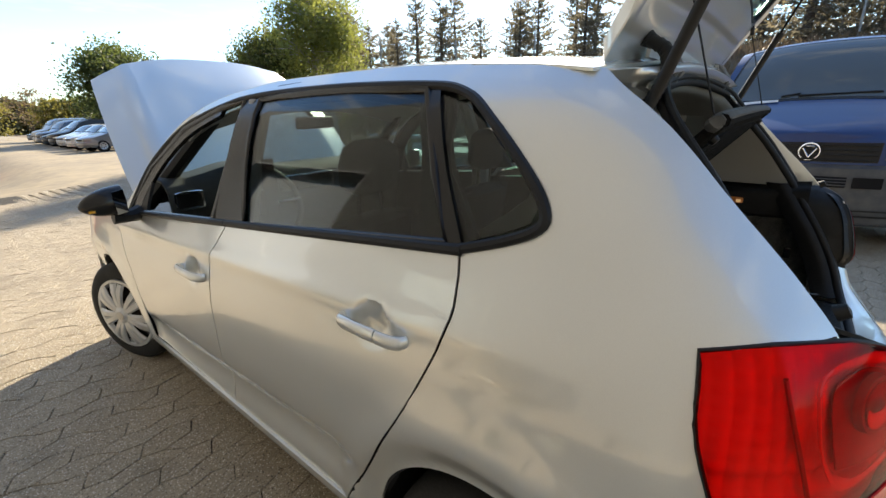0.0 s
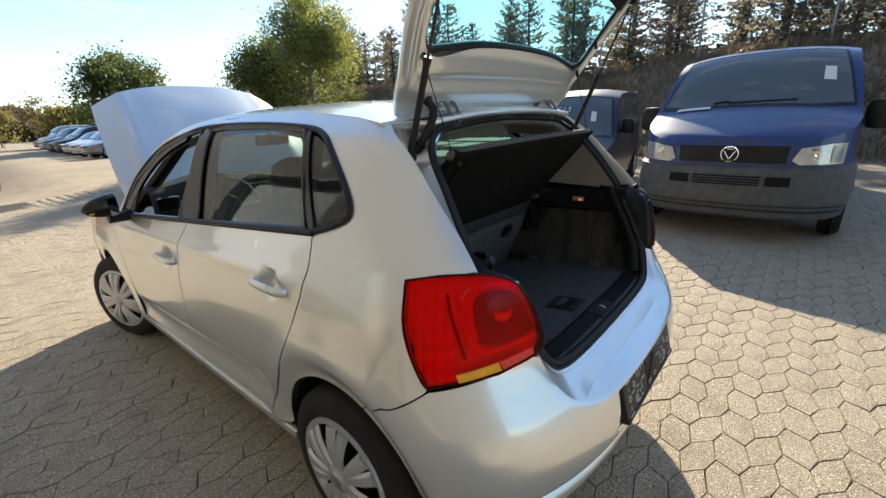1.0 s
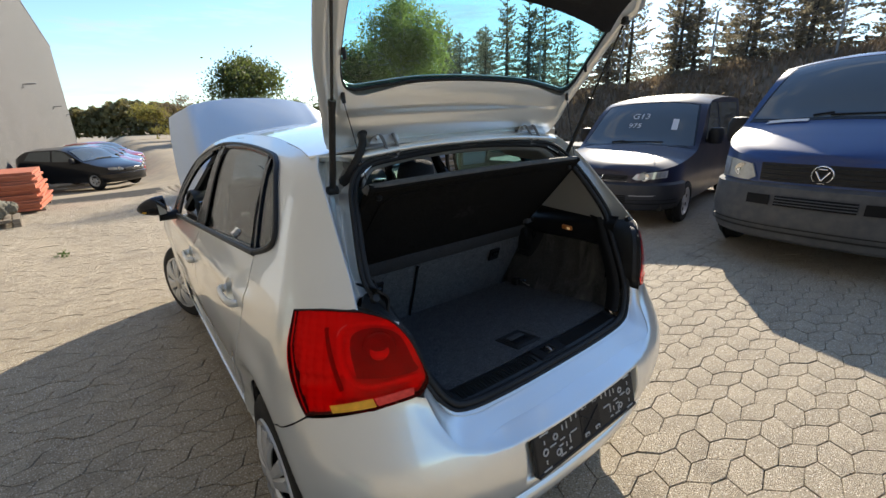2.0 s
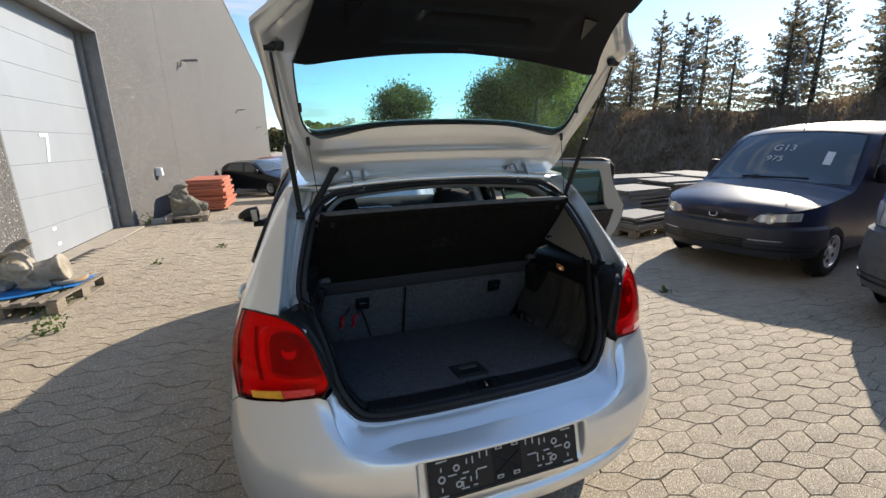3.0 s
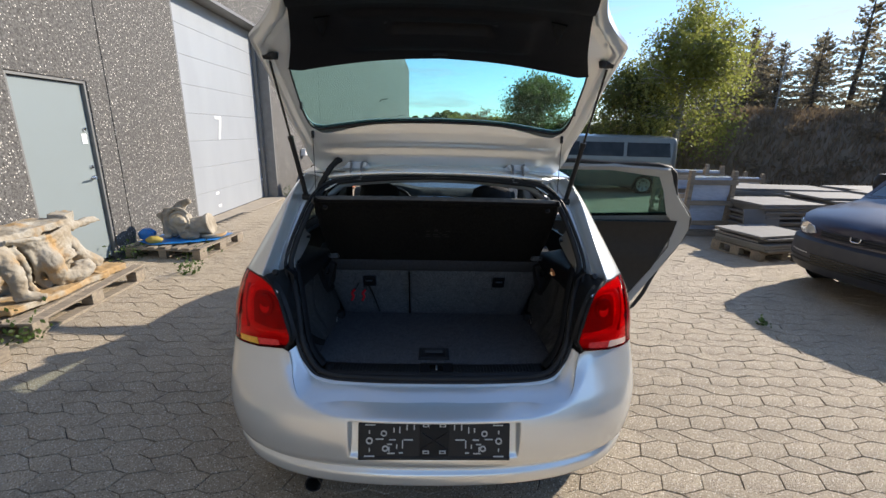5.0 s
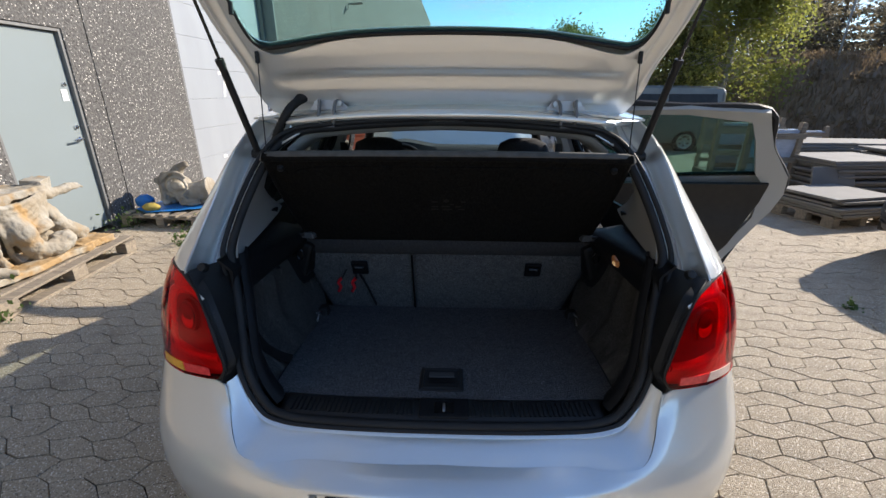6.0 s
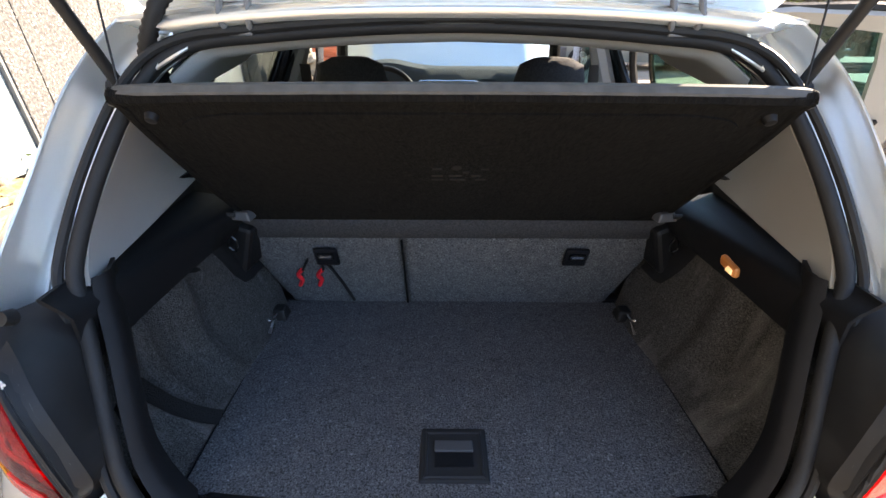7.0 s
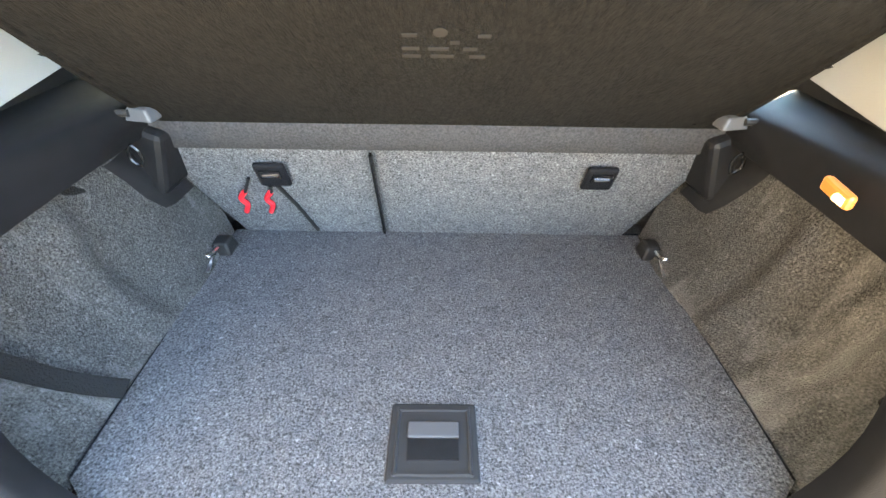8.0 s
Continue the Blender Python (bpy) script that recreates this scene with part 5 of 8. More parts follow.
# ribbed sill plate
sill = part("sill_plate", net([[Vector((x, y0 + 0.018 * (abs(x) / 0.45) ** 3, z)) for x in np.linspace(-0.42, 0.42, 41)] for y0, z in ((0.15, 0.688), (0.152, 0.696), (0.155, 0.702), (0.212, 0.706), (0.224, 0.7))]), BLACK_PLASTIC, car, "ribbed black plastic load sill", thick=0.006, angle=175)
for sg in (-1, 1):
    for k in range(26):
        x = sg * (0.075 + 0.0125 * k)
        part("rib", box(0.0055, 0.045, 0.009, (x, 0.183 + 0.018 * (abs(x) / 0.45) ** 3, 0.7015), (4, 0, 0)), BLACK_PLASTIC, sill, smooth=False)
part("striker_plate", box(0.128, 0.066, 0.009, (0.006, 0.184, 0.703), (4, 0, 0)), TRIM_BLACK, sill, smooth=False, bevel=0.004)
part("striker", tube(smooth_line([(0.006, 0.17, 0.704), (0.006, 0.171, 0.714), (0.006, 0.19, 0.716), (0.006, 0.192, 0.706)]), 0.0038, 8), STEEL, sill, "bright steel striker loop")
part("striker_hole", box(0.05, 0.036, 0.002, (0.006, 0.181, 0.7112), (4, 0, 0)), BLACK_GLOSS, sill, smooth=False)
# rear seat backs in two pieces, reclined
lean = lambda z: 0.87 - (z - 0.628) * 0.345
for x0, x1 in ((-0.47, -0.135), (-0.127, 0.46)):
    rows = []
    for z in np.linspace(0.6, 0.915, 12):
        grow = (z - 0.6) * 0.26
        a, b = (x0 - grow if x0 < -0.2 else x0), (x1 + grow if x1 > 0.2 else x1)
        rows.append([Vector((x, lean(z) + 0.012 * max(0, 1 - min(abs(x - a), abs(x - b)) / 0.012) + 0.004 * noise.noise((x * 6, z * 6, 3)), z)) for x in [a, a + 0.006] + list(np.linspace(a + 0.014, b - 0.014, 14)) + [b - 0.006, b]])
    sb = part("seat_back", net(rows), CARPET, car, "rear seat back covered in dark felt", thick=0.012)
    lx = -0.33 if x0 < -0.2 else 0.322
    part("anchor_cover", box(0.062, 0.012, 0.062, (lx, lean(0.84) - 0.012, 0.815), (19, 0, 0)), TRIM_DEEP, sb, smooth=False, bevel=0.005)
    part("anchor_slot", box(0.04, 0.006, 0.02, (lx, lean(0.84) - 0.029, 0.842), (19, 0, 0)), BLACK_GLOSS, sb, smooth=False)
    part("anchor_bar", box(0.03, 0.01, 0.004, (lx, lean(0.84) - 0.032, 0.848), (19, 0, 0)), CHROME, sb, smooth=False)
part("seat_split", box(0.006, 0.01, 0.3, (-0.131, lean(0.615) - 0.009, 0.612), (19, 0, 0)), BLACK_GLOSS, car, smooth=False)
part("seat_top_strip", net([[Vector((x, y, z)) for x in np.linspace(-0.56, 0.545, 21)] for y, z in ((0.775, 0.905), (0.762, 0.912), (0.752, 0.95), (0.752, 0.975), (0.765, 0.985), (0.82, 0.988))]), STRIP_FELT, car, "grey felt strip over the seat backs", thick=0.008, angle=175)
# warning-triangle strap of red cord and black wire by the seat
RED_CORD = mat("red_cord", (0.75, 0.02, 0.03), 0.5)
for dx, c in ((0.0, -0.415), (0.055, -0.36)):
    y_ = lambda z: lean(z) - 0.016
    part("wire", tube([(c + 0.03 - dx * 0.4, y_(0.83), 0.83), (c + 0.008, y_(0.79), 0.79), (c + 0.004, y_(0.785), 0.785)], 0.0035, 6), BLACK_PLASTIC, car)
    part("red_cord", tube(smooth_line([(c + 0.004, y_(0.787), 0.787), (c - 0.012, y_(0.765), 0.765), (c - 0.006, y_(0.745), 0.745), (c - 0.018, y_(0.72), 0.72)]), 0.006, 8), RED_CORD, car, "bright red cord end")
part("elastic_strap", tube([(-0.345, lean(0.83) - 0.012, 0.83), (-0.315, lean(0.74) - 0.012, 0.74), (-0.292, lean(0.645) - 0.012, 0.645)], 0.005, 6), BLACK_PLASTIC, car)
for sign in (-1, 1):
    # side lining of the boot with its hollow
    rows = []
    for t in np.linspace(0, 1, 61):
        y = 0.245 + 0.61 * t
        xb = 0.468 + 0.03 * t
        row = []
        for v in np.linspace(0, 1, 18):
            hollow = 0.115 * math.sin(math.pi * min(1, 0.5 * v / 0.45) if v < 0.45 else math.pi * 0.5) * (1 - t) ** 0.75
            arch_ = 0.028 * math.exp(-(((y - 0.66) / 0.13) ** 2)) * (1 - v * 0.4)
            folds = -sum(h_ * math.exp(-(((y - c_) / w_) ** 2)) for c_, w_, h_ in ((0.36, 0.016, 0.013), (0.42, 0.012, 0.008), (0.53, 0.03, 0.017))) * min(1.0, 2.2 * math.sin(math.pi * v))
            x = xb + hollow + 0.06 * v * t - arch_ * 0.6 + folds + 0.008 * noise.noise((y * 6, v * 3, 2 + sign))
            row.append(Vector((sign * x, y, floor_z(y) - 0.01 + (0.955 - floor_z(y) + 0.01) * v)))
        rows.append(row)
    part("side_lining", net(rows), CARPET_SIDE, car, "dark felt boot side lining", thick=0.006, angle=80)
    # ledge that carries the parcel shelf
    rows = []
    for t in np.linspace(0, 1, 16):
        y = 0.29 + 0.5 * t
        zt = 1.045 - 0.045 * t
        xi = 0.545 - 0.045 * t + 0.01 * math.sin(math.pi * t)
        xo = 0.575 + 0.06 * t
        rows.append([Vector((sign * a, b, c)) for a, b, c in ((xi + 0.05, y, 0.925), (xi + 0.012, y, 0.945), (xi, y, zt - 0.012), (xi + 0.008, y, zt), ((xi + xo) / 2, y, zt + 0.006), (xo, y, zt + 0.02), (min(xo, 0.622), y, zt + 0.024 + 0.05 * min(1, max(0, (t - 0.35) / 0.3))))])
    part("side_ledge", net(rows), TRIM_BLACK, car, "black moulded parcel shelf support", thick=0.006, angle=50)
    part("ledge_slot", box(0.012, 0.08, 0.012, (sign * 0.536, 0.55, 1.0), (0, sign * 20, sign * 5)), CHROME if sign < 0 else BLACK_GLOSS, car, smooth=False, bevel=0.003)
    # front edge trim by the seal
    rows = []
    for z in np.linspace(0.72, 1.06, 15):
        xs, ys = seal_x(z) - 0.012, mouth(z) + 0.012
        rows.append([Vector((sign * a, b, z)) for a, b in ((xs, ys), (xs - 0.008, ys + 0.012), (xs - 0.009, ys + 0.025), (xs + 0.008, ys + 0.06))])
    part("rear_trim", net(rows), TRIM_BLACK, car, "black side trim beside the seal", thick=0.006, angle=60)
    # belt guide block
    part("guide_block", box(0.08, 0.1, 0.13, (sign * 0.553, 0.775, 0.835), (0, sign * -20, sign * 8), taper=0.8), TRIM_BLACK, car, smooth=False, bevel=0.012)
    part("block_eye", tube(smooth_line([(sign * 0.52, 0.7, 0.905), (sign * 0.512, 0.698, 0.93), (sign * 0.524, 0.698, 0.945), (sign * 0.535, 0.7, 0.918)], 4, True), 0.003, 6, True), BLACK_GLOSS, car)
    # pale lining on the roof pillar
    rows = []
    for z in np.linspace(1.05, 1.37, 14):
        xs, ys = seal_x(min(z, 1.35)) - 0.006, mouth(min(z, 1.37)) + 0.012
        # the last term adds width low down to block sun from the boot floor
        w = 0.36 * (1.42 - z) / 0.37 + 0.05 + 0.13 * max(0, 1.17 - z) / 0.12
        rows.append([Vector((sign * a, b, z)) for a, b in ((xs, ys), (xs + 0.004, ys + 0.02), (xs + 0.03, ys + 0.4 * w), (xs + 0.05 + 0.04 * (1.4 - z), ys + 0.8 * w), (xs + 0.09, ys + w))])
    part("pillar_lining", net(rows), TRIM_GREY, car, "pale grey pillar lining", thick=0.006, angle=60)
    # lashing eyes
    e = part("lashing_eye", box(0.045, 0.05, 0.035, (sign * 0.485, 0.775, floor_z(0.77) + 0.004), (0, 0, 0), taper=0.7), BLACK_PLASTIC, car, "black block with a bright lashing hook", smooth=False, bevel=0.006)
    part("hook", tube(smooth_line([(sign * 0.488, 0.752, 0.672), (sign * 0.492, 0.73, 0.672), (sign * 0.51, 0.722, 0.674), (sign * 0.522, 0.735, 0.676), (sign * 0.512, 0.742, 0.676)]), 0.006, 7), CHROME, e)
    part("hook_plate", box(0.012, 0.06, 0.004, (sign * 0.492, 0.712, 0.66), (0, 0, sign * -12)), STEEL, e, smooth=False)
    part("belt_slot", box(0.014, 0.02, 0.04, (sign * 0.572, 0.315, 0.79), (0, 0, 0)), BLACK_GLOSS, car, smooth=False, bevel=0.004)
STRAP_AND_HOLLOW = mat("strap_and_hollow", (0.014, 0.014, 0.014), 0.9, shine=0.1, bump=0.4, bump_scale=300)
ribbon = smooth_line([(-0.556, 0.33, 0.838), (-0.548, 0.345, 0.793), (-0.532, 0.36, 0.745), (-0.5, 0.37, 0.712), (-0.468, 0.375, 0.697)], 5)
part("strap", net([[q, q + Vector((0.002, 0.026, 0.012))] for q in ribbon]), STRAP_AND_HOLLOW, car, "black elastic luggage strap", thick=0.003)
pocket = smooth_line([(-0.574, 0.5, 0.962), (-0.568, 0.6, 0.93), (-0.562, 0.615, 0.9), (-0.566, 0.58, 0.882), (-0.576, 0.5, 0.925), (-0.58, 0.475, 0.95)], 4, True)
part("pocket_rim", tube(pocket, 0.005, 6, True, up=(1, 0, 0)), CARPET_SIDE, car, "felt rim of a side pocket")
# flat face whose dark colour stands for the shade inside the pocket
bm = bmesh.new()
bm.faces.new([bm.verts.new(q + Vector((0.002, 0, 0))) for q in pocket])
part("pocket", bm, STRAP_AND_HOLLOW, car, "flat dark sheet in place of the pocket's shade", smooth=False)
for sign in (-1, 1):
    rows = []
    for z in np.linspace(0.8, 0.955, 9):
        y_r = float(np.interp(z, [0.78, 0.83, 0.878, 0.92, 0.955], [0.735, 0.705, 0.68, 0.655, 0.64]))
        x_ = 0.522 + 0.05 * (z - 0.8) / 0.155
        rows.append([Vector((sign * a, b, z)) for a, b in ((x_ + 0.012, y_r), (x_, y_r + 0.012), (x_ - 0.004, (y_r + lean(z)) / 2), (x_ - 0.008, lean(z) - 0.012))])
    part("corner_moulding", net(rows), TRIM_BLACK, car, "black moulding beside the seat back", thick=0.006, angle=60)
# boot lamp, lit
LAMP_LIT = mat("boot_lamp_glow", (0.5, 0.2, 0.06), 0.3, emit=(1.0, 0.27, 0.03), emit_strength=0.009)
dome = part("boot_lamp", box(0.012, 0.056, 0.021, (0.512, 0.497, 0.986), (0, -8, -6)), LAMP_LIT, car, "small lit amber boot lamp", smooth=False, bevel=0.005)
part("bulb", tube([(0.5035, 0.476, 0.995), (0.5035, 0.49, 0.995)], 0.006, 8), mat("bulb_glow", (1, 0.8, 0.5), 0.3, emit=(1.0, 0.6, 0.25), emit_strength=0.12), dome)

# pale grey puts the light along the shelf's edge into its colour
EDGE_GREY = mat("lit_shelf_edge", (0.1, 0.098, 0.092), 0.8, vary=0.5, scale=40)
# parcel shelf, lifted by its cords
sh_lo, sh_hi = Vector((0, 0.752, 0.972)), Vector((0, 0.452, 1.303))
sh_up = (sh_hi - sh_lo)
sh_n = Vector((0, -sh_up.z, sh_up.y)).normalized()
SHELF = [(0.0, 1.015), (0.3, 1.01), (0.45, 1.0), (0.485, 0.985), (0.49, 0.95), (0.505, 0.5), (0.5, 0.04), (0.485, 0.0), (0.0, 0.0)]
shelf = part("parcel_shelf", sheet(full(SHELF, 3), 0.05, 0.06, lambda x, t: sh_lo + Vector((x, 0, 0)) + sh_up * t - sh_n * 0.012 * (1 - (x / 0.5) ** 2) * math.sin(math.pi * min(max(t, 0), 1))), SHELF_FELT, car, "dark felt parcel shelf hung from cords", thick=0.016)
part("edge_binding", tube(smooth_line([sh_lo + Vector((x, 0, 0)) + sh_up * t - sh_n * 0.004 for x, t in ((-0.487, 0.962), (-0.45, 1.006), (0, 1.02), (0.45, 1.006), (0.487, 0.962))], 6), 0.013, 8), EDGE_GREY, shelf, "shelf edge coloured pale grey as if lit")
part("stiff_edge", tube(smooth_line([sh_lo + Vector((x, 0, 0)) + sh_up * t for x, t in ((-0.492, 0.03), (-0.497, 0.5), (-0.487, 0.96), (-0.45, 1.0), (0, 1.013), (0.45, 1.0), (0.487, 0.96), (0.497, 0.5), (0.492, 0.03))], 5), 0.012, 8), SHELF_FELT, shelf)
PANEL = [(0.0, 0.945), (0.3, 0.943), (0.36, 0.935), (0.405, 0.91), (0.43, 0.86), (0.44, 0.78), (0.448, 0.4), (0.445, 0.1), (0.43, 0.06), (0.4, 0.05), (0.0, 0.05)]
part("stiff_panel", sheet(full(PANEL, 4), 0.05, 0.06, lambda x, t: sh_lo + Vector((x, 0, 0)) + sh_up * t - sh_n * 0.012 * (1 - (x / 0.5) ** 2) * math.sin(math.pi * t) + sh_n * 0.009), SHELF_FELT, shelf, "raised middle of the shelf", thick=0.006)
FAINT = mat("faint_print", (0.027, 0.025, 0.023), 0.9, shine=0.1)
for k, (x_, t_, w_) in enumerate([(-0.045, 0.54, 0.018), (-0.045, 0.48, 0.022), (-0.01, 0.48, 0.026), (0.03, 0.48, 0.018), (-0.045, 0.445, 0.024), (-0.005, 0.445, 0.03), (0.04, 0.445, 0.02), (0.045, 0.54, 0.016), (0.01, 0.51, 0.012)]):
    c = sh_lo + Vector((x_ + 0.008, 0, 0)) + sh_up * t_ + sh_n * 0.0075 + sh_n * -0.012 * math.sin(math.pi * t_) + sh_n * 0.005
    b_ = part("print", box(w_, 0.0065, 0.001, (0, 0, 0)), FAINT, shelf, smooth=False)
    b_.matrix_basis = Matrix.Translation(c) @ pose(0, 0, 0, math.degrees(math.atan2(sh_up.z, sh_up.y)), 0, 0)
part("print", lathe([(0, 0.0005), (0.009, 0.0005), (0.009, 0)], Matrix.Translation(sh_lo + sh_up * 0.56 + sh_n * 0.003) @ sh_n.to_track_quat("Z", "Y").to_matrix().to_4x4(), 16), FAINT, shelf)
for sg in (-1, 1):
    for x_, t_ in ((sg * 0.455, 0.93),):
        part("cord_knob", lathe([(0, 0.012), (0.008, 0.01), (0.01, 0)], Matrix.Translation(sh_lo + Vector((x_, 0, 0)) + sh_up * t_ + sh_n * 0.008) @ sh_n.to_track_quat("Z", "Y").to_matrix().to_4x4(), 12), BLACK_PLASTIC, shelf)
    part("pivot_clip", box(0.05, 0.03, 0.022, (sg * 0.487, 0.712, 0.985), (0, 0, sg * 10), taper=0.7), mat("grey_plastic", (0.075, 0.078, 0.083), 0.4), shelf, "grey plastic pivot clip", smooth=False, bevel=0.004)
    part("pivot_pin", tube([(sg * 0.5, 0.7, 1.0), (sg * 0.54, 0.695, 1.002)], 0.006, 8), BLACK_PLASTIC, shelf)

# cabin
def seat(sx, y, parent, rear=False):
    rows = []
    for t in np.linspace(0, 1, 11):
        z = 0.36 + 0.62 * t
        yc = y - 0.1 - 0.17 * t
        w = 0.25 - 0.05 * t**2
        rows.append([Vector((sx + w * math.sin(a), yc + 0.07 * math.cos(a) * (1 - 0.3 * t) + 0.025 * math.cos(2 * a), z)) for a in np.linspace(0, 2 * math.pi, 25)])
    bm = net(rows)
    s = part("front_seat", bm, SEAT_CLOTH, parent, "dark cloth front seat with headrest")
    part("seat_cushion", box(0.5, 0.5, 0.16, (sx, y + 0.16, 0.3), taper=0.92), SEAT_CLOTH, s, bevel=0.04)
    part("seat_shoulder", lathe([(0.0, 0.03), (0.12, 0.02), (0.2, -0.01)], pose(sx, y - 0.27, 0.97) @ Matrix.Diagonal((1, 0.3, 1, 1)), 24), SEAT_CLOTH, s)
    part("headrest", lathe([(0.0, 0.18), (0.07, 0.176), (0.115, 0.155), (0.13, 0.1), (0.125, 0.03), (0.08, 0.0), (0, 0)], pose(sx, y - 0.29, 1.075, 8, 0, 0) @ Matrix.Diagonal((1, 0.42, 1, 1)), 24), SEAT_CLOTH, s)
    for dx in (-0.05, 0.05):
        part("headrest_post", tube([(sx + dx, y - 0.28, 0.94), (sx + dx, y - 0.29, 1.09)], 0.006, 8), CHROME, s)
    return s


for sx in (-0.36, 0.36):
    seat(sx, 1.78, car)
part("rear_bench", box(1.2, 0.45, 0.3, (0, 1.12, 0.3), taper=0.95), SEAT_CLOTH, car, "dark cloth rear bench", bevel=0.05)
part("rear_backrest", net([[Vector((x, 0.9 - (z - 0.6) * 0.25 + 0.1, z)) for x in np.linspace(-0.6, 0.6, 9)] for z in (0.58, 0.7, 0.85, 0.95, 0.985)] ), SEAT_CLOTH, car, thick=0.08)
for sx in (-0.3, 0.32):
    part("rear_headrest", lathe([(0.0, 0.1), (0.08, 0.095), (0.12, 0.07), (0.13, 0.03), (0.11, 0.0), (0, 0)], pose(sx, 0.86, 0.98) @ Matrix.Diagonal((1, 0.5, 1, 1)), 20), SEAT_CLOTH, car)
dash = part("dashboard", net([[Vector((x, y - 0.04 * (abs(x) / 0.7) ** 2, z + 0.02 * math.exp(-(((x + 0.36) / 0.16) ** 2)) * bumpy)) for x in np.linspace(-0.7, 0.7, 29)] for y, z, bumpy in ((2.9, 0.985, 0), (2.75, 1.05, 1), (2.6, 1.085, 2), (2.5, 1.075, 2), (2.46, 1.035, 1), (2.45, 0.92, 0), (2.5, 0.78, 0), (2.55, 0.55, 0))]), mat("dash_plastic", (0.05, 0.054, 0.052), 0.6, shine=0.3, vary=0.3, scale=30, dark=(0.075, 0.08, 0.077), bump=0.2, bump_scale=500), car, "dark moulded dashboard", thick=0.01)
for x_, w_ in ((-0.62, 0.055), (-0.08, 0.09), (0.08, 0.09), (0.62, 0.055)):
    ring = [(x_ + w_ * a, 2.438 - 0.04 * (abs(x_) / 0.7) ** 2, 0.99 + 0.036 * b) for a, b in ((-0.8, -1), (0.8, -1), (1, -0.6), (1, 0.6), (0.8, 1), (-0.8, 1), (-1, 0.6), (-1, -0.6))]
    part("vent_surround", tube(smooth_line(ring, 3, True), 0.006, 6, True, up=(0, 1, 0)), CHROME, dash)
    part("vent", box(w_ * 1.8, 0.01, 0.06, (x_, 2.442 - 0.04 * (abs(x_) / 0.7) ** 2, 0.96)), BLACK_GLOSS, dash, smooth=False)
wheel_m = pose(-0.36, 2.26, 0.94, 66, 0, 0)
sw = part("steering_wheel", tube([wheel_m @ Vector((0.185 * math.cos(a), 0.185 * math.sin(a), 0)) for a in np.linspace(0, 2 * math.pi, 40, endpoint=False)], 0.015, 10, True, up=(0, 1, 0)), BLACK_PLASTIC, car)
part("hub", lathe([(0.0, 0.03), (0.06, 0.025), (0.08, 0.0), (0.05, -0.04)], wheel_m, 20), BLACK_PLASTIC, sw)
for a in (0, 180, 270):
    part("spoke", tube([wheel_m @ Vector((0.06 * math.cos(radians(a)), 0.06 * math.sin(radians(a)), 0)), wheel_m @ Vector((0.18 * math.cos(radians(a)), 0.18 * math.sin(radians(a)), 0))], 0.02, 8, flat=0.4), mat("satin_metal", (0.5, 0.5, 0.5), 0.3, 0.9), sw)
part("column", tube([wheel_m @ Vector((0, 0, -0.02)), (-0.36, 2.6, 0.75)], 0.04, 10), BLACK_PLASTIC, sw)
part("inside_mirror", box(0.22, 0.03, 0.06, (0, 2.3, 1.27)), BLACK_PLASTIC, car, bevel=0.012)
part("mirror_stalk", tube([(0, 2.32, 1.33), (0, 2.36, 1.36)], 0.012, 8), BLACK_PLASTIC, car)
for sg in (-1, 1):
    part("seat_belt", tube([(sg * 0.6, 1.72, 1.2), (sg * 0.62, 1.74, 0.5)], 0.022, 8, flat=0.12, up=(0, 1, 0)), BLACK_PLASTIC, car)
    part("pillar_inner", tube([(sg * 0.57, 1.76, 1.38), (sg * 0.7, 1.74, 1.02), (sg * 0.73, 1.76, 0.4)], [0.035, 0.045, 0.05], 8), TRIM_GREY, car)
    part("screen_pillar", tube([(sg * 0.53, 2.2, 1.35), (sg * 0.6, 2.45, 1.17), (sg * 0.7, 2.72, 0.95)], [0.03, 0.032, 0.035], 8), TRIM_BLACK, car)

# ---- other vehicles ----
LENS_CLEAR = mat("headlamp_glass", (0.62, 0.63, 0.6), 0.12, 0.3, coat=1.0, vary=0.5, scale=14, dark=(0.35, 0.35, 0.33))
INDICATOR_CLEAR = mat("indicator_clear", (0.34, 0.36, 0.37), 0.12, coat=1.0, vary=0.6, scale=90, dark=(0.16, 0.17, 0.18), stretch=(1, 0.1, 0.1))
DARK_GLASS = mat("dark_cabin_glass", (0.085, 0.1, 0.1), 0.05, coat=1.0, vary=0.25, scale=1.6, dark=(0.06, 0.07, 0.072))
PAPER = mat("paper", (0.8, 0.8, 0.78), 0.6)


def car_wheel(parent, x, y, r, rim_mat, name="wheel"):
    sg = 1 if x > 0 else -1
    w = part(name, lathe([(r * 0.6, -0.09), (r * 0.9, -0.09), (r * 0.98, -0.06), (r, 0), (r * 0.98, 0.06), (r * 0.9, 0.09), (r * 0.7, 0.095), (r * 0.62, 0.075)], Matrix(), 28), TYRE, parent, "black tyre")
    w.matrix_basis = pose(x, y, r, 0, 90 * sg, 0)
    bm = lathe([(0.0, 0.07), (r * 0.14, 0.075), (r * 0.2, 0.06), (r * 0.52, 0.065), (r * 0.6, 0.085), (r * 0.64, 0.085)], Matrix(), 28)
    part("rim", bm, rim_mat, w)
    for k in range(6):
        a = 2 * math.pi * k / 6
        part("rim_hole", lathe([(0, 0.0), (r * 0.09, 0.0), (r * 0.09, -0.004)], pose(r * 0.38 * math.cos(a), r * 0.38 * math.sin(a), 0.0685), 10), BLACK_PLASTIC, w)
    return w


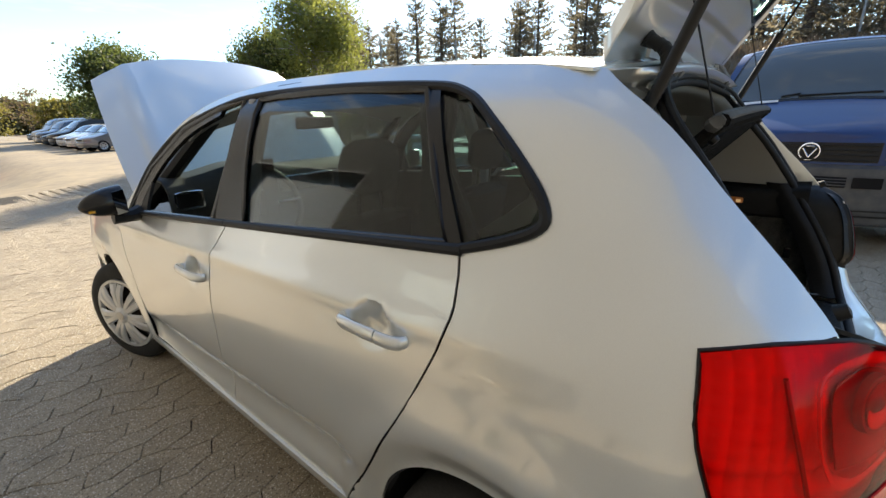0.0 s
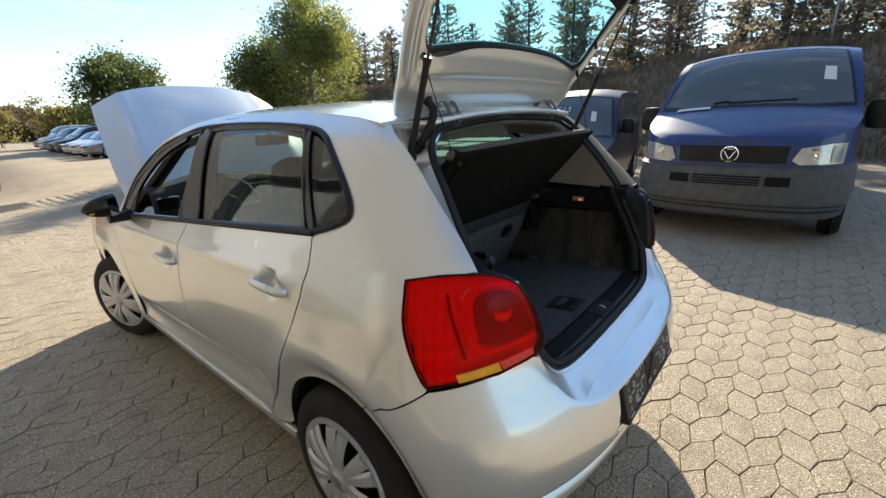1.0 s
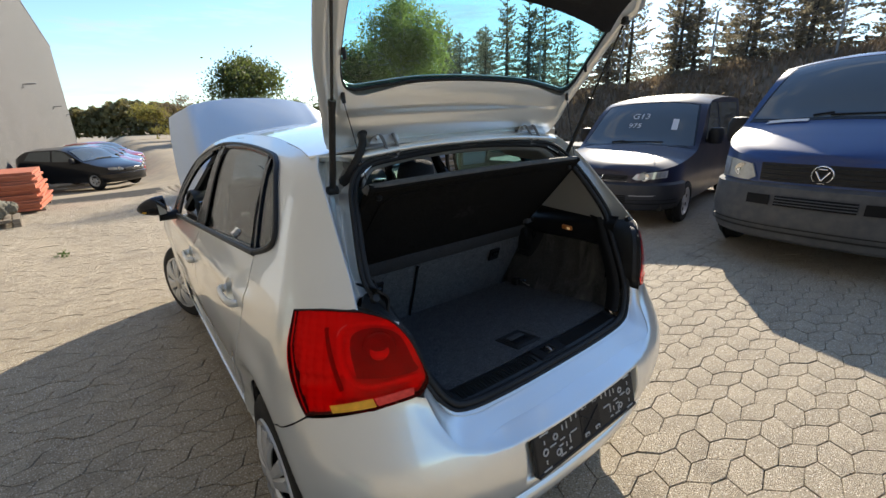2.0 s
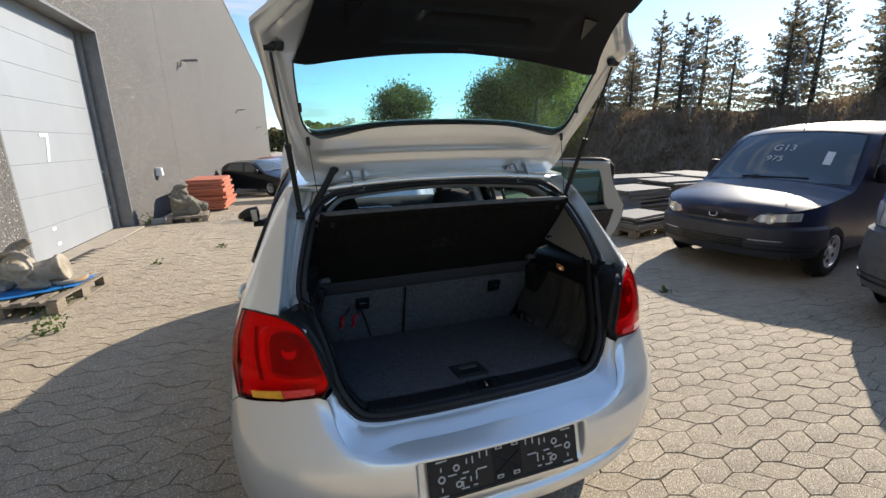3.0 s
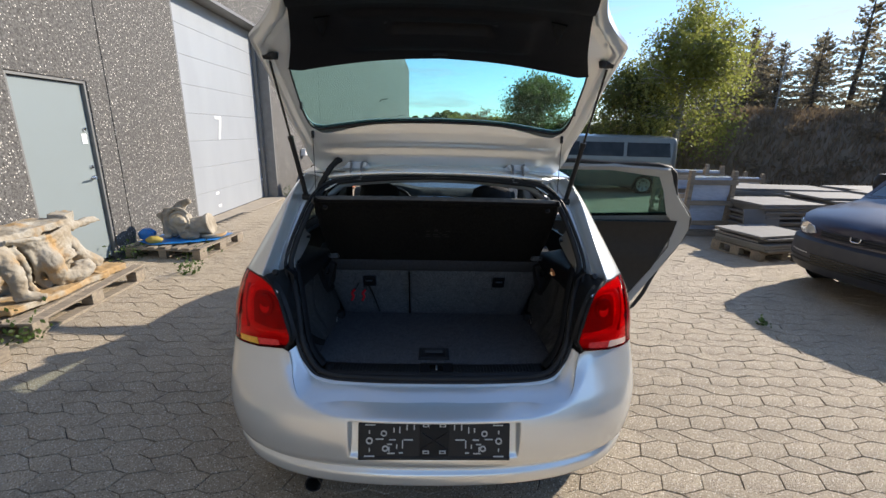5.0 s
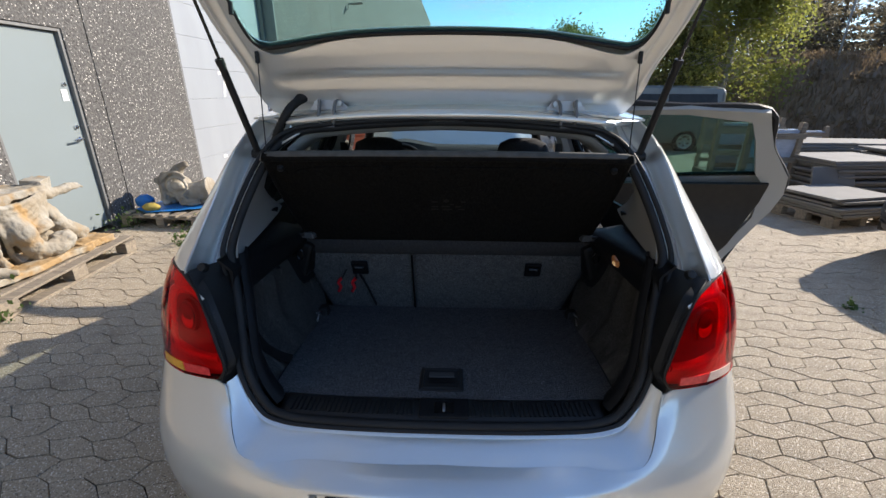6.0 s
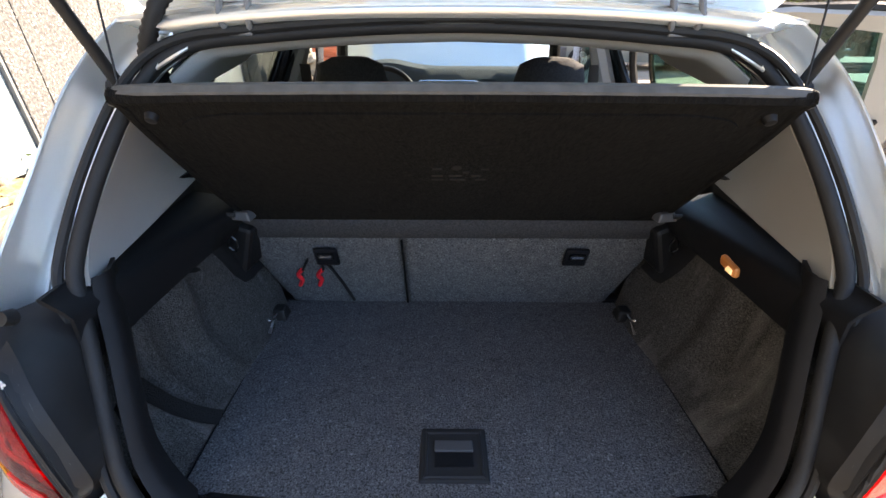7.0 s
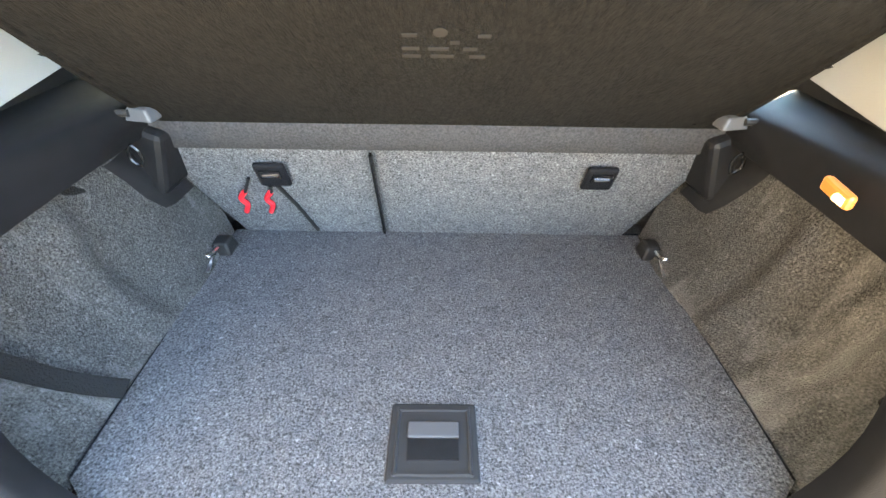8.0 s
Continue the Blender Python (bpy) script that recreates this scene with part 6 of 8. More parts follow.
def vehicle(name, label, category, paint, at, length, width, top, belt_z, front_depth=0.7, rear_depth=0.35, low=0.24, tumble=0.16, rake=0.0, axles=(0.85, 3.4), wheel_r=0.31,
            screen=None, side_windows=(), bumper=None, bumper_mat=None, lights=None, grille=None, group="", rear_lights=None, rear_window=None, mirror=None, rim=None, clear=False, glass_mat=None):
    root = thing(name, label, category, group, at)
    w, roof_z = width / 2, max(z for _, z in top)
    tz = curve(top)

    def plan(y):
        u, v = min(max(y / front_depth, 0), 1), min(max((length - y) / rear_depth, 0), 1)
        return w * (1 - (1 - u) ** 2.8) ** (1 / 2.8) * (1 - (1 - v) ** 3.2) ** (1 / 3.2)

    def vf(z):
        if z > belt_z:
            return 0.985 - tumble * ((z - belt_z) / (roof_z - belt_z)) ** 1.25
        return 1 - 0.015 * ((z - 0.6) / (belt_z - 0.6)) ** 2 if z > 0.6 else 1 - 0.06 * ((0.6 - z) / 0.4) ** 2

    lean_f = lambda y, z: rake * (z - 0.5) * max(0, 1 - y / front_depth) ** 1.5 if z > 0.5 else 0.03 * (0.5 - z) / 0.25 * max(0, 1 - y / front_depth)

    def side(y, z, off=0.0, sg=1):
        return Vector((sg * (plan(y) * vf(z) + off), y + lean_f(y, z), z))

    def front(x, z, off=0.0):
        a = min(abs(x) / (w * vf(z)), 0.999)
        y = front_depth * (1 - (1 - a**2.8) ** (1 / 2.8))
        return Vector((x, y + lean_f(y, z) - off, z))

    def over(x, y, off=0.0):
        ze = tz(y) - 0.08
        xe = max(plan(y) * vf(ze), 1e-4)
        return Vector((x, y + lean_f(y, tz(y)), ze + 0.08 * (1 - min(abs(x) / xe, 1) ** 2.6) + off))

    ys = sorted(set(list(np.linspace(0, front_depth, 15)[0:1]) + [front_depth * (1 - math.cos(a)) for a in np.linspace(0.06, math.pi / 2, 14)] + list(np.arange(front_depth, length - rear_depth, 0.12)) + [length - rear_depth * (1 - math.cos(a)) for a in np.linspace(math.pi / 2, 0.06, 8)] + [length]))
    rows = []
    for y in ys:
        ze = tz(y) - 0.08
        half = [side(y, low + (ze - low) * t) for t in np.linspace(0, 1, 14)]
        xe = half[-1].x
        half += [over(xe * c, y) for c in (0.94, 0.85, 0.7, 0.5, 0.25)]
        rows.append(half + [over(0, y)] + [Vector((-q.x, q.y, q.z)) for q in half[::-1]])
    part("body", net(rows), paint, root, angle=50)
    part("underside", box(width * 0.86, length * 0.9, 0.08, (0, length / 2, low)), BLACK_PLASTIC, root, smooth=False)
    glass_mat = glass_mat or DARK_GLASS
    if screen:
        y0, y1 = screen
        xw = lambda y: plan(y) * vf(tz(y) - 0.08)
        outline = [(-xw(y0) * 0.92, y0 + 0.06), (-xw(y0) * 0.6, y0), (xw(y0) * 0.6, y0), (xw(y0) * 0.92, y0 + 0.06), (xw(y1) * 0.84, y1), (-xw(y1) * 0.84, y1)]
        part("screen_surround", sheet([(x * 1.035, y + (0.035 if y > (y0 + y1) / 2 else -0.03)) for x, y in outline], 0.12, 0.08, lambda x, y: over(x, y, 0.003)), BLACK_GLOSS, root, "black rubber screen surround", thick=0.004)
        part("windscreen", sheet(outline, 0.12, 0.08, lambda x, y: over(x, y, 0.008)), glass_mat, root, thick=0.004)
        for sg in (-0.45, 0.25):
            part("wiper", tube([over(sg * w * 0.2 - 0.25, y0 + 0.01, 0.025), over(sg * w * 0.9 + 0.2, y0 + 0.035, 0.025)], 0.009, 5), BLACK_PLASTIC, root)
    for poly in side_windows:
        for sg in (-1, 1):
            part("side_window", sheet(poly, 0.15, 0.1, lambda y, z: side(y, z, 0.006, sg)), glass_mat, root, thick=0.004)
    if bumper:
        z0, z1, y1 = bumper
        x1 = plan(y1) * 0.995
        m = np.linspace(-1, 1, 33)
        def wrap(s, z, off):
            a = abs(s) * math.pi / 2
            x = w * vf(z) * math.sin(a) ** (2 / 2.8)
            y = front_depth * (1 - max(math.cos(a), 0) ** (2 / 2.8)) if abs(s) < 1 else front_depth
            return Vector((math.copysign(x + off * math.sin(a), s), y + lean_f(y, z) - off * math.cos(a), z))
        b = part("front_bumper", net([[wrap(s, z, o) for s in m * 0.93] for z, o in ((z0, 0.0), (z0 + 0.03, 0.035), ((z0 + z1) / 2, 0.05), (z1 - 0.03, 0.035), (z1, 0.0))]), bumper_mat or paint, root, "front bumper")
        part("bumper_groove", net([[wrap(s, z, 0.052) for s in m * 0.8] for z in (z0 + 0.09, z0 + 0.105)]), BLACK_PLASTIC, b, thick=0.004)
        part("bumper_groove", net([[wrap(s, z, 0.05) for s in m * 0.8] for z in (z0 + 0.14, z0 + 0.15)]), BLACK_PLASTIC, b, thick=0.004)
    for sg in (-1, 1):
        if lights:
            x0, x1, z0, z1, drop = lights
            hl = part("headlamp", sheet([(sg * x0, z0 + 0.2 * (z1 - z0)), (sg * (x0 + 0.06), z0), (sg * x1, z0 + drop), (sg * (x1 + 0.005), z1 + drop * 0.4), (sg * (x1 - 0.1), z1), (sg * (x0 + 0.05), z1 - 0.2 * (z1 - z0))], 0.05, 0.04, lambda x, z: front(x, z, 0.012)), LENS_CLEAR, root, "clear headlamp", thick=0.012)
            c = front(sg * (x0 * 0.6 + x1 * 0.4), (z0 + z1) / 2, 0.024)
            part("indicator", sheet([(sg * (x1 - 0.085), z0 + drop * 0.8 + 0.012), (sg * (x1 - 0.008), z0 + drop + 0.012), (sg * (x1 - 0.006), z1 + drop * 0.4 - 0.012), (sg * (x1 - 0.085), z1 - 0.012)], 0.05, 0.04, lambda x, z: front(x, z, 0.026)), INDICATOR_CLEAR, hl, "clear ribbed indicator", thick=0.003)
            part("reflector", lathe([(0.0, -0.012), (0.045, -0.006), (0.06, 0.002)], Matrix.Translation(c) @ pose(0, 0, 0, 90, 0, 0), 18), CHROME, hl)
        if rear_lights:
            x0, x1, z0, z1 = rear_lights
            part("tail_lamp", sheet([(length - 0.16, z0), (length - 0.02, z0), (length - 0.03, z1), (length - 0.14, z1)], 0.05, 0.1, lambda y, z: side(y, z, 0.008, sg)), RED_LENS, root, thick=0.01)
        if mirror:
            my, mz = mirror
            big = 1.3 if length > 4.85 else 1.0
            c = side(my, mz, 0.12 * big, sg)
            part("door_mirror", lathe([(0.0, 0.11), (0.07, 0.1), (0.1, 0.05), (0.1, -0.05), (0.08, -0.1), (0.0, -0.11)], Matrix.Translation(c) @ Matrix.Diagonal((1.0 * big, 0.62, 1.05 * big, 1)), 16), BLACK_PLASTIC, root)
            part("mirror_arm", tube([side(my, mz - 0.07, -0.02, sg), side(my, mz - 0.06, 0.08, sg)], 0.03, 8), BLACK_PLASTIC, root)
        for y in axles:
            part("wheel_arch", lathe([(wheel_r * 1.17, 0.0), (wheel_r * 1.14, 0.006), (0.0, 0.006)], Matrix.Translation(side(y, wheel_r, -0.03, sg)) @ pose(0, 0, 0.02, 0, 90 * sg, 0), 32), BLACK_PLASTIC, root)
            car_wheel(root, sg * (plan(y) - 0.075), y, wheel_r, rim or STEEL)
    if grille:
        x0, z0, z1, bars = grille
        g = part("grille", sheet([(-x0, z0), (x0, z0), (x0 * 1.02, z1), (-x0 * 1.02, z1)], 0.08, 0.05, lambda x, z: front(x, z, 0.006)), BLACK_PLASTIC, root, thick=0.01)
        for k in range(bars):
            z = z0 + (z1 - z0) * (k + 0.5) / bars
            part("grille_bar", tube([front(x, z, 0.016) for x in np.linspace(-x0 * 0.97, x0 * 0.97, 9)], 0.007, 6), BLACK_PLASTIC, g)
    return root, side, front, over


VAN_BLUE = mat("van_blue", (0.012, 0.042, 0.165), 0.34, 0.0, shine=0.4, coat=0.5, vary=0.25, scale=5, dark=(0.03, 0.05, 0.12))
NAVY = mat("navy_faded", (0.014, 0.015, 0.036), 0.36, 0.0, shine=0.3, coat=0.25, vary=0.75, scale=1.7, dark=(0.085, 0.062, 0.06), rough_vary=0.12)
GREY_BUMPER = mat("grey_bumper", (0.062, 0.067, 0.077), 0.6, vary=0.5, scale=12, dark=(0.13, 0.13, 0.13), bump=0.1, bump_scale=300)
NAVY_BUMPER = mat("dark_bumper", (0.026, 0.029, 0.04), 0.5, vary=0.4, scale=10, dark=(0.055, 0.055, 0.058))

van, _, v_front, v_over = vehicle(
    "panel_van", "blue van with grey bumper parked on the paved yard", "van", VAN_BLUE, pose(3.72, 0.27, 0, 0, 0, -92), 4.89, 1.9,
    [(0, 1.06), (0.12, 1.11), (0.5, 1.25), (0.72, 1.335), (1.05, 1.66), (1.3, 1.87), (1.45, 1.94), (1.8, 1.98), (3, 2.0), (4.7, 1.97), (4.89, 1.92)], 1.16, 0.75, 0.25, 0.26, 0.15, 0.16, (0.9, 3.9), 0.33,
    (0.75, 1.36), [[(1.1, 1.24), (1.55, 1.24), (1.55, 1.72), (1.42, 1.72)], [(1.7, 1.2), (2.8, 1.2), (2.8, 1.72), (1.7, 1.72)], [(2.95, 1.2), (4.5, 1.2), (4.45, 1.72), (2.95, 1.72)]],
    (0.26, 0.79, 0.6), GREY_BUMPER, (0.5, 0.86, 0.8, 0.99, 0.01), (0.46, 0.81, 0.975, 4), mirror=(1.12, 1.22))
ring = lathe([(0.066, 0.0), (0.07, 0.006), (0.078, 0.006), (0.082, 0.0)], Matrix.Translation(v_front(0, 0.895, 0.02)) @ pose(0, 0, 0, 90, 0, 0), 28)
badge = part("badge", ring, CHROME, van, "round bright metal badge")
for a, b in (((-0.048, 0.03), (0.0, -0.05)), ((0.0, -0.05), (0.048, 0.03)), ((-0.03, 0.048), (0.03, 0.048))):
    part("badge_stroke", tube([v_front(a[0], 0.895 + a[1], 0.027), v_front(b[0], 0.895 + b[1], 0.027)], 0.0065, 6), CHROME, badge)
for x0, x1 in ((-0.52, -0.33), (-0.29, 0.29), (0.33, 0.52)):
    iv = part("bumper_intake", sheet([(x0, 0.6), (x1, 0.6), (x1, 0.69), (x0, 0.69)], 0.1, 0.05, lambda x, z: v_front(x, z, 0.055)), TRIM_DEEP, van, thick=0.006)
    if x1 - x0 > 0.3:
        for k in range(3):
            part("intake_bar", tube([v_front(x, 0.62 + 0.025 * k, 0.06) for x in np.linspace(x0, x1, 6)], 0.005, 5), GREY_BUMPER, iv)
part("price_sheet", sheet([(0.58, 0.98), (0.68, 0.98), (0.66, 1.12), (0.57, 1.12)], 0.2, 0.2, lambda x, y: v_over(x, y, 0.016)), PAPER, van, "white paper label behind the screen", thick=0.002)
part("dash_paper", sheet([(-0.7, 0.7), (-0.35, 0.69), (-0.35, 0.73), (-0.68, 0.745)], 0.2, 0.2, lambda x, y: v_over(x, y, 0.0145)), PAPER, van, thick=0.001)

mpv, _, m_front, m_over = vehicle(
    "small_van", "faded dark blue small van with chalk marks on its windscreen", "van", NAVY, pose(4.0, 2.55, 0, 0, 0, -81), 4.1, 1.7,
    [(0, 0.76), (0.15, 0.83), (0.55, 0.915), (0.9, 0.965), (1.1, 1.005), (1.25, 1.12), (1.62, 1.46), (1.82, 1.6), (2.1, 1.67), (3, 1.71), (3.9, 1.69), (4.1, 1.63)], 1.02, 0.75, 0.25, 0.24, 0.15, 0.12, (0.8, 3.48), 0.29,
    (1.1, 1.74), [[(1.5, 1.05), (2.25, 1.05), (2.25, 1.55), (1.9, 1.55)], [(2.35, 1.05), (3.7, 1.08), (3.65, 1.55), (2.35, 1.55)]],
    (0.24, 0.6, 0.6), NAVY_BUMPER, (0.4, 0.745, 0.632, 0.735, 0.03), (0.34, 0.625, 0.69, 3), mirror=(1.55, 1.1), rim=HUBCAP)
part("badge", tube(smooth_line([m_front(x, z, 0.03) for x, z in ((-0.045, 0.69), (-0.035, 0.655), (0.0, 0.65), (0.035, 0.655), (0.045, 0.69))]), 0.006, 6), CHROME, mpv, "small bright badge")
for sg in (-1, 1):
    part("trim_strip", net([[m_front(sg * x, z, 0.058) for x in np.linspace(0.4, 0.78, 8)] for z in (0.437, 0.448)]), HUBCAP, mpv, thick=0.003)
for z_ in (0.35, 0.376, 0.402, 0.428):
    part("intake_slit", net([[m_front(x, z, 0.0565) for x in np.linspace(-0.36, 0.36, 15)] for z in (z_, z_ + 0.015)]), BLACK_GLOSS, mpv, thick=0.003)
part("price_sheet", sheet([(0.42, 1.33), (0.5, 1.33), (0.48, 1.48), (0.4, 1.48)], 0.2, 0.2, lambda x, y: m_over(x, y, 0.016)), PAPER, mpv, "white paper label behind the screen", thick=0.002)
part("aerial", tube([m_over(0, 1.75, 0), m_over(0, 1.8, 0.1)], 0.006, 5), BLACK_PLASTIC, mpv)
CHALK = mat("chalk", (0.65, 0.66, 0.66), 0.9)


def chalk(text, x, y, size):
    """Hand-written marks on the sloping screen."""
    fc = bpy.data.curves.new("chalk_mark", "FONT")
    fc.body, fc.size, fc.extrude, fc.align_x = text, size, 0.0008, "CENTER"
    tmp = bpy.data.objects.new("chalk_mark", fc)
    scene.collection.objects.link(tmp)
    me = bpy.data.meshes.new_from_object(tmp.evaluated_get(bpy.context.evaluated_depsgraph_get()))
    bpy.data.objects.remove(tmp)
    me.materials.clear()
    me.materials.append(CHALK)
    ob = new("chalk_mark", me)
    ob.parent = mpv
    p0, p1 = m_over(0, 1.32, 0.018), m_over(0, 1.58, 0.018)
    up = (p1 - p0).normalized()
    right = Vector((-1, 0, 0))
    right = Vector((1, 0, 0))
    nrm = right.cross(up)
    c = m_over(0, y, 0.02)
    ob.matrix_basis = Matrix(((right.x, up.x, nrm.x, x), (right.y, up.y, nrm.y, c.y), (right.z, up.z, nrm.z, c.z), (0, 0, 0, 1)))
    return ob


chalk("G13", -0.06, 1.47, 0.15)
chalk("975", -0.1, 1.34, 0.13)

# parked cars farther off
HATCH_TOP = [(0, 0.7), (0.15, 0.78), (0.9, 0.97), (1.15, 1.05), (1.75, 1.4), (2.2, 1.47), (3.2, 1.44), (3.7, 1.2), (3.95, 0.95)]
HATCH_WIN = [[(1.35, 0.98), (2.25, 0.99), (2.25, 1.36), (1.85, 1.33)], [(2.33, 0.99), (3.35, 1.05), (3.15, 1.32), (2.33, 1.36)]]
HATCH = dict(length=3.95, width=1.72, top=HATCH_TOP, belt_z=0.96, front_depth=0.7, rear_depth=0.5, axles=(0.8, 3.3), wheel_r=0.31, screen=(1.08, 1.72), side_windows=HATCH_WIN, bumper=(0.24, 0.56, 0.6), lights=(0.4, 0.78, 0.64, 0.74, 0.03), grille=(0.36, 0.6, 0.68, 2), rear_lights=(0, 0, 0.75, 0.95), mirror=(1.4, 1.0), rim=HUBCAP)
paints = {
    "black": mat("car_black", (0.009, 0.009, 0.011), 0.3, 0.0, shine=0.3, coat=0.6, vary=0.2, scale=3),
    "red": mat("car_red", (0.35, 0.02, 0.03), 0.3, 0.1, coat=1.0, vary=0.15, scale=3),
    "grey": mat("car_grey", (0.25, 0.26, 0.28), 0.3, 0.5, coat=1.0, vary=0.15, scale=3),
    "white": mat("car_white", (0.72, 0.72, 0.71), 0.35, coat=1.0, vary=0.12, scale=3),
    "blue": mat("car_blue", (0.05, 0.09, 0.16), 0.3, 0.3, coat=1.0, vary=0.2, scale=3),
    "green": mat("car_green", (0.17, 0.19, 0.175), 0.4, 0.1, coat=0.7, vary=0.3, scale=3),
}
for n, (x, y, rz, hue, word) in enumerate([(-0.5, 18.7, 47, "black", "black"), (-0.3, 22.0, 47, "red", "red"), (-0.1, 25.2, 48, "grey", "pale grey"), (0.1, 28.4, 48, "red", "dark red")]):
    vehicle("parked_car", f"{word} hatchback parked along the hall wall", "car", paints[hue], pose(x, y, ground_z(x, y), 0, 0, rz), group="cars along the hall", **HATCH)
EST = dict(HATCH)
EST["top"] = [(0, 0.85), (0.15, 0.95), (0.9, 1.12), (1.15, 1.25), (1.7, 1.7), (2.2, 1.82), (3.5, 1.8), (3.85, 1.6), (3.95, 1.2)]
TALL = dict(HATCH)
TALL["top"] = [(0, 0.95), (0.15, 1.05), (0.7, 1.2), (0.9, 1.3), (1.4, 1.85), (1.9, 2.0), (3.5, 2.0), (3.85, 1.9), (3.95, 1.5)]
for n, (x, y, hue, word) in enumerate([(4.4, 31.0, "grey", "grey"), (4.4, 33.6, "white", "white"), (4.5, 36.4, "white", "white"), (4.5, 39.2, "black", "tall black"), (4.6, 42.2, "black", "black"), (4.8, 45.4, "blue", "dark blue"), (5.0, 49.0, "white", "tall white"), (5.2, 53.0, "grey", "grey")]):
    spec = TALL if n == 6 else EST if n in (3, 5) else HATCH
    vehicle("parked_car", f"{word} car in a row across the yard", "car", paints[hue], pose(x, y, ground_z(x, y), 0, 0, -82 + 3 * (n % 3)), group="far row of cars", **spec)
BUS_TOP = [(0, 1.05), (0.15, 1.12), (0.45, 1.23), (0.95, 1.7), (1.25, 1.8), (2, 1.84), (4.6, 1.82), (4.8, 1.62)]
vehicle("old_van", "grey-green van with side windows beyond the pallets", "van", paints["green"], pose(2.95, 13.4, ground_z(6, 13.4) - 0.02, 0, 0, -98), 4.8, 1.84, BUS_TOP, 1.1, 0.6, 0.3, 0.26, 0.14, 0.1, (0.85, 3.8), 0.32, (0.48, 1.1),
        [[(1.1, 1.18), (1.75, 1.18), (1.75, 1.6), (1.35, 1.6)], [(1.85, 1.18), (3.1, 1.18), (3.1, 1.6), (1.85, 1.6)], [(3.2, 1.18), (4.5, 1.18), (4.45, 1.6), (3.2, 1.6)]], (0.3, 0.6, 0.6), GREY_BUMPER, (0.5, 0.8, 0.75, 0.95, 0.0), (0.45, 0.75, 0.95, 3), mirror=(1.0, 1.25), glass_mat=mat("old_van_glass", (0.012, 0.014, 0.014), 0.12, shine=0.25, vary=0.6, scale=2, dark=(0.05, 0.055, 0.055)))

# ---- things in the yard ----
OLD_WOOD = mat("weathered_wood", (0.36, 0.3, 0.22), 0.85, vary=0.7, scale=6, dark=(0.16, 0.13, 0.1), stretch=(1, 8, 8), bump=0.4, bump_scale=40, per_piece=0.35, stain=0.4, stain_scale=3)
STONE = mat("cast_stone", (0.5, 0.45, 0.36), 0.85, vary=0.6, scale=7, dark=(0.17, 0.13, 0.08), stain=0.8, stain_scale=2.6, bump=0.5, bump_scale=50)
STONE_PALE = mat("pale_cast_stone", (0.38, 0.35, 0.29), 0.85, vary=0.6, scale=9, dark=(0.26, 0.2, 0.12), stain=0.8, stain_scale=4, bump=0.5, bump_scale=50)
OCHRE = mat("ochre_stone", (0.44, 0.39, 0.3), 0.85, vary=0.5, scale=11, dark=(0.3, 0.26, 0.19), stain=1.0, stain_scale=3.2, bump=0.6, bump_scale=50)
def ochre_patches(m, lo, hi):
    """Rusty ochre stains on pale stone."""
    n, l = m.node_tree.nodes, m.node_tree.links
    b = n["Principled BSDF"]
    old = b.inputs["Base Color"].links[0].from_socket
    co, no, ra, mx = n.new("ShaderNodeNewGeometry"), n.new("ShaderNodeTexNoise"), n.new("ShaderNodeMapRange"), n.new("ShaderNodeMix")
    no.inputs["Scale"].default_value, no.inputs["Detail"].default_value = 4.5, 6
    ra.inputs["From Min"].default_value, ra.inputs["From Max"].default_value, ra.inputs["To Max"].default_value = lo, hi, 0.85
    mx.data_type = "RGBA"
    mx.inputs[7].default_value = (0.38, 0.23, 0.085, 1)
    l.new(co.outputs["Position"], no.inputs["Vector"])
    l.new(no.outputs["Fac"], ra.inputs["Value"])
    l.new(ra.outputs["Result"], mx.inputs[0])
    l.new(old, mx.inputs[6])
    l.new(mx.outputs[2], b.inputs["Base Color"])


ochre_patches(OCHRE, 0.4, 0.55)
ochre_patches(STONE_PALE, 0.56, 0.68)
BLUE_SHEET = mat("blue_tarp", (0.02, 0.2, 0.55), 0.35, vary=0.3, scale=6, bump=0.5, bump_scale=20)


def pallet(at, sx=0.8, sy=1.2, label="weathered wooden pallet on the paving", worn=0.0, seed=1):
    """Boards on stringer boards on blocks."""
    r = random.Random(seed)
    p = thing("pallet", label, "pallet", at=at)
    for bx_ in (-1, 0, 1):
        for by_ in (-1, 0, 1):
            part("block", box(0.1, 0.14, 0.078, (bx_ * (sx / 2 - 0.05), by_ * (sy / 2 - 0.07), 0.022)), OLD_WOOD, p, smooth=False, bevel=0.004)
        part("runner", box(0.1, sy, 0.02, (bx_ * (sx / 2 - 0.05), 0, 0.0)), OLD_WOOD, p, smooth=False)
    for by_ in (-1, 0, 1):
        part("stringer", box(sx, 0.14, 0.02, (0, by_ * (sy / 2 - 0.07), 0.1)), OLD_WOOD, p, smooth=False)
    n = 7
    for k in range(n):
        x = -sx / 2 + 0.05 + (sx - 0.1) * k / (n - 1)
        part("board", box(0.095, sy * r.uniform(0.97, 1.01), 0.02, (x, r.uniform(-0.01, 0.01), 0.12), (r.uniform(-1, 1) * worn * 3, 0, r.uniform(-1, 1) * (0.5 + worn * 5))), OLD_WOOD, p, smooth=False, bevel=0.003)
    return p


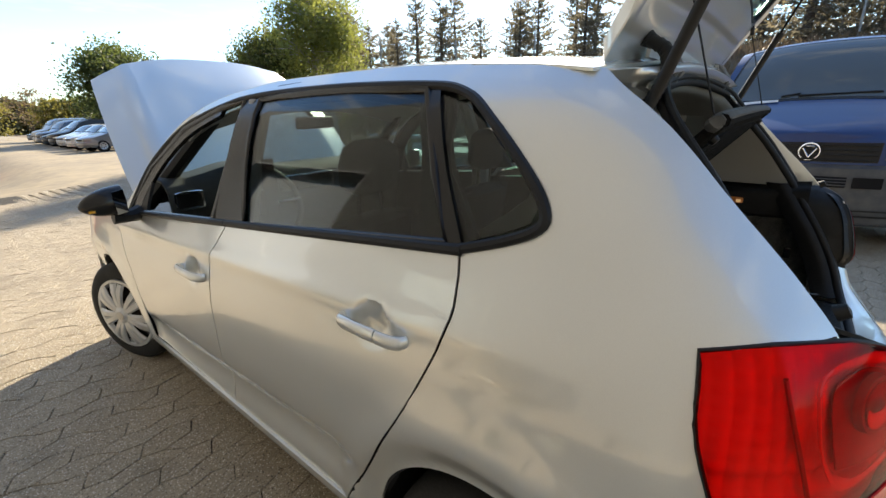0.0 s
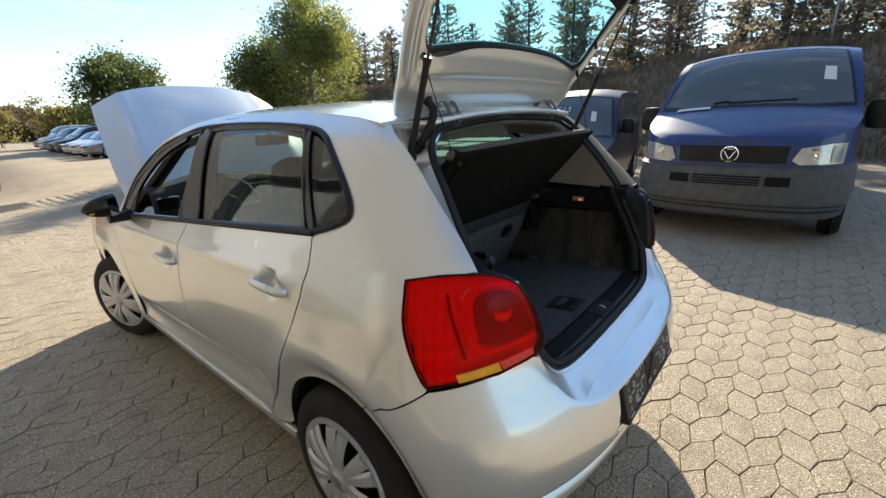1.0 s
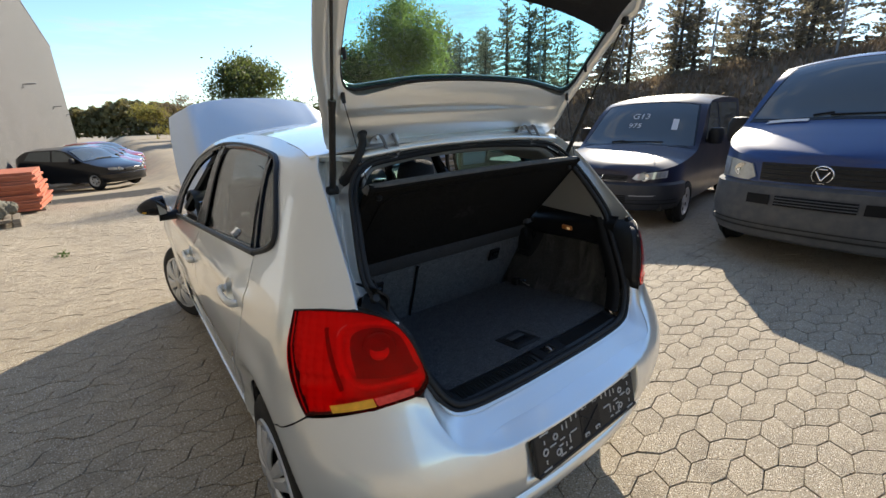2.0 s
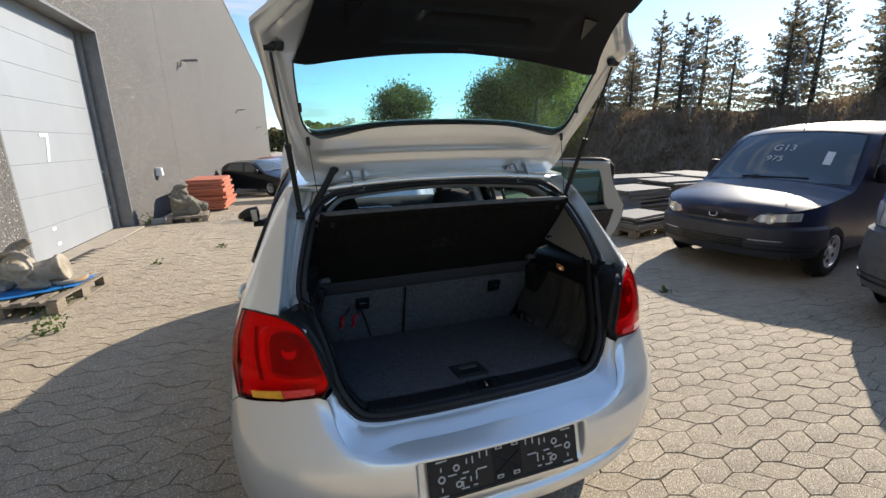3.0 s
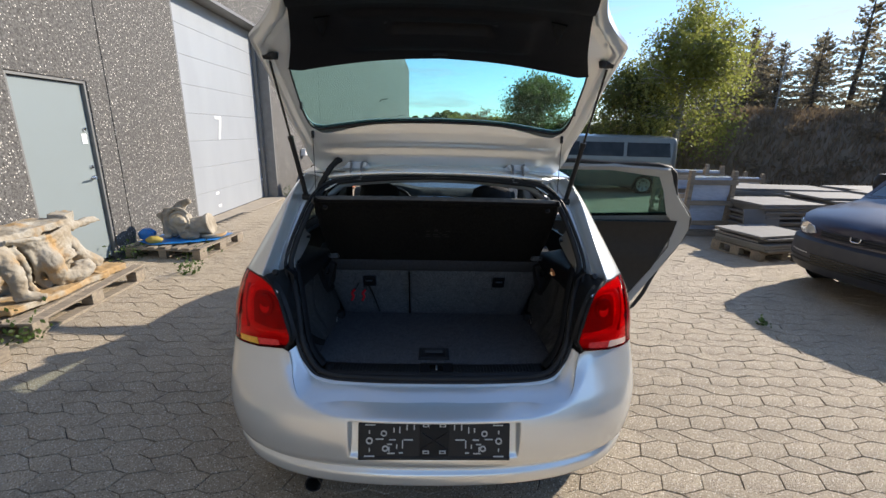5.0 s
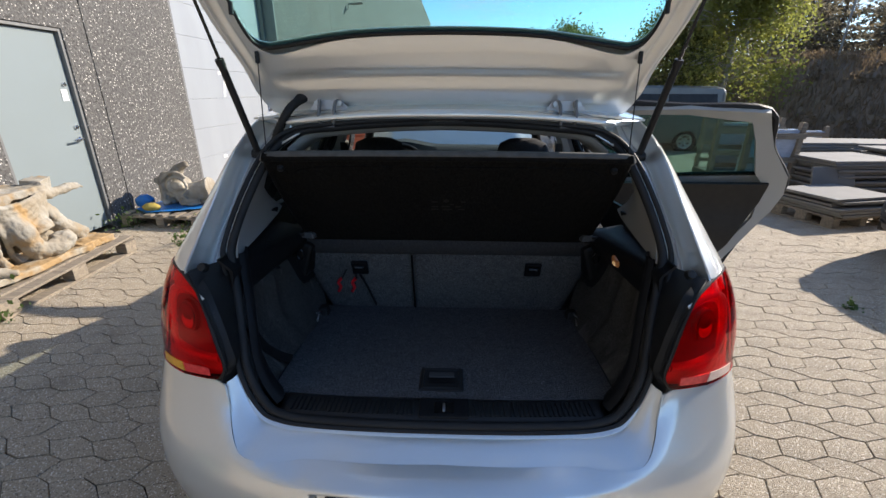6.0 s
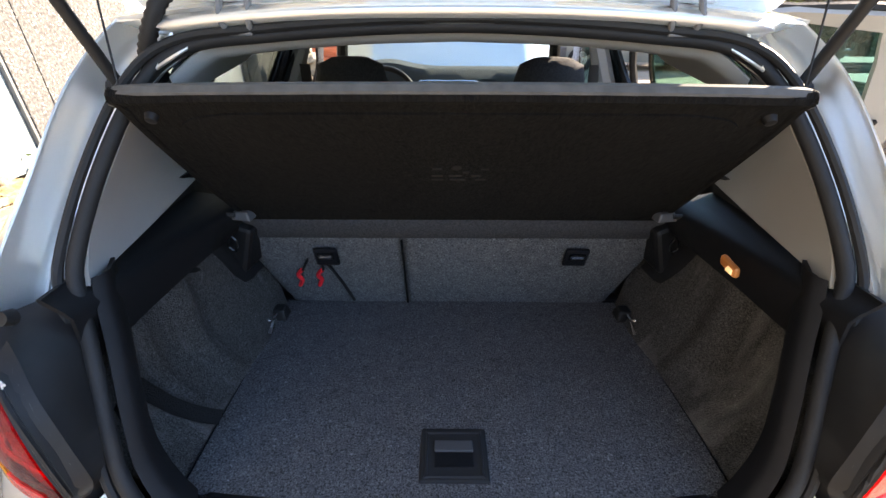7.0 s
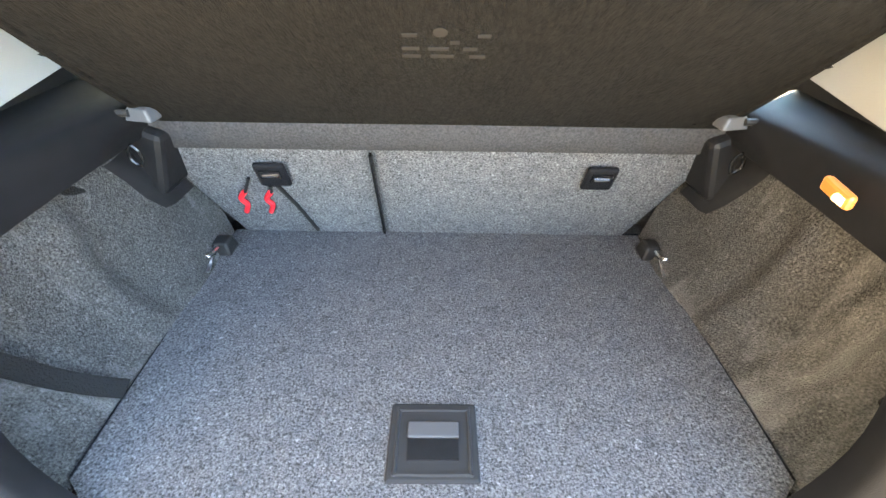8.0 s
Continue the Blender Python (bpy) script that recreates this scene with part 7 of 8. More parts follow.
def lump(profile, turns, folds, rough, seed, at, segs=48):
    """A modelled stone shape: rings with drapery folds."""
    bm = bmesh.new()
    rings = []
    for i, (z, rx, ry, cx, cy) in enumerate(profile):
        ring = []
        for k in range(segs):
            a = 2 * math.pi * k / segs
            f = 1 + folds * math.sin(turns * a + z * 9 + seed) * (0.5 + 0.5 * math.sin(a * 2 + seed)) + rough * noise.noise((math.cos(a) * 2.5 + seed, math.sin(a) * 2.5, z * 6))
            ring.append(bm.verts.new(at @ Vector((cx + rx * f * math.cos(a), cy + ry * f * math.sin(a), z))))
        rings.append(ring)
    for a, b in zip(rings, rings[1:]):
        for k in range(segs):
            bm.faces.new((a[k], a[(k + 1) % segs], b[(k + 1) % segs], b[k]))
    bm.faces.new(rings[0][::-1])
    bm.faces.new(rings[-1])
    return bm


def join(*bms):
    out = bmesh.new()
    for b in bms:
        me = bpy.data.meshes.new("tmp")
        b.to_mesh(me)
        b.free()
        out.from_mesh(me)
        bpy.data.meshes.remove(me)
    return out


def fine(profile, n=28):
    cols = list(zip(*profile))
    t = np.linspace(0, len(profile) - 1, n)
    return list(zip(*[[curve(list(enumerate(c)))(v) for v in t] for c in cols]))


# pallet with the large broken figure
pa = pose(-3.46, 2.38, 0, 0, 0, 2)
pallet(pa, 0.85, 1.35, "weathered pallet under a broken stone figure", 1.0, 3)
pallet(pose(-3.3, 1.2, 0, 0, 0, -8), 0.8, 0.5, "small broken pallet piece with weeds", 0.9, 5)


WEATHERED, PITTED = bpy.data.textures.new("weathered", "CLOUDS"), bpy.data.textures.new("pitted", "CLOUDS")
WEATHERED.noise_scale, PITTED.noise_scale = 0.09, 0.03
WEATHERED.noise_type = "HARD_NOISE"


def carved(name, bm, material, label, category, voxel=0.011, smooth=1, chip=0.022):
    """One stone mesh: all its lumps and limbs run together."""
    ob = part(name, bm, material)
    md = ob.modifiers.new("merge", "REMESH")
    md.mode, md.voxel_size, md.use_smooth_shade = "VOXEL", voxel, True
    md = ob.modifiers.new("worn", "SMOOTH")
    md.factor, md.iterations = 0.4, smooth
    for tex, size in ((WEATHERED, chip), (PITTED, chip * 0.45)):
        md = ob.modifiers.new("weathering", "DISPLACE")
        md.texture, md.texture_coords, md.strength, md.mid_level = tex, "GLOBAL", size, 0.5
    return tagged(ob, label, category)


def limb(m, pts, radii, segs=14, per=5, flat=1.0):
    """A tapering limb or fold along a line."""
    line = smooth_line([m @ Vector(q) for q in pts], per)
    t = np.linspace(0, len(radii) - 1, len(line))
    return tube(line, [float(np.interp(v, range(len(radii)), radii)) for v in t], segs, flat=flat)


def blob(m, c, r, turn=(0, 0, 0), rough=0.08, seed=0.0):
    """A rounded mass with half axes r."""
    bm = bmesh.new()
    bmesh.ops.create_icosphere(bm, subdivisions=4, radius=1.0)
    mm = m @ pose(*c, *turn) @ Matrix.Diagonal((*r, 1))
    for v in bm.verts:
        v.co = mm @ (v.co * (1 + rough * noise.noise(v.co * 2.2 + Vector((seed, 0, 0)))))
    return bm


pieces = [
    blob(pa, (-0.12, -0.12, 0.6), (0.2, 0.5, 0.15), (0, 0, 0), 0.2, 1), blob(pa, (-0.14, -0.12, 0.42), (0.15, 0.4, 0.25), (0, 0, 0), 0.2, 2),
    box(0.36, 0.92, 0.07, tuple(pa @ Vector((-0.08, -0.17, 0.655))), (2, 0, 2)), blob(pa, (-0.1, -0.58, 0.6), (0.16, 0.12, 0.13), (0, 0, 0), 0.25, 3),
    limb(pa, ((0.17, -0.44, 0.22), (0.19, -0.45, 0.36), (0.16, -0.46, 0.5), (0.06, -0.44, 0.6)), (0.05, 0.062, 0.075, 0.09)),
    limb(pa, ((0.15, -0.46, 0.235), (0.24, -0.41, 0.235), (0.32, -0.36, 0.225)), (0.05, 0.05, 0.028), flat=0.8),
    limb(pa, ((0.0, -0.05, 0.58), (0.16, -0.12, 0.5), (0.2, -0.1, 0.36), (0.16, -0.02, 0.24)), (0.1, 0.095, 0.08, 0.07)),
    limb(pa, ((0.16, -0.06, 0.26), (0.24, 0.06, 0.27), (0.28, 0.17, 0.28)), (0.075, 0.075, 0.05)), blob(pa, (0.24, 0.14, 0.3), (0.09, 0.1, 0.085), (0, 0, 0), 0.15, 4),
    blob(pa, (0.16, 0.08, 0.44), (0.07, 0.11, 0.055), (10, 0, 20), 0.2, 5),
    limb(pa, ((-0.05, 0.2, 0.62), (0.04, 0.26, 0.5), (0.06, 0.36, 0.36), (0.1, 0.48, 0.23)), (0.11, 0.085, 0.075, 0.09)), blob(pa, (-0.08, 0.25, 0.35), (0.14, 0.2, 0.2), (0, 0, 0), 0.2, 6),
    limb(pa, ((0.02, 0.18, 0.62), (0.05, 0.24, 0.56), (0.04, 0.28, 0.5)), (0.05, 0.055, 0.04)),
    limb(pa, ((-0.02, 0.26, 0.66), (0.0, 0.36, 0.64), (0.0, 0.46, 0.635), (0.02, 0.58, 0.65)), (0.075, 0.06, 0.042, 0.045)),
    limb(pa, ((0.02, 0.56, 0.655), (0.03, 0.63, 0.67), (0.03, 0.68, 0.66)), (0.03, 0.022, 0.014)), limb(pa, ((0.04, 0.56, 0.64), (0.06, 0.64, 0.64), (0.07, 0.68, 0.63)), (0.028, 0.02, 0.012)),
    box(0.13, 0.15, 0.09, tuple(pa @ Vector((-0.02, 0.34, 0.69))), (6, 4, 15), taper=1.1)]
for k in range(7):
    y0, y1, sag = -0.42 + 0.02 * k, 0.14 + 0.02 * k, 0.03 + 0.045 * k
    pieces.append(limb(pa, [(0.135 + 0.06 * math.sin(math.pi * t) - 0.006 * k, y0 + (y1 - y0) * t, 0.685 - 0.02 * k * (1 - t) * 0.3 - sag * math.sin(math.pi * t**1.3)) for t in np.linspace(0, 1, 7)], (0.02, 0.025, 0.02), 8, 3))
for k in range(4):
    pieces.append(limb(pa, [(0.12 - 0.01 * k, -0.35 + 0.09 * k, 0.62), (0.16 - 0.01 * k, -0.32 + 0.1 * k, 0.46), (0.1 - 0.02 * k, -0.26 + 0.11 * k, 0.3), (0.12, -0.24 + 0.12 * k, 0.2)], (0.03, 0.026, 0.03, 0.04), 8, 4))
carved("stone_plinth", slab([(-0.32, -0.6), (0.24, -0.62), (0.31, -0.2), (0.29, 0.1), (0.34, 0.3), (0.2, 0.5), (-0.3, 0.5)], 0.15, 0.208, at=pa), OCHRE, "ochre-stained stone plinth lying on a pallet", "plinth", 0.012, 1, 0.016)
carved("stone_sculpture", join(*pieces), STONE_PALE, "broken headless cream stone sculpture on a pallet", "sculpture")
carved("stone_plinth", slab([(0.06, 0.2), (0.3, 0.24), (0.34, 0.56), (0.1, 0.6), (-0.1, 0.5)], 0.152, 0.225, at=pa), OCHRE, "ochre-stained broken plinth corner on a pallet", "plinth", 0.012, 2, 0.024)

pb = pose(-3.3, 4.33, -0.012, 0, 0, -6)
pallet(pb, 0.98, 0.98, "dark weathered pallet beside the side door", 0.2, 8)
tarp = [(-0.42, -0.35), (-0.2, -0.44), (0.2, -0.3), (0.45, -0.1), (0.46, 0.3), (0.1, 0.4), (-0.4, 0.36)]
tagged(part("tarpaulin", sheet(tarp, 0.04, 0.04, lambda x, y: pb @ Vector((x, y, 0.152 + 0.012 * noise.noise((x * 9, y * 9, 3)) + 0.008))), BLUE_SHEET, thick=0.004), "crumpled blue plastic sheet on a pallet", "tarpaulin")
crest = [blob(pb, (-0.12, 0.02, 0.36), (0.2, 0.13, 0.17), (0, 12, 0), 0.18, 11), blob(pb, (-0.22, 0.02, 0.46), (0.12, 0.1, 0.09), (0, -30, 0), 0.2, 12), blob(pb, (-0.2, 0.0, 0.24), (0.1, 0.12, 0.1), (0, 0, 0), 0.2, 13),
         limb(pb, ((-0.1, 0.0, 0.46), (-0.05, 0.0, 0.56), (0.02, 0.0, 0.62), (0.07, 0.0, 0.64), (0.1, 0.0, 0.61)), (0.09, 0.075, 0.05, 0.04, 0.03)), limb(pb, ((-0.3, 0.0, 0.42), (-0.35, 0.0, 0.44), (-0.36, 0.0, 0.4)), (0.05, 0.04, 0.03)),
         blob(pb, (0.0, -0.1, 0.4), (0.075, 0.045, 0.06), (0, 0, 0), 0.05, 14),
         limb(pb, [(0.0 + 0.125 * math.cos(a), -0.115, 0.4 + 0.105 * math.sin(a)) for a in np.linspace(0, 6.2, 13)], (0.022, 0.022), 8, 3),
         limb(pb, [(-0.02 + 0.17 * math.cos(a), -0.1, 0.41 + 0.15 * math.sin(a)) for a in np.linspace(0.6, 4.6, 11)], (0.02, 0.03, 0.02), 8, 3),
         limb(pb, ((-0.21, -0.1, 0.5), (-0.2, -0.12, 0.36), (-0.19, -0.12, 0.22)), (0.03, 0.035, 0.04)), blob(pb, (-0.17, -0.13, 0.19), (0.05, 0.05, 0.04), (0, 0, 0), 0.1, 15),
         lathe([(0.0, -0.2), (0.13, -0.2), (0.14, -0.16), (0.12, -0.12), (0.125, 0.12), (0.15, 0.16), (0.15, 0.2), (0.0, 0.2)], pb @ pose(0.13, 0.03, 0.3, 0, 78, 12), 32), limb(pb, [(0.06 + 0.05 * math.cos(a), -0.13, 0.22 + 0.05 * math.sin(a)) for a in np.linspace(0, 6.2, 11)], (0.018, 0.018), 8, 3), blob(pb, (0.12, -0.1, 0.2), (0.13, 0.08, 0.05), (0, 0, 0), 0.15, 16)]
carved("stone_ornament", join(*crest), STONE, "carved stone scroll ornament on a pallet", "ornament", 0.009, 1, 0.016)
tagged(part("stone_disc", lathe([(0.0, 0.0), (0.16, 0.0), (0.17, 0.015), (0.16, 0.04), (0.0, 0.045)], pb @ pose(0.3, 0.1, 0.18, 4, 3, 0), 28), STONE_PALE), "pale round stone slab on a pallet", "stone slab")
tagged(part("yellow_lump", lump(fine([(0.165, 0.08, 0.06, -0.2, -0.34), (0.2, 0.1, 0.07, -0.2, -0.34), (0.24, 0.05, 0.04, -0.2, -0.34)], 9), 3, 0.08, 0.2, 6, pb, 20), mat("yellow_stone", (0.5, 0.38, 0.08), 0.8, vary=0.4, scale=10)), "yellowish stone fragment on a pallet", "stone")
tagged(part("blue_bundle", lump(fine([(0.165, 0.08, 0.07, -0.4, -0.2), (0.24, 0.1, 0.08, -0.4, -0.2), (0.3, 0.04, 0.04, -0.4, -0.2)], 9), 5, 0.15, 0.3, 7, pb, 20), BLUE_SHEET), "crumpled bundle of blue plastic", "bundle")

pc = pose(-3.0, 10.05, ground_z(0, 10), 0, 0, 6)
pallet(pc, 0.8, 0.8, "pallet with a stone figure by the hall", 0.2, 9)
seated = [blob(pc, (-0.08, 0.0, 0.36), (0.26, 0.2, 0.24), (0, 0, 0), 0.25, 21), blob(pc, (-0.12, 0.0, 0.6), (0.17, 0.15, 0.16), (0, 0, 0), 0.25, 22), blob(pc, (-0.08, 0.0, 0.78), (0.15, 0.12, 0.06), (0, -8, 0), 0.3, 23), blob(pc, (0.12, -0.04, 0.32), (0.2, 0.16, 0.17), (0, 0, 0), 0.25, 24),
          limb(pc, ((-0.28, -0.1, 0.6), (-0.2, -0.18, 0.46), (0.0, -0.2, 0.42), (0.12, -0.16, 0.5)), (0.06, 0.055, 0.05, 0.04)), limb(pc, ((0.05, -0.12, 0.52), (0.16, -0.16, 0.4), (0.24, -0.12, 0.2)), (0.06, 0.05, 0.05)), blob(pc, (0.32, -0.02, 0.3), (0.1, 0.1, 0.12), (0, 0, 0), 0.3, 25), box(0.5, 0.4, 0.1, tuple(pc @ Vector((-0.05, 0.0, 0.14))), (0, 0, 6))]
carved("stone_sculpture", join(*seated), mat("mossy_stone", (0.22, 0.2, 0.15), 0.9, vary=0.6, scale=7, dark=(0.1, 0.095, 0.07), stain=0.6, stain_scale=2.6, bump=0.5, bump_scale=50), "weathered mossy stone sculpture on a pallet", "sculpture", 0.013, 1)
tagged(part("grey_block", box(0.26, 0.16, 0.12, (-3.55, 9.75, ground_z(0, 9.7)), (0, 0, 12)), CONCRETE, smooth=False, bevel=0.01), "small grey concrete block by the wall", "block")
# stack of red formwork boards
RED_BOARD = mat("red_board", (0.55, 0.17, 0.09), 0.7, vary=0.4, scale=5, dark=(0.4, 0.14, 0.08), per_piece=0.35)
rr = random.Random(4)
stack = thing("board_stack", "stack of orange-red boards by the hall wall", "board stack")
for k in range(14):
    part("board", box(0.9 + rr.uniform(-0.05, 0.05), 1.7 + rr.uniform(-0.08, 0.08), 0.05, (-2.85 + rr.uniform(-0.02, 0.02), 12.3 + rr.uniform(-0.06, 0.06), ground_z(0, 12) + 0.06 + 0.056 * k), (0, 0, rr.uniform(-3, 3))), RED_BOARD, stack, smooth=False, bevel=0.004)
for y_ in (11.7, 12.9):
    part("bearer", box(0.9, 0.1, 0.06, (-2.85, y_, ground_z(0, 12))), OLD_WOOD, stack, smooth=False)

# stacks of stone slabs on pallets beyond the open door
SLAB = mat("slab_stone", (0.26, 0.25, 0.23), 0.8, vary=0.5, scale=5, dark=(0.17, 0.17, 0.165), per_piece=0.6, stain=0.3, stain_scale=2, bump=0.2, bump_scale=60)


def slab_stack(x, y, sx, sy, layers, h, rz, seed):
    r = random.Random(seed)
    z0 = ground_z(x, y)
    pallet(pose(x, y, z0, 0, 0, rz), sx * 0.96, sy * 0.96, "grey pallet under stone slabs", 0.1, seed)
    s = thing("slab_stack", "stack of flat grey stone slabs on a pallet", "slab stack", "slab stacks", pose(x, y, z0 + 0.142, 0, 0, rz))
    for k in range(layers):
        part("slab", box(sx * r.uniform(0.9, 1.06), sy * r.uniform(0.9, 1.05), h * 0.8, (r.uniform(-0.05, 0.05), r.uniform(-0.05, 0.05), k * h), (0, 0, r.uniform(-3, 3))), SLAB, s, smooth=False, bevel=0.004)
    return s


slab_stack(4.75, 4.6, 0.95, 0.8, 6, 0.036, 14, 1)
slab_stack(5.6, 5.6, 1.1, 0.9, 13, 0.04, 4, 2)
slab_stack(6.9, 5.8, 1.2, 0.9, 15, 0.04, -3, 3)
slab_stack(8.2, 5.9, 1.2, 1.0, 15, 0.042, 6, 4)
slab_stack(5.9, 6.9, 1.2, 0.9, 15, 0.042, 2, 5)
slab_stack(7.4, 7.3, 1.2, 0.9, 14, 0.042, -5, 6)
slab_stack(9.0, 7.4, 1.2, 0.9, 14, 0.042, 5, 7)
tagged(part("leaning_slab", box(0.62, 0.03, 0.58, (5.12, 5.02, ground_z(0, 5)), (-14, 0, 6)), SLAB, smooth=False, bevel=0.004), "pale stone slab leaning on a stack", "slab")
# timber crate with film-wrapped sheets
WRAP = mat("plastic_film", (0.55, 0.62, 0.74), 0.18, vary=0.5, scale=9, dark=(0.34, 0.4, 0.5), coat=0.8, bump=0.9, bump_scale=16, stretch=(1, 1, 4))
for (x, y, w_, d_, h_, rz) in ((4.62, 6.1, 0.7, 0.7, 0.95, 4), (5.5, 7.9, 1.0, 0.6, 0.95, -6), (7.4, 9.3, 1.2, 0.6, 0.72, 0)):
    m = pose(x, y, ground_z(x, y), 0, 0, rz)
    cr = thing("crate", "open timber crate holding film-wrapped panels", "crate", "crates", m)
    for sx_ in (-1, 1):
        for sy_ in (-1, 1):
            part("post", box(0.07, 0.07, h_ + 0.06, (sx_ * (w_ / 2 + 0.03), sy_ * d_ / 2, 0.1)), OLD_WOOD, cr, smooth=False)
    for k in range(3):
        for sy_ in (-1, 1):
            part("rail", box(w_ + 0.16, 0.022, 0.08, (0, sy_ * (d_ / 2 + 0.045), 0.2 + k * (h_ - 0.2) / 2.2)), OLD_WOOD, cr, smooth=False)
    part("base", box(w_ + 0.15, d_ + 0.1, 0.1, (0, 0, 0)), OLD_WOOD, cr, smooth=False)
    rows = [[Vector((-w_ / 2 + w_ * i / 8, -d_ / 2 + 0.05 + 0.3 * (1 - j / 8) * 0.3 + 0.015 * noise.noise((i * 1.3, j * 1.3, x)), 0.1 + (h_ - 0.04) * j / 8)) for i in range(9)] for j in range(9)]
    part("wrapped_panel", net(rows), WRAP, cr, "sheets under shiny plastic film", thick=0.12)

# ---- plants ----
def leaf_mat(name, color, back, rough=0.6, per=0.5, thin=0.4):
    """Thin leaves that let some light through."""
    m = bpy.data.materials.new(name)
    m.use_nodes = True
    n, l = m.node_tree.nodes, m.node_tree.links
    b = n["Principled BSDF"]
    b.inputs["Roughness"].default_value = rough
    tr, mx, out = n.new("ShaderNodeBsdfTranslucent"), n.new("ShaderNodeMixShader"), n["Material Output"]
    geo, cm = n.new("ShaderNodeNewGeometry"), n.new("ShaderNodeMix")
    cm.data_type = "RGBA"
    cm.inputs[6].default_value, cm.inputs[7].default_value = (*color, 1), (*[c * (1 - per) for c in color], 1)
    l.new(geo.outputs["Random Per Island"], cm.inputs[0])
    l.new(cm.outputs[2], b.inputs["Base Color"])
    tr.inputs["Color"].default_value = (*back, 1)
    mx.inputs["Fac"].default_value = thin
    l.new(b.outputs[0], mx.inputs[1])
    l.new(tr.outputs[0], mx.inputs[2])
    l.new(mx.outputs[0], out.inputs["Surface"])
    return m


BARK = mat("bark", (0.12, 0.095, 0.07), 0.9, vary=0.7, scale=10, bump=0.7, bump_scale=30, stretch=(1, 1, 0.3))
BIRCH_BARK = mat("birch_bark", (0.4, 0.38, 0.33), 0.8, vary=0.8, scale=6, dark=(0.08, 0.07, 0.06), stretch=(1, 1, 3))
LEAF_BIRCH = leaf_mat("birch_leaf", (0.185, 0.2, 0.055), (0.48, 0.51, 0.12))
LEAF_OAK = leaf_mat("oak_leaf", (0.09, 0.11, 0.035), (0.2, 0.24, 0.06))
NEEDLE = leaf_mat("spruce_needle", (0.1, 0.1, 0.075), (0.34, 0.29, 0.19), thin=0.55)
BRUSH = leaf_mat("brown_brush", (0.28, 0.2, 0.13), (0.34, 0.25, 0.14))
LEAF_BUSH = leaf_mat("bush_leaf", (0.2, 0.18, 0.05), (0.4, 0.35, 0.08))
GRASS_DRY = leaf_mat("dry_grass", (0.33, 0.24, 0.16), (0.34, 0.25, 0.15), 0.8)
WEED = leaf_mat("weed_leaf", (0.08, 0.13, 0.03), (0.12, 0.2, 0.04))


def quads(name, centres, size, material, parent=None, rng=None, tall=1.0, upright=False):
    """Many small leaves at the given places."""
    c = np.asarray(centres, float)
    n = len(c)
    a = rng.normal(size=(n, 3))
    if upright:
        a[:, 2] = 0
    a /= np.linalg.norm(a, axis=1)[:, None]
    b = np.tile([0, 0, 1.0], (n, 1)) + rng.normal(size=(n, 3)) * 0.25 if upright else rng.normal(size=(n, 3))
    b -= (b * a).sum(1)[:, None] * a * (0 if upright else 1)
    b /= np.linalg.norm(b, axis=1)[:, None]
    s = (np.asarray(size) * rng.uniform(0.6, 1.3, n))[:, None]
    p = np.stack([c - a * s * 0.5, c + b * s * tall * 0.1 - a * 0, c + a * s * 0.5, c + b * s * tall], 1) if upright else np.stack([c - a * s * 0.7, c - b * s * 0.42, c + a * s * 0.7, c + b * s * 0.42], 1)
    me = bpy.data.meshes.new(name)
    me.from_pydata(p.reshape(-1, 3).tolist(), [], np.arange(4 * n).reshape(-1, 4).tolist())
    me.materials.append(material)
    ob = new(name, me)
    if parent:
        ob.parent = parent
    return ob


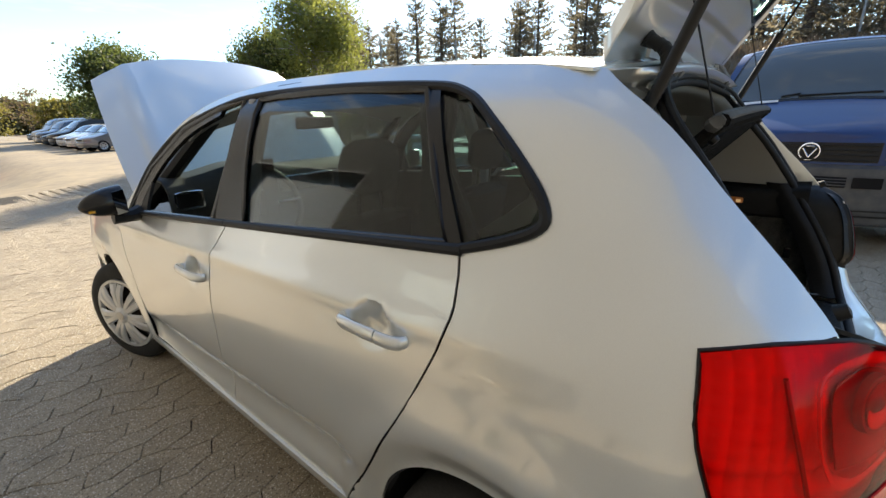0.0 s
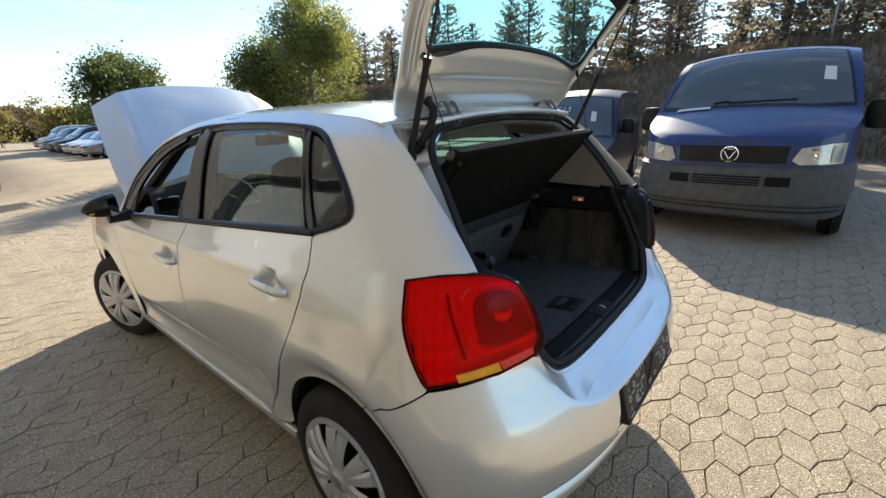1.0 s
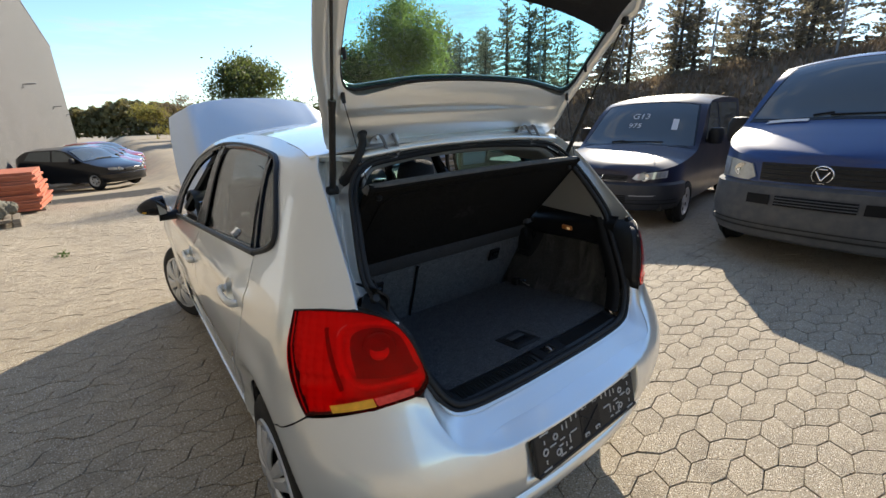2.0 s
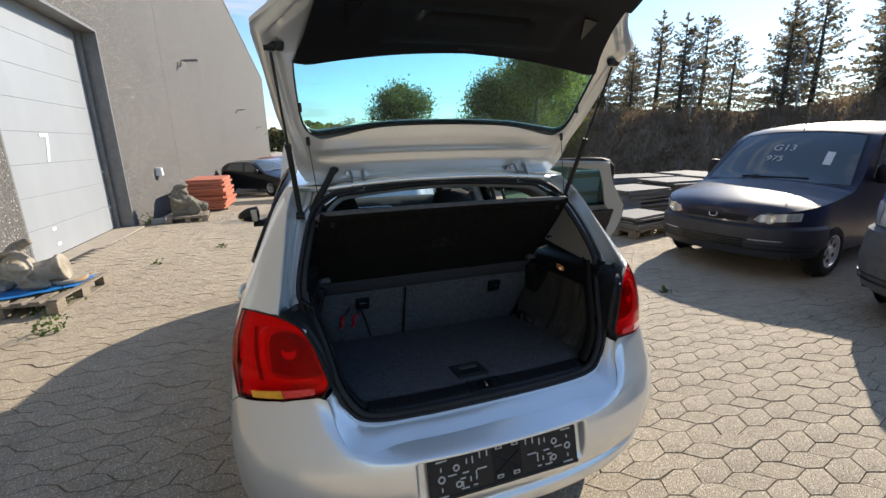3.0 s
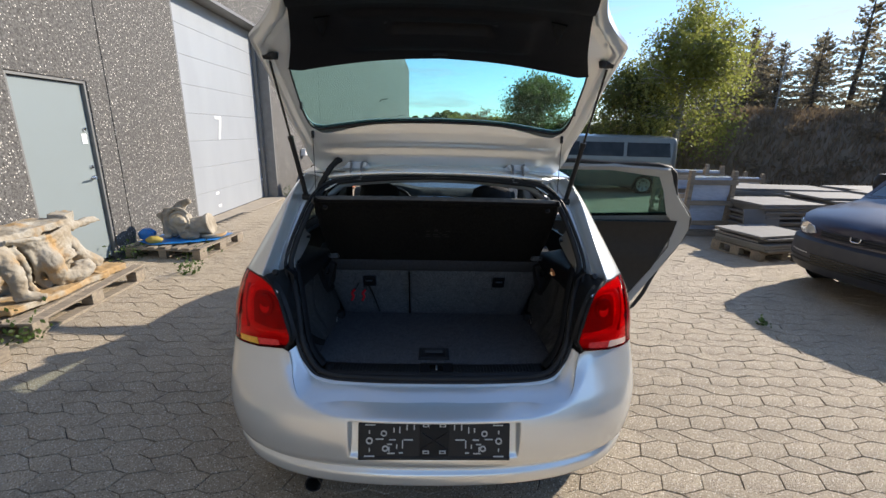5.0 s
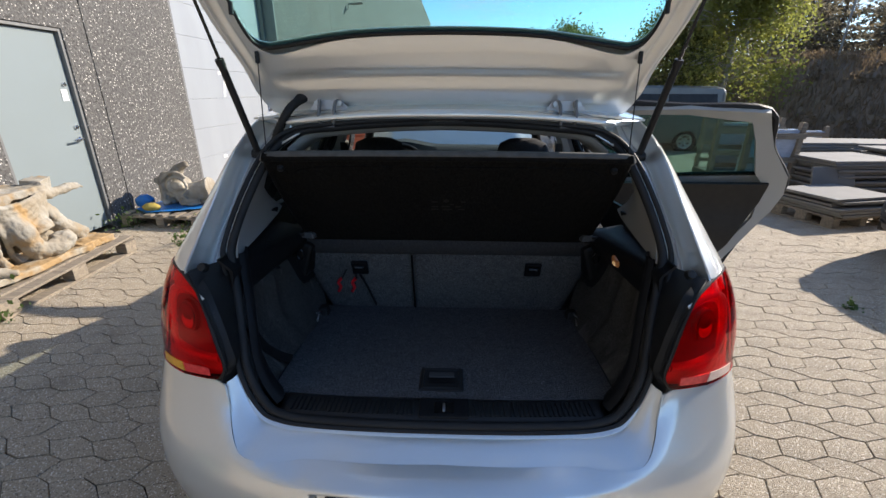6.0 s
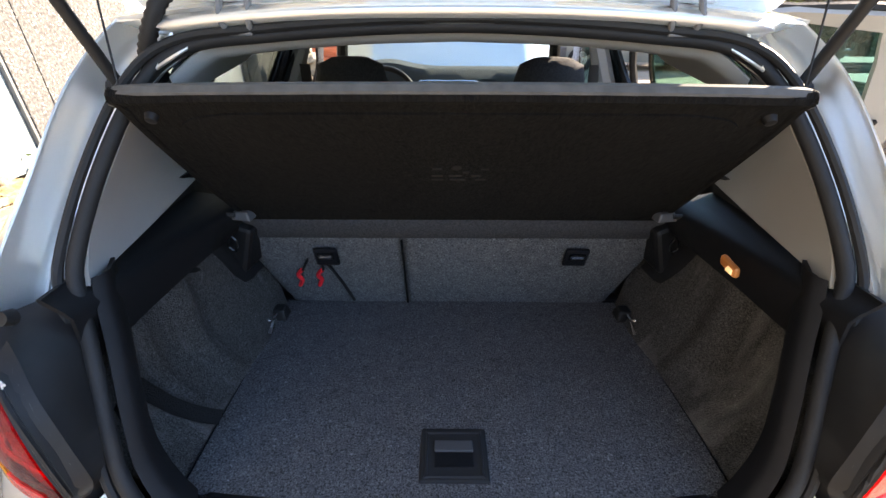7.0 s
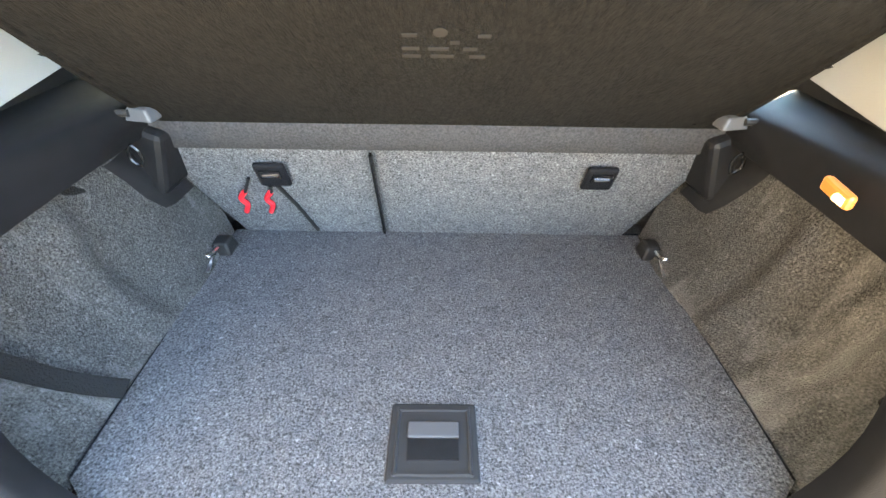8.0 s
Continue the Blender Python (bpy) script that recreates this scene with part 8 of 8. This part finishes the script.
def broadleaf(name, label, at, height, spread, leaf, bark, leaves, size, seed, droop=0.0, low=0.25, limbs=26):
    rng = np.random.default_rng(seed)
    r = random.Random(seed)
    t = thing(name, label, "tree", at=at)
    trunk = [Vector((0.12 * math.sin(z * 1.3), 0.1 * math.cos(z * 1.1), z * height * 0.86)) for z in np.linspace(0, 1, 9)]
    bm = tube(trunk, [0.02 * height * (1 - 0.88 * k / 8) for k in range(9)], 9)
    tips = []
    for k in range(limbs):
        z = r.uniform(low, 0.88) if k % 4 else r.uniform(0.6, 0.97)
        b0 = Vector((0.12 * math.sin(z * 1.3), 0.1 * math.cos(z * 1.1), z * height * 0.86))
        a = k * 2.4 + r.uniform(-0.3, 0.3)
        reach = spread * (0.55 + 0.45 * math.sin(math.pi * min(1, (z - low * 0.6) / (1 - low * 0.6)) ** 0.8)) * r.uniform(0.7, 1.1) * (1.15 - 0.5 * max(0, z - 0.5) / 0.5)
        e = b0 + Vector((math.cos(a) * reach, math.sin(a) * reach, reach * r.uniform(0.3, 0.75) - droop * reach))
        mid = b0.lerp(e, 0.5) + Vector((0, 0, 0.12 * reach))
        tube(smooth_line([b0, mid, e], 4), [0.0075 * height * (1 - z * 0.6) * (1 - 0.85 * j / 8) for j in range(9)], 6, bm=bm)
        tips += [b0.lerp(e, f) + Vector((0, 0, 0.12 * reach * math.sin(math.pi * f))) for f in (0.35, 0.55, 0.75, 0.9, 1.0)]
        for q in range(4):
            s0 = b0.lerp(e, r.uniform(0.4, 0.9))
            s1 = s0 + Vector((r.uniform(-1, 1), r.uniform(-1, 1), r.uniform(-0.2, 0.7) - droop)) * reach * 0.4
            tube([s0, s1], [0.0025 * height, 0.001 * height], 5, bm=bm)
            tips += [s0.lerp(s1, 0.5), s1]
    tips += [trunk[-1] + Vector((r.uniform(-0.3, 0.3), r.uniform(-0.3, 0.3), r.uniform(-0.6, 0.5))) * spread * 0.4 for _ in range(10)]
    part("trunk", bm, bark, t)
    tp = np.array([list(q) for q in tips])
    w = rng.uniform(0.4, 1.6, len(tp))
    pick = rng.choice(len(tp), leaves, p=w / w.sum())
    offs = rng.normal(size=(leaves, 3)) * spread * np.array([0.12, 0.12, 0.11])
    if droop:
        offs[:, 2] -= rng.exponential(spread * 0.14, leaves)
    quads("crown", tp[pick] + offs, size, leaf, t, rng)
    return t


def spruce(name, label, at, height, spread, seed):
    """Whorls of branches, raised towards the top and level below, and a long thin leader."""
    rng = np.random.default_rng(seed)
    r = random.Random(seed)
    t = thing(name, label, "tree", "spruces on the bank", at)
    bm = tube([(0, 0, 0), (0.03, 0.02, height * 0.5), (0.01, 0.0, height * 0.82), (0.04, 0.01, height)], [0.018 * height, 0.012 * height, 0.004 * height, 0.0012 * height], 7)
    pts = []
    z = 0.04 * height
    while z < height * 0.95:
        f = 1 - z / height
        for n_ in range(r.randint(5, 7) if f > 0.2 else r.randint(3, 5)):
            reach = spread * f**0.72 * r.uniform(0.6, 1.15) + 0.06
            a, z0 = r.uniform(0, 6.28), z + r.uniform(-0.08, 0.08)
            rise = 0.75 - 1.0 * f + r.uniform(-0.12, 0.12)
            b0, tip = Vector((0, 0, z0)), Vector((math.cos(a) * reach, math.sin(a) * reach, z0 + reach * rise))
            mid = b0.lerp(tip, 0.55) - Vector((0, 0, 0.1 * reach))
            tube([b0, mid, tip], [0.01 * f + 0.004, 0.007 * f + 0.003, 0.002], 4, bm=bm)
            for q in range(int(8 + 30 * reach)):
                u = r.uniform(0.12, 1.0)
                off = r.uniform(-1, 1) * 0.42 * reach * (1.08 - u)
                p_ = b0.lerp(mid, u / 0.55) if u < 0.55 else mid.lerp(tip, (u - 0.55) / 0.45)
                pts.append(p_ + Vector((-math.sin(a) * off, math.cos(a) * off, -abs(off) * 0.15 - abs(r.gauss(0, 0.05)))))
        z += r.uniform(0.2, 0.32) * (1.0 if f > 0.25 else 1.25)
    part("trunk", bm, BARK, t)
    pts += [Vector((r.uniform(-0.03, 0.03), r.uniform(-0.03, 0.03), height * r.uniform(0.8, 0.99))) for _ in range(26)]
    quads("crown", [list(q) for q in pts], 0.1, NEEDLE, t, rng)
    return t


spruces = [spruce("spruce", "dark green spruce on the grassy bank", pose(19, -8, bank_z(19, -8) - 0.1), 6.2, 1.9, 21), spruce("spruce", "broad dark spruce on the grassy bank", pose(20.2, -5.5, bank_z(20.2, -5.5) - 0.1), 5.4, 2.1, 22), spruce("spruce", "tall thin spruce on the grassy bank", pose(18.8, -3.2, bank_z(18.8, -3.2) - 0.1), 6.8, 1.55, 23)]
rt = random.Random(12)
k = 0
for row, (x0, step) in enumerate(((18.2, 2.5), (20.0, 2.2), (22.4, 2.6))):
    y = -9.0 + row * 0.7
    while y < 40:
        k += 1
        if not (row == 0 and 14 < y < 19):
            x = x0 + rt.uniform(-0.6, 0.6) + bend(y)
            size = rt.uniform(0.58, 1.0) * (0.85 if row == 0 else 1.0)
            tree = copy_thing(spruces[k % 3], pose(x, y, bank_z(x, y) - 0.1, 0, 0, rt.uniform(0, 360)))
            tree.scale = (size * rt.uniform(1.1, 1.45), size * rt.uniform(1.1, 1.45), size)
        y += step * rt.uniform(0.7, 1.3)
broadleaf("birch_tree", "tall leafy birch turning yellow on the bank", pose(9.6, 15.9, bank_z(9.6, 15.9) - 0.1), 8.0, 2.15, LEAF_BIRCH, BIRCH_BARK, 27000, 0.082, 31, 0.25, 0.05, 46)
broadleaf("birch_tree", "darker leafy tree beside the birch", pose(8.0, 17.2, bank_z(8.0, 17.2) - 0.1), 5.2, 1.9, LEAF_OAK, BARK, 14000, 0.085, 32, 0.1, 0.06, 34)
broadleaf("round_tree", "round dark green tree beyond the yard", pose(11.2, 47.5, -0.3), 9.0, 3.7, LEAF_OAK, BARK, 15000, 0.2, 33, 0.22, 0.03, 52)
for n, (x, y, h_, s_) in enumerate([(8.2, 57, 4.0, 2.0), (10.6, 58, 4.2, 2.4), (4.5, 70, 4.2, 2.6), (14.5, 44, 3.6, 1.8), (16.5, 40, 3.2, 1.8), (13.5, 34, 2.6, 1.5)]):
    broadleaf("shrub", "yellowing shrub at the edge of the yard", pose(x, y, -0.25), h_, s_, LEAF_BUSH if n % 2 == 0 else LEAF_OAK, BARK, 2600, 0.2, 40 + n, 0.0, 0.05)

broadleaf("bare_shrub", "tall thin shrub with sparse brown leaves", pose(6.6, 60, -0.25), 5.6, 1.9, BRUSH, BARK, 900, 0.16, 51, 0.0, 0.1)

# far wooded ridge beyond the hall
rng = np.random.default_rng(5)
xs = rng.uniform(-60, 60, 26000)
hts = 4.6 + 1.5 * np.sin(xs * 0.11 + 1.0) + 0.4 * np.sin(xs * 0.37)
ys = 105 + rng.uniform(-4, 4, len(xs))
zs = np.minimum(rng.uniform(0, 1.05, len(xs)) ** 0.8, 1.0) * hts * (0.95 + 0.1 * np.sin(xs * 1.7) * np.sin(xs * 0.9 + 2)) - 0.2
hedge = quads("far_hedge", np.stack([xs, ys, zs], 1), 0.75, leaf_mat("far_leaf", (0.2, 0.175, 0.075), (0.28, 0.24, 0.09)), None, rng)
tagged(hedge, "far wooded ridge beyond the hall", "woods", kind="stuff")

# dry grass on the bank
gx_ = rng.uniform(FOOT - 0.3, CREST + 3.5, 60000)
gy_ = np.concatenate([rng.uniform(-12, 22, 42000), rng.uniform(22, 60, 18000)])
keep = [(x + bend(y), y) for x, y in zip(gx_, gy_)]
gc = np.array([(x, y, bank_z(x, y) - 0.02) for x, y in keep])
grass = quads("dry_grass", gc, 0.055, GRASS_DRY, None, rng, tall=5.5, upright=True)
tagged(grass, "dry brown grass covering the bank", "grass", kind="stuff")
clumps = []
for _ in range(260):
    x, y = rng.uniform(FOOT + 0.2, CREST + 2), rng.uniform(-10, 34)
    x += bend(y)
    m = 70
    clumps.append(np.stack([x + rng.normal(size=m) * 0.22, y + rng.normal(size=m) * 0.22, np.full(m, bank_z(x, y)) + np.abs(rng.normal(size=m)) * 0.18], 1))
weeds = quads("bank_brush", np.concatenate(clumps), 0.09, BRUSH, None, rng)
tagged(weeds, "low brush and seed heads on the bank", "brush", kind="stuff")
for n, (x, y, s_) in enumerate([(-2.72, 3.28, 0.13), (-3.05, 1.7, 0.14), (-2.95, 4.0, 0.12), (-3.1, 3.95, 0.1), (-3.75, 3.86, 0.16), (-3.78, 9.75, 0.16), (-3.7, 9.9, 0.14), (-3.75, 5.3, 0.06), (5.4, 4.4, 0.06), (2.9, 2.1, 0.05), (-2.5, 5.6, 0.05), (-1.8, 6.4, 0.05)]):
    m = 90 if s_ > 0.1 else 30
    c = np.stack([x + rng.normal(size=m) * s_ * 0.6, y + rng.normal(size=m) * s_ * 0.6, ground_z(x, y) + np.abs(rng.normal(size=m)) * s_ * 0.7], 1)
    tagged(quads("weed", c, 0.03, WEED, None, rng), "small green weed growing between pavers", "weed", "weeds in the paving", "stuff")

# chain-link fence along the crest
fx_ = lambda y: CREST - 0.3 + bend(y)
fence = thing("fence", "chain-link fence on grey posts along the bank", "fence")
GALV = mat("galvanised", (0.32, 0.33, 0.33), 0.5, 0.6, vary=0.4, scale=9)
for y in np.arange(-14, 44, 3.4):
    part("post", tube([(fx_(y), y, bank_z(fx_(y), y) - 0.1), (fx_(y) + 0.02, y, bank_z(fx_(y), y) + 2.15)], 0.035, 8), GALV, fence)
bm = bmesh.new()
for y in np.arange(-14, 40, 0.16):
    for d in (-1, 1):
        y1 = y + d * 1.9
        tube([(fx_(y), y, bank_z(fx_(y), y) + 0.05), (fx_(y1), y1, bank_z(fx_(y1), y1) + 1.95)], 0.0011, 3, bm=bm)
part("mesh", bm, GALV, fence, "grey wire mesh")
for h_ in (0.1, 1.0, 1.95):
    part("wire", tube([(fx_(y), y, bank_z(fx_(y), y) + h_) for y in np.arange(-14, 42, 1.7)], 0.004, 4), GALV, fence)

# ---- paving: zigzag concrete stones, each 20 x 10 cm ----
PAVER = mat("paver_concrete", (0.55, 0.452, 0.32), 0.8, vary=0.9, scale=110, dark=(0.29, 0.235, 0.165), stain=0.4, stain_scale=0.7, bump=0.9, bump_scale=190, per_piece=0.3)
PAVER_JOINED = mat("paver_concrete_far", (0.55, 0.452, 0.32), 0.8, vary=0.9, scale=110, dark=(0.29, 0.235, 0.165), stain=0.4, stain_scale=0.7, bump=0.9, bump_scale=190, per_island=0.3)


def aggregate(m, grains):
    """Pale and dark stones that show in worn concrete."""
    n, l = m.node_tree.nodes, m.node_tree.links
    base = n["Principled BSDF"].inputs["Base Color"]
    co = next(q for q in n if q.type == "TEX_COORD")
    for size, lo, hi, top, color in grains:
        t, r, mx = n.new("ShaderNodeTexNoise"), n.new("ShaderNodeMapRange"), n.new("ShaderNodeMix")
        t.inputs["Scale"].default_value, t.inputs["Detail"].default_value = size, 1.5
        r.inputs["From Min"].default_value, r.inputs["From Max"].default_value, r.inputs["To Max"].default_value = lo, hi, top
        mx.data_type = "RGBA"
        l.new(co.outputs["Object"], t.inputs["Vector"])
        l.new(t.outputs["Fac"], r.inputs["Value"])
        l.new(r.outputs["Result"], mx.inputs[0])
        l.new(base.links[0].from_socket, mx.inputs[6])
        mx.inputs[7].default_value = (*color, 1)
        l.new(mx.outputs[2], base)


for m_pave in (PAVER, PAVER_JOINED):
    aggregate(m_pave, ((120, 0.655, 0.68, 0.9, (0.88, 0.84, 0.74)), (105, 0.655, 0.68, 0.9, (0.06, 0.05, 0.04)), (4.0, 0.55, 0.8, 0.5, (0.2, 0.165, 0.12))))


def chips(m):
    """Pale and dark grains in the concrete."""
    n, l = m.node_tree.nodes, m.node_tree.links
    b = n["Principled BSDF"]
    old = b.inputs["Base Color"].links[0].from_socket
    co = n.new("ShaderNodeNewGeometry")
    for scale, lo, hi, color in ((95, 0.2, 0.3, (0.92, 0.84, 0.68, 1)), (75, 0.18, 0.28, (0.12, 0.09, 0.06, 1))):
        vo, ra, mx, no, r2, mu = n.new("ShaderNodeTexVoronoi"), n.new("ShaderNodeMapRange"), n.new("ShaderNodeMix"), n.new("ShaderNodeTexNoise"), n.new("ShaderNodeMapRange"), n.new("ShaderNodeMath")
        vo.inputs["Scale"].default_value, no.inputs["Scale"].default_value = scale, scale * 0.6
        ra.inputs["From Min"].default_value, ra.inputs["From Max"].default_value, ra.inputs["To Min"].default_value, ra.inputs["To Max"].default_value = lo, hi, 0.95, 0.0
        r2.inputs["From Min"].default_value, r2.inputs["From Max"].default_value = 0.46, 0.56
        mu.operation, mx.data_type = "MULTIPLY", "RGBA"
        mx.inputs[7].default_value = color
        l.new(co.outputs["Position"], vo.inputs["Vector"])
        l.new(co.outputs["Position"], no.inputs["Vector"])
        l.new(vo.outputs["Distance"], ra.inputs["Value"])
        l.new(no.outputs["Fac"], r2.inputs["Value"])
        l.new(ra.outputs["Result"], mu.inputs[0])
        l.new(r2.outputs["Result"], mu.inputs[1])
        l.new(mu.outputs[0], mx.inputs[0])
        l.new(old, mx.inputs[6])
        old = mx.outputs[2]
    l.new(old, b.inputs["Base Color"])


chips(PAVER)
chips(PAVER_JOINED)
pavement = thing("pavement", "yard paving of worn zigzag concrete stones", "paving")
tagged(pavement, kind="structure")
part("bed", net([[(x, y, ground_z(x, y) - 0.012) for x in (PAVED[0], 0, 5, PAVED[1])] for y in list(np.arange(PAVED[2], 3.01, 1.0)) + list(np.arange(3.5, PAVED[3] + 0.01, 0.5))]), JOINT, pavement)
LP, WP = 0.195, 0.1063


def stone_outline(row):
    """Six corners of a stone: narrow ends, full middle. Steep and slanted end joints take turns row by row."""
    low, peak = Vector((0, 0, 0)), Vector((0.114, 0.0265, 0))
    high, dip = Vector((-0.034, -0.084, 0)), Vector((0.045, -0.1145, 0))
    along, down = Vector((LP, 0, 0)), Vector((0, -2 * WP, 0))
    if row % 2 == 0:
        pts = [high, dip, high + along, low + along, peak, low]
    else:
        pts = [peak + down, low + down + along, peak + down + along, dip + along, high + along, dip]
    c = sum(pts, Vector()) / 6
    return [p + (c - p).normalized() * 0.002 for p in pts], c


def stone_points(row):
    o, c = stone_outline(row)
    top = [c + (p - c) * (1 - 0.0026 / (p - c).length) for p in o]
    return [(p.x, p.y, -0.03) for p in o] + [(p.x, p.y, -0.003) for p in o] + [(p.x, p.y, 0.0) for p in top]


FACES = [(12, 13, 14, 15, 16, 17)] + [(a + i, a + (i + 1) % 6, a + 6 + (i + 1) % 6, a + 6 + i) for a in (0, 6) for i in range(6)]
meshes = []
for row in (0, 1):
    me = bpy.data.meshes.new("paver")
    me.from_pydata(stone_points(row), [], FACES)
    me.materials.append(PAVER)
    meshes.append(me)
rp = np.random.default_rng(3)
verts, faces = [], []
near = 0
for j in range(-int(PAVED[3] / WP), -int(PAVED[2] / WP)):
    base_pts = np.array(stone_points(j % 2))
    for i in range(int(PAVED[0] / LP) - 1, int(PAVED[1] / LP)):
        x, y = i * LP + 0.13, 0.624 - (j - j % 2) * WP
        if x < PAVED[0] + 0.05 or not PAVED[2] + 0.2 < y < PAVED[3]:
            continue
        z = ground_z(x, y) + rp.uniform(-0.0015, 0.0015)
        tx, ty = rp.normal(0, 0.006, 2)
        if near < 300 and 0.95 < x < 3.0 and -0.75 < y < 2.3:
            ob = new("paver", meshes[j % 2])
            ob.matrix_basis = Matrix.Translation((x, y, z)) @ Euler((ty, tx, 0)).to_matrix().to_4x4()
            ob.parent = pavement
            near += 1
            continue
        p = base_pts.copy()
        p = p + np.concatenate([rp.normal(0, 0.0009, (6, 2))[[0, 1, 2, 3, 4, 5] * 3], np.zeros((18, 1))], 1)
        p[:, 2] += p[:, 0] * tx + p[:, 1] * ty
        n0 = 18 * len(verts)
        verts.append(p + (x, y, z))
        faces += [tuple(n0 + k for k in f) for f in FACES]
me = bpy.data.meshes.new("paving")
me.from_pydata(np.concatenate(verts).tolist(), [], faces)
me.materials.append(PAVER_JOINED)
rest = new("paving", me)
rest.parent = pavement
tagged(rest, "joined field of zigzag paving stones", kind="stuff")
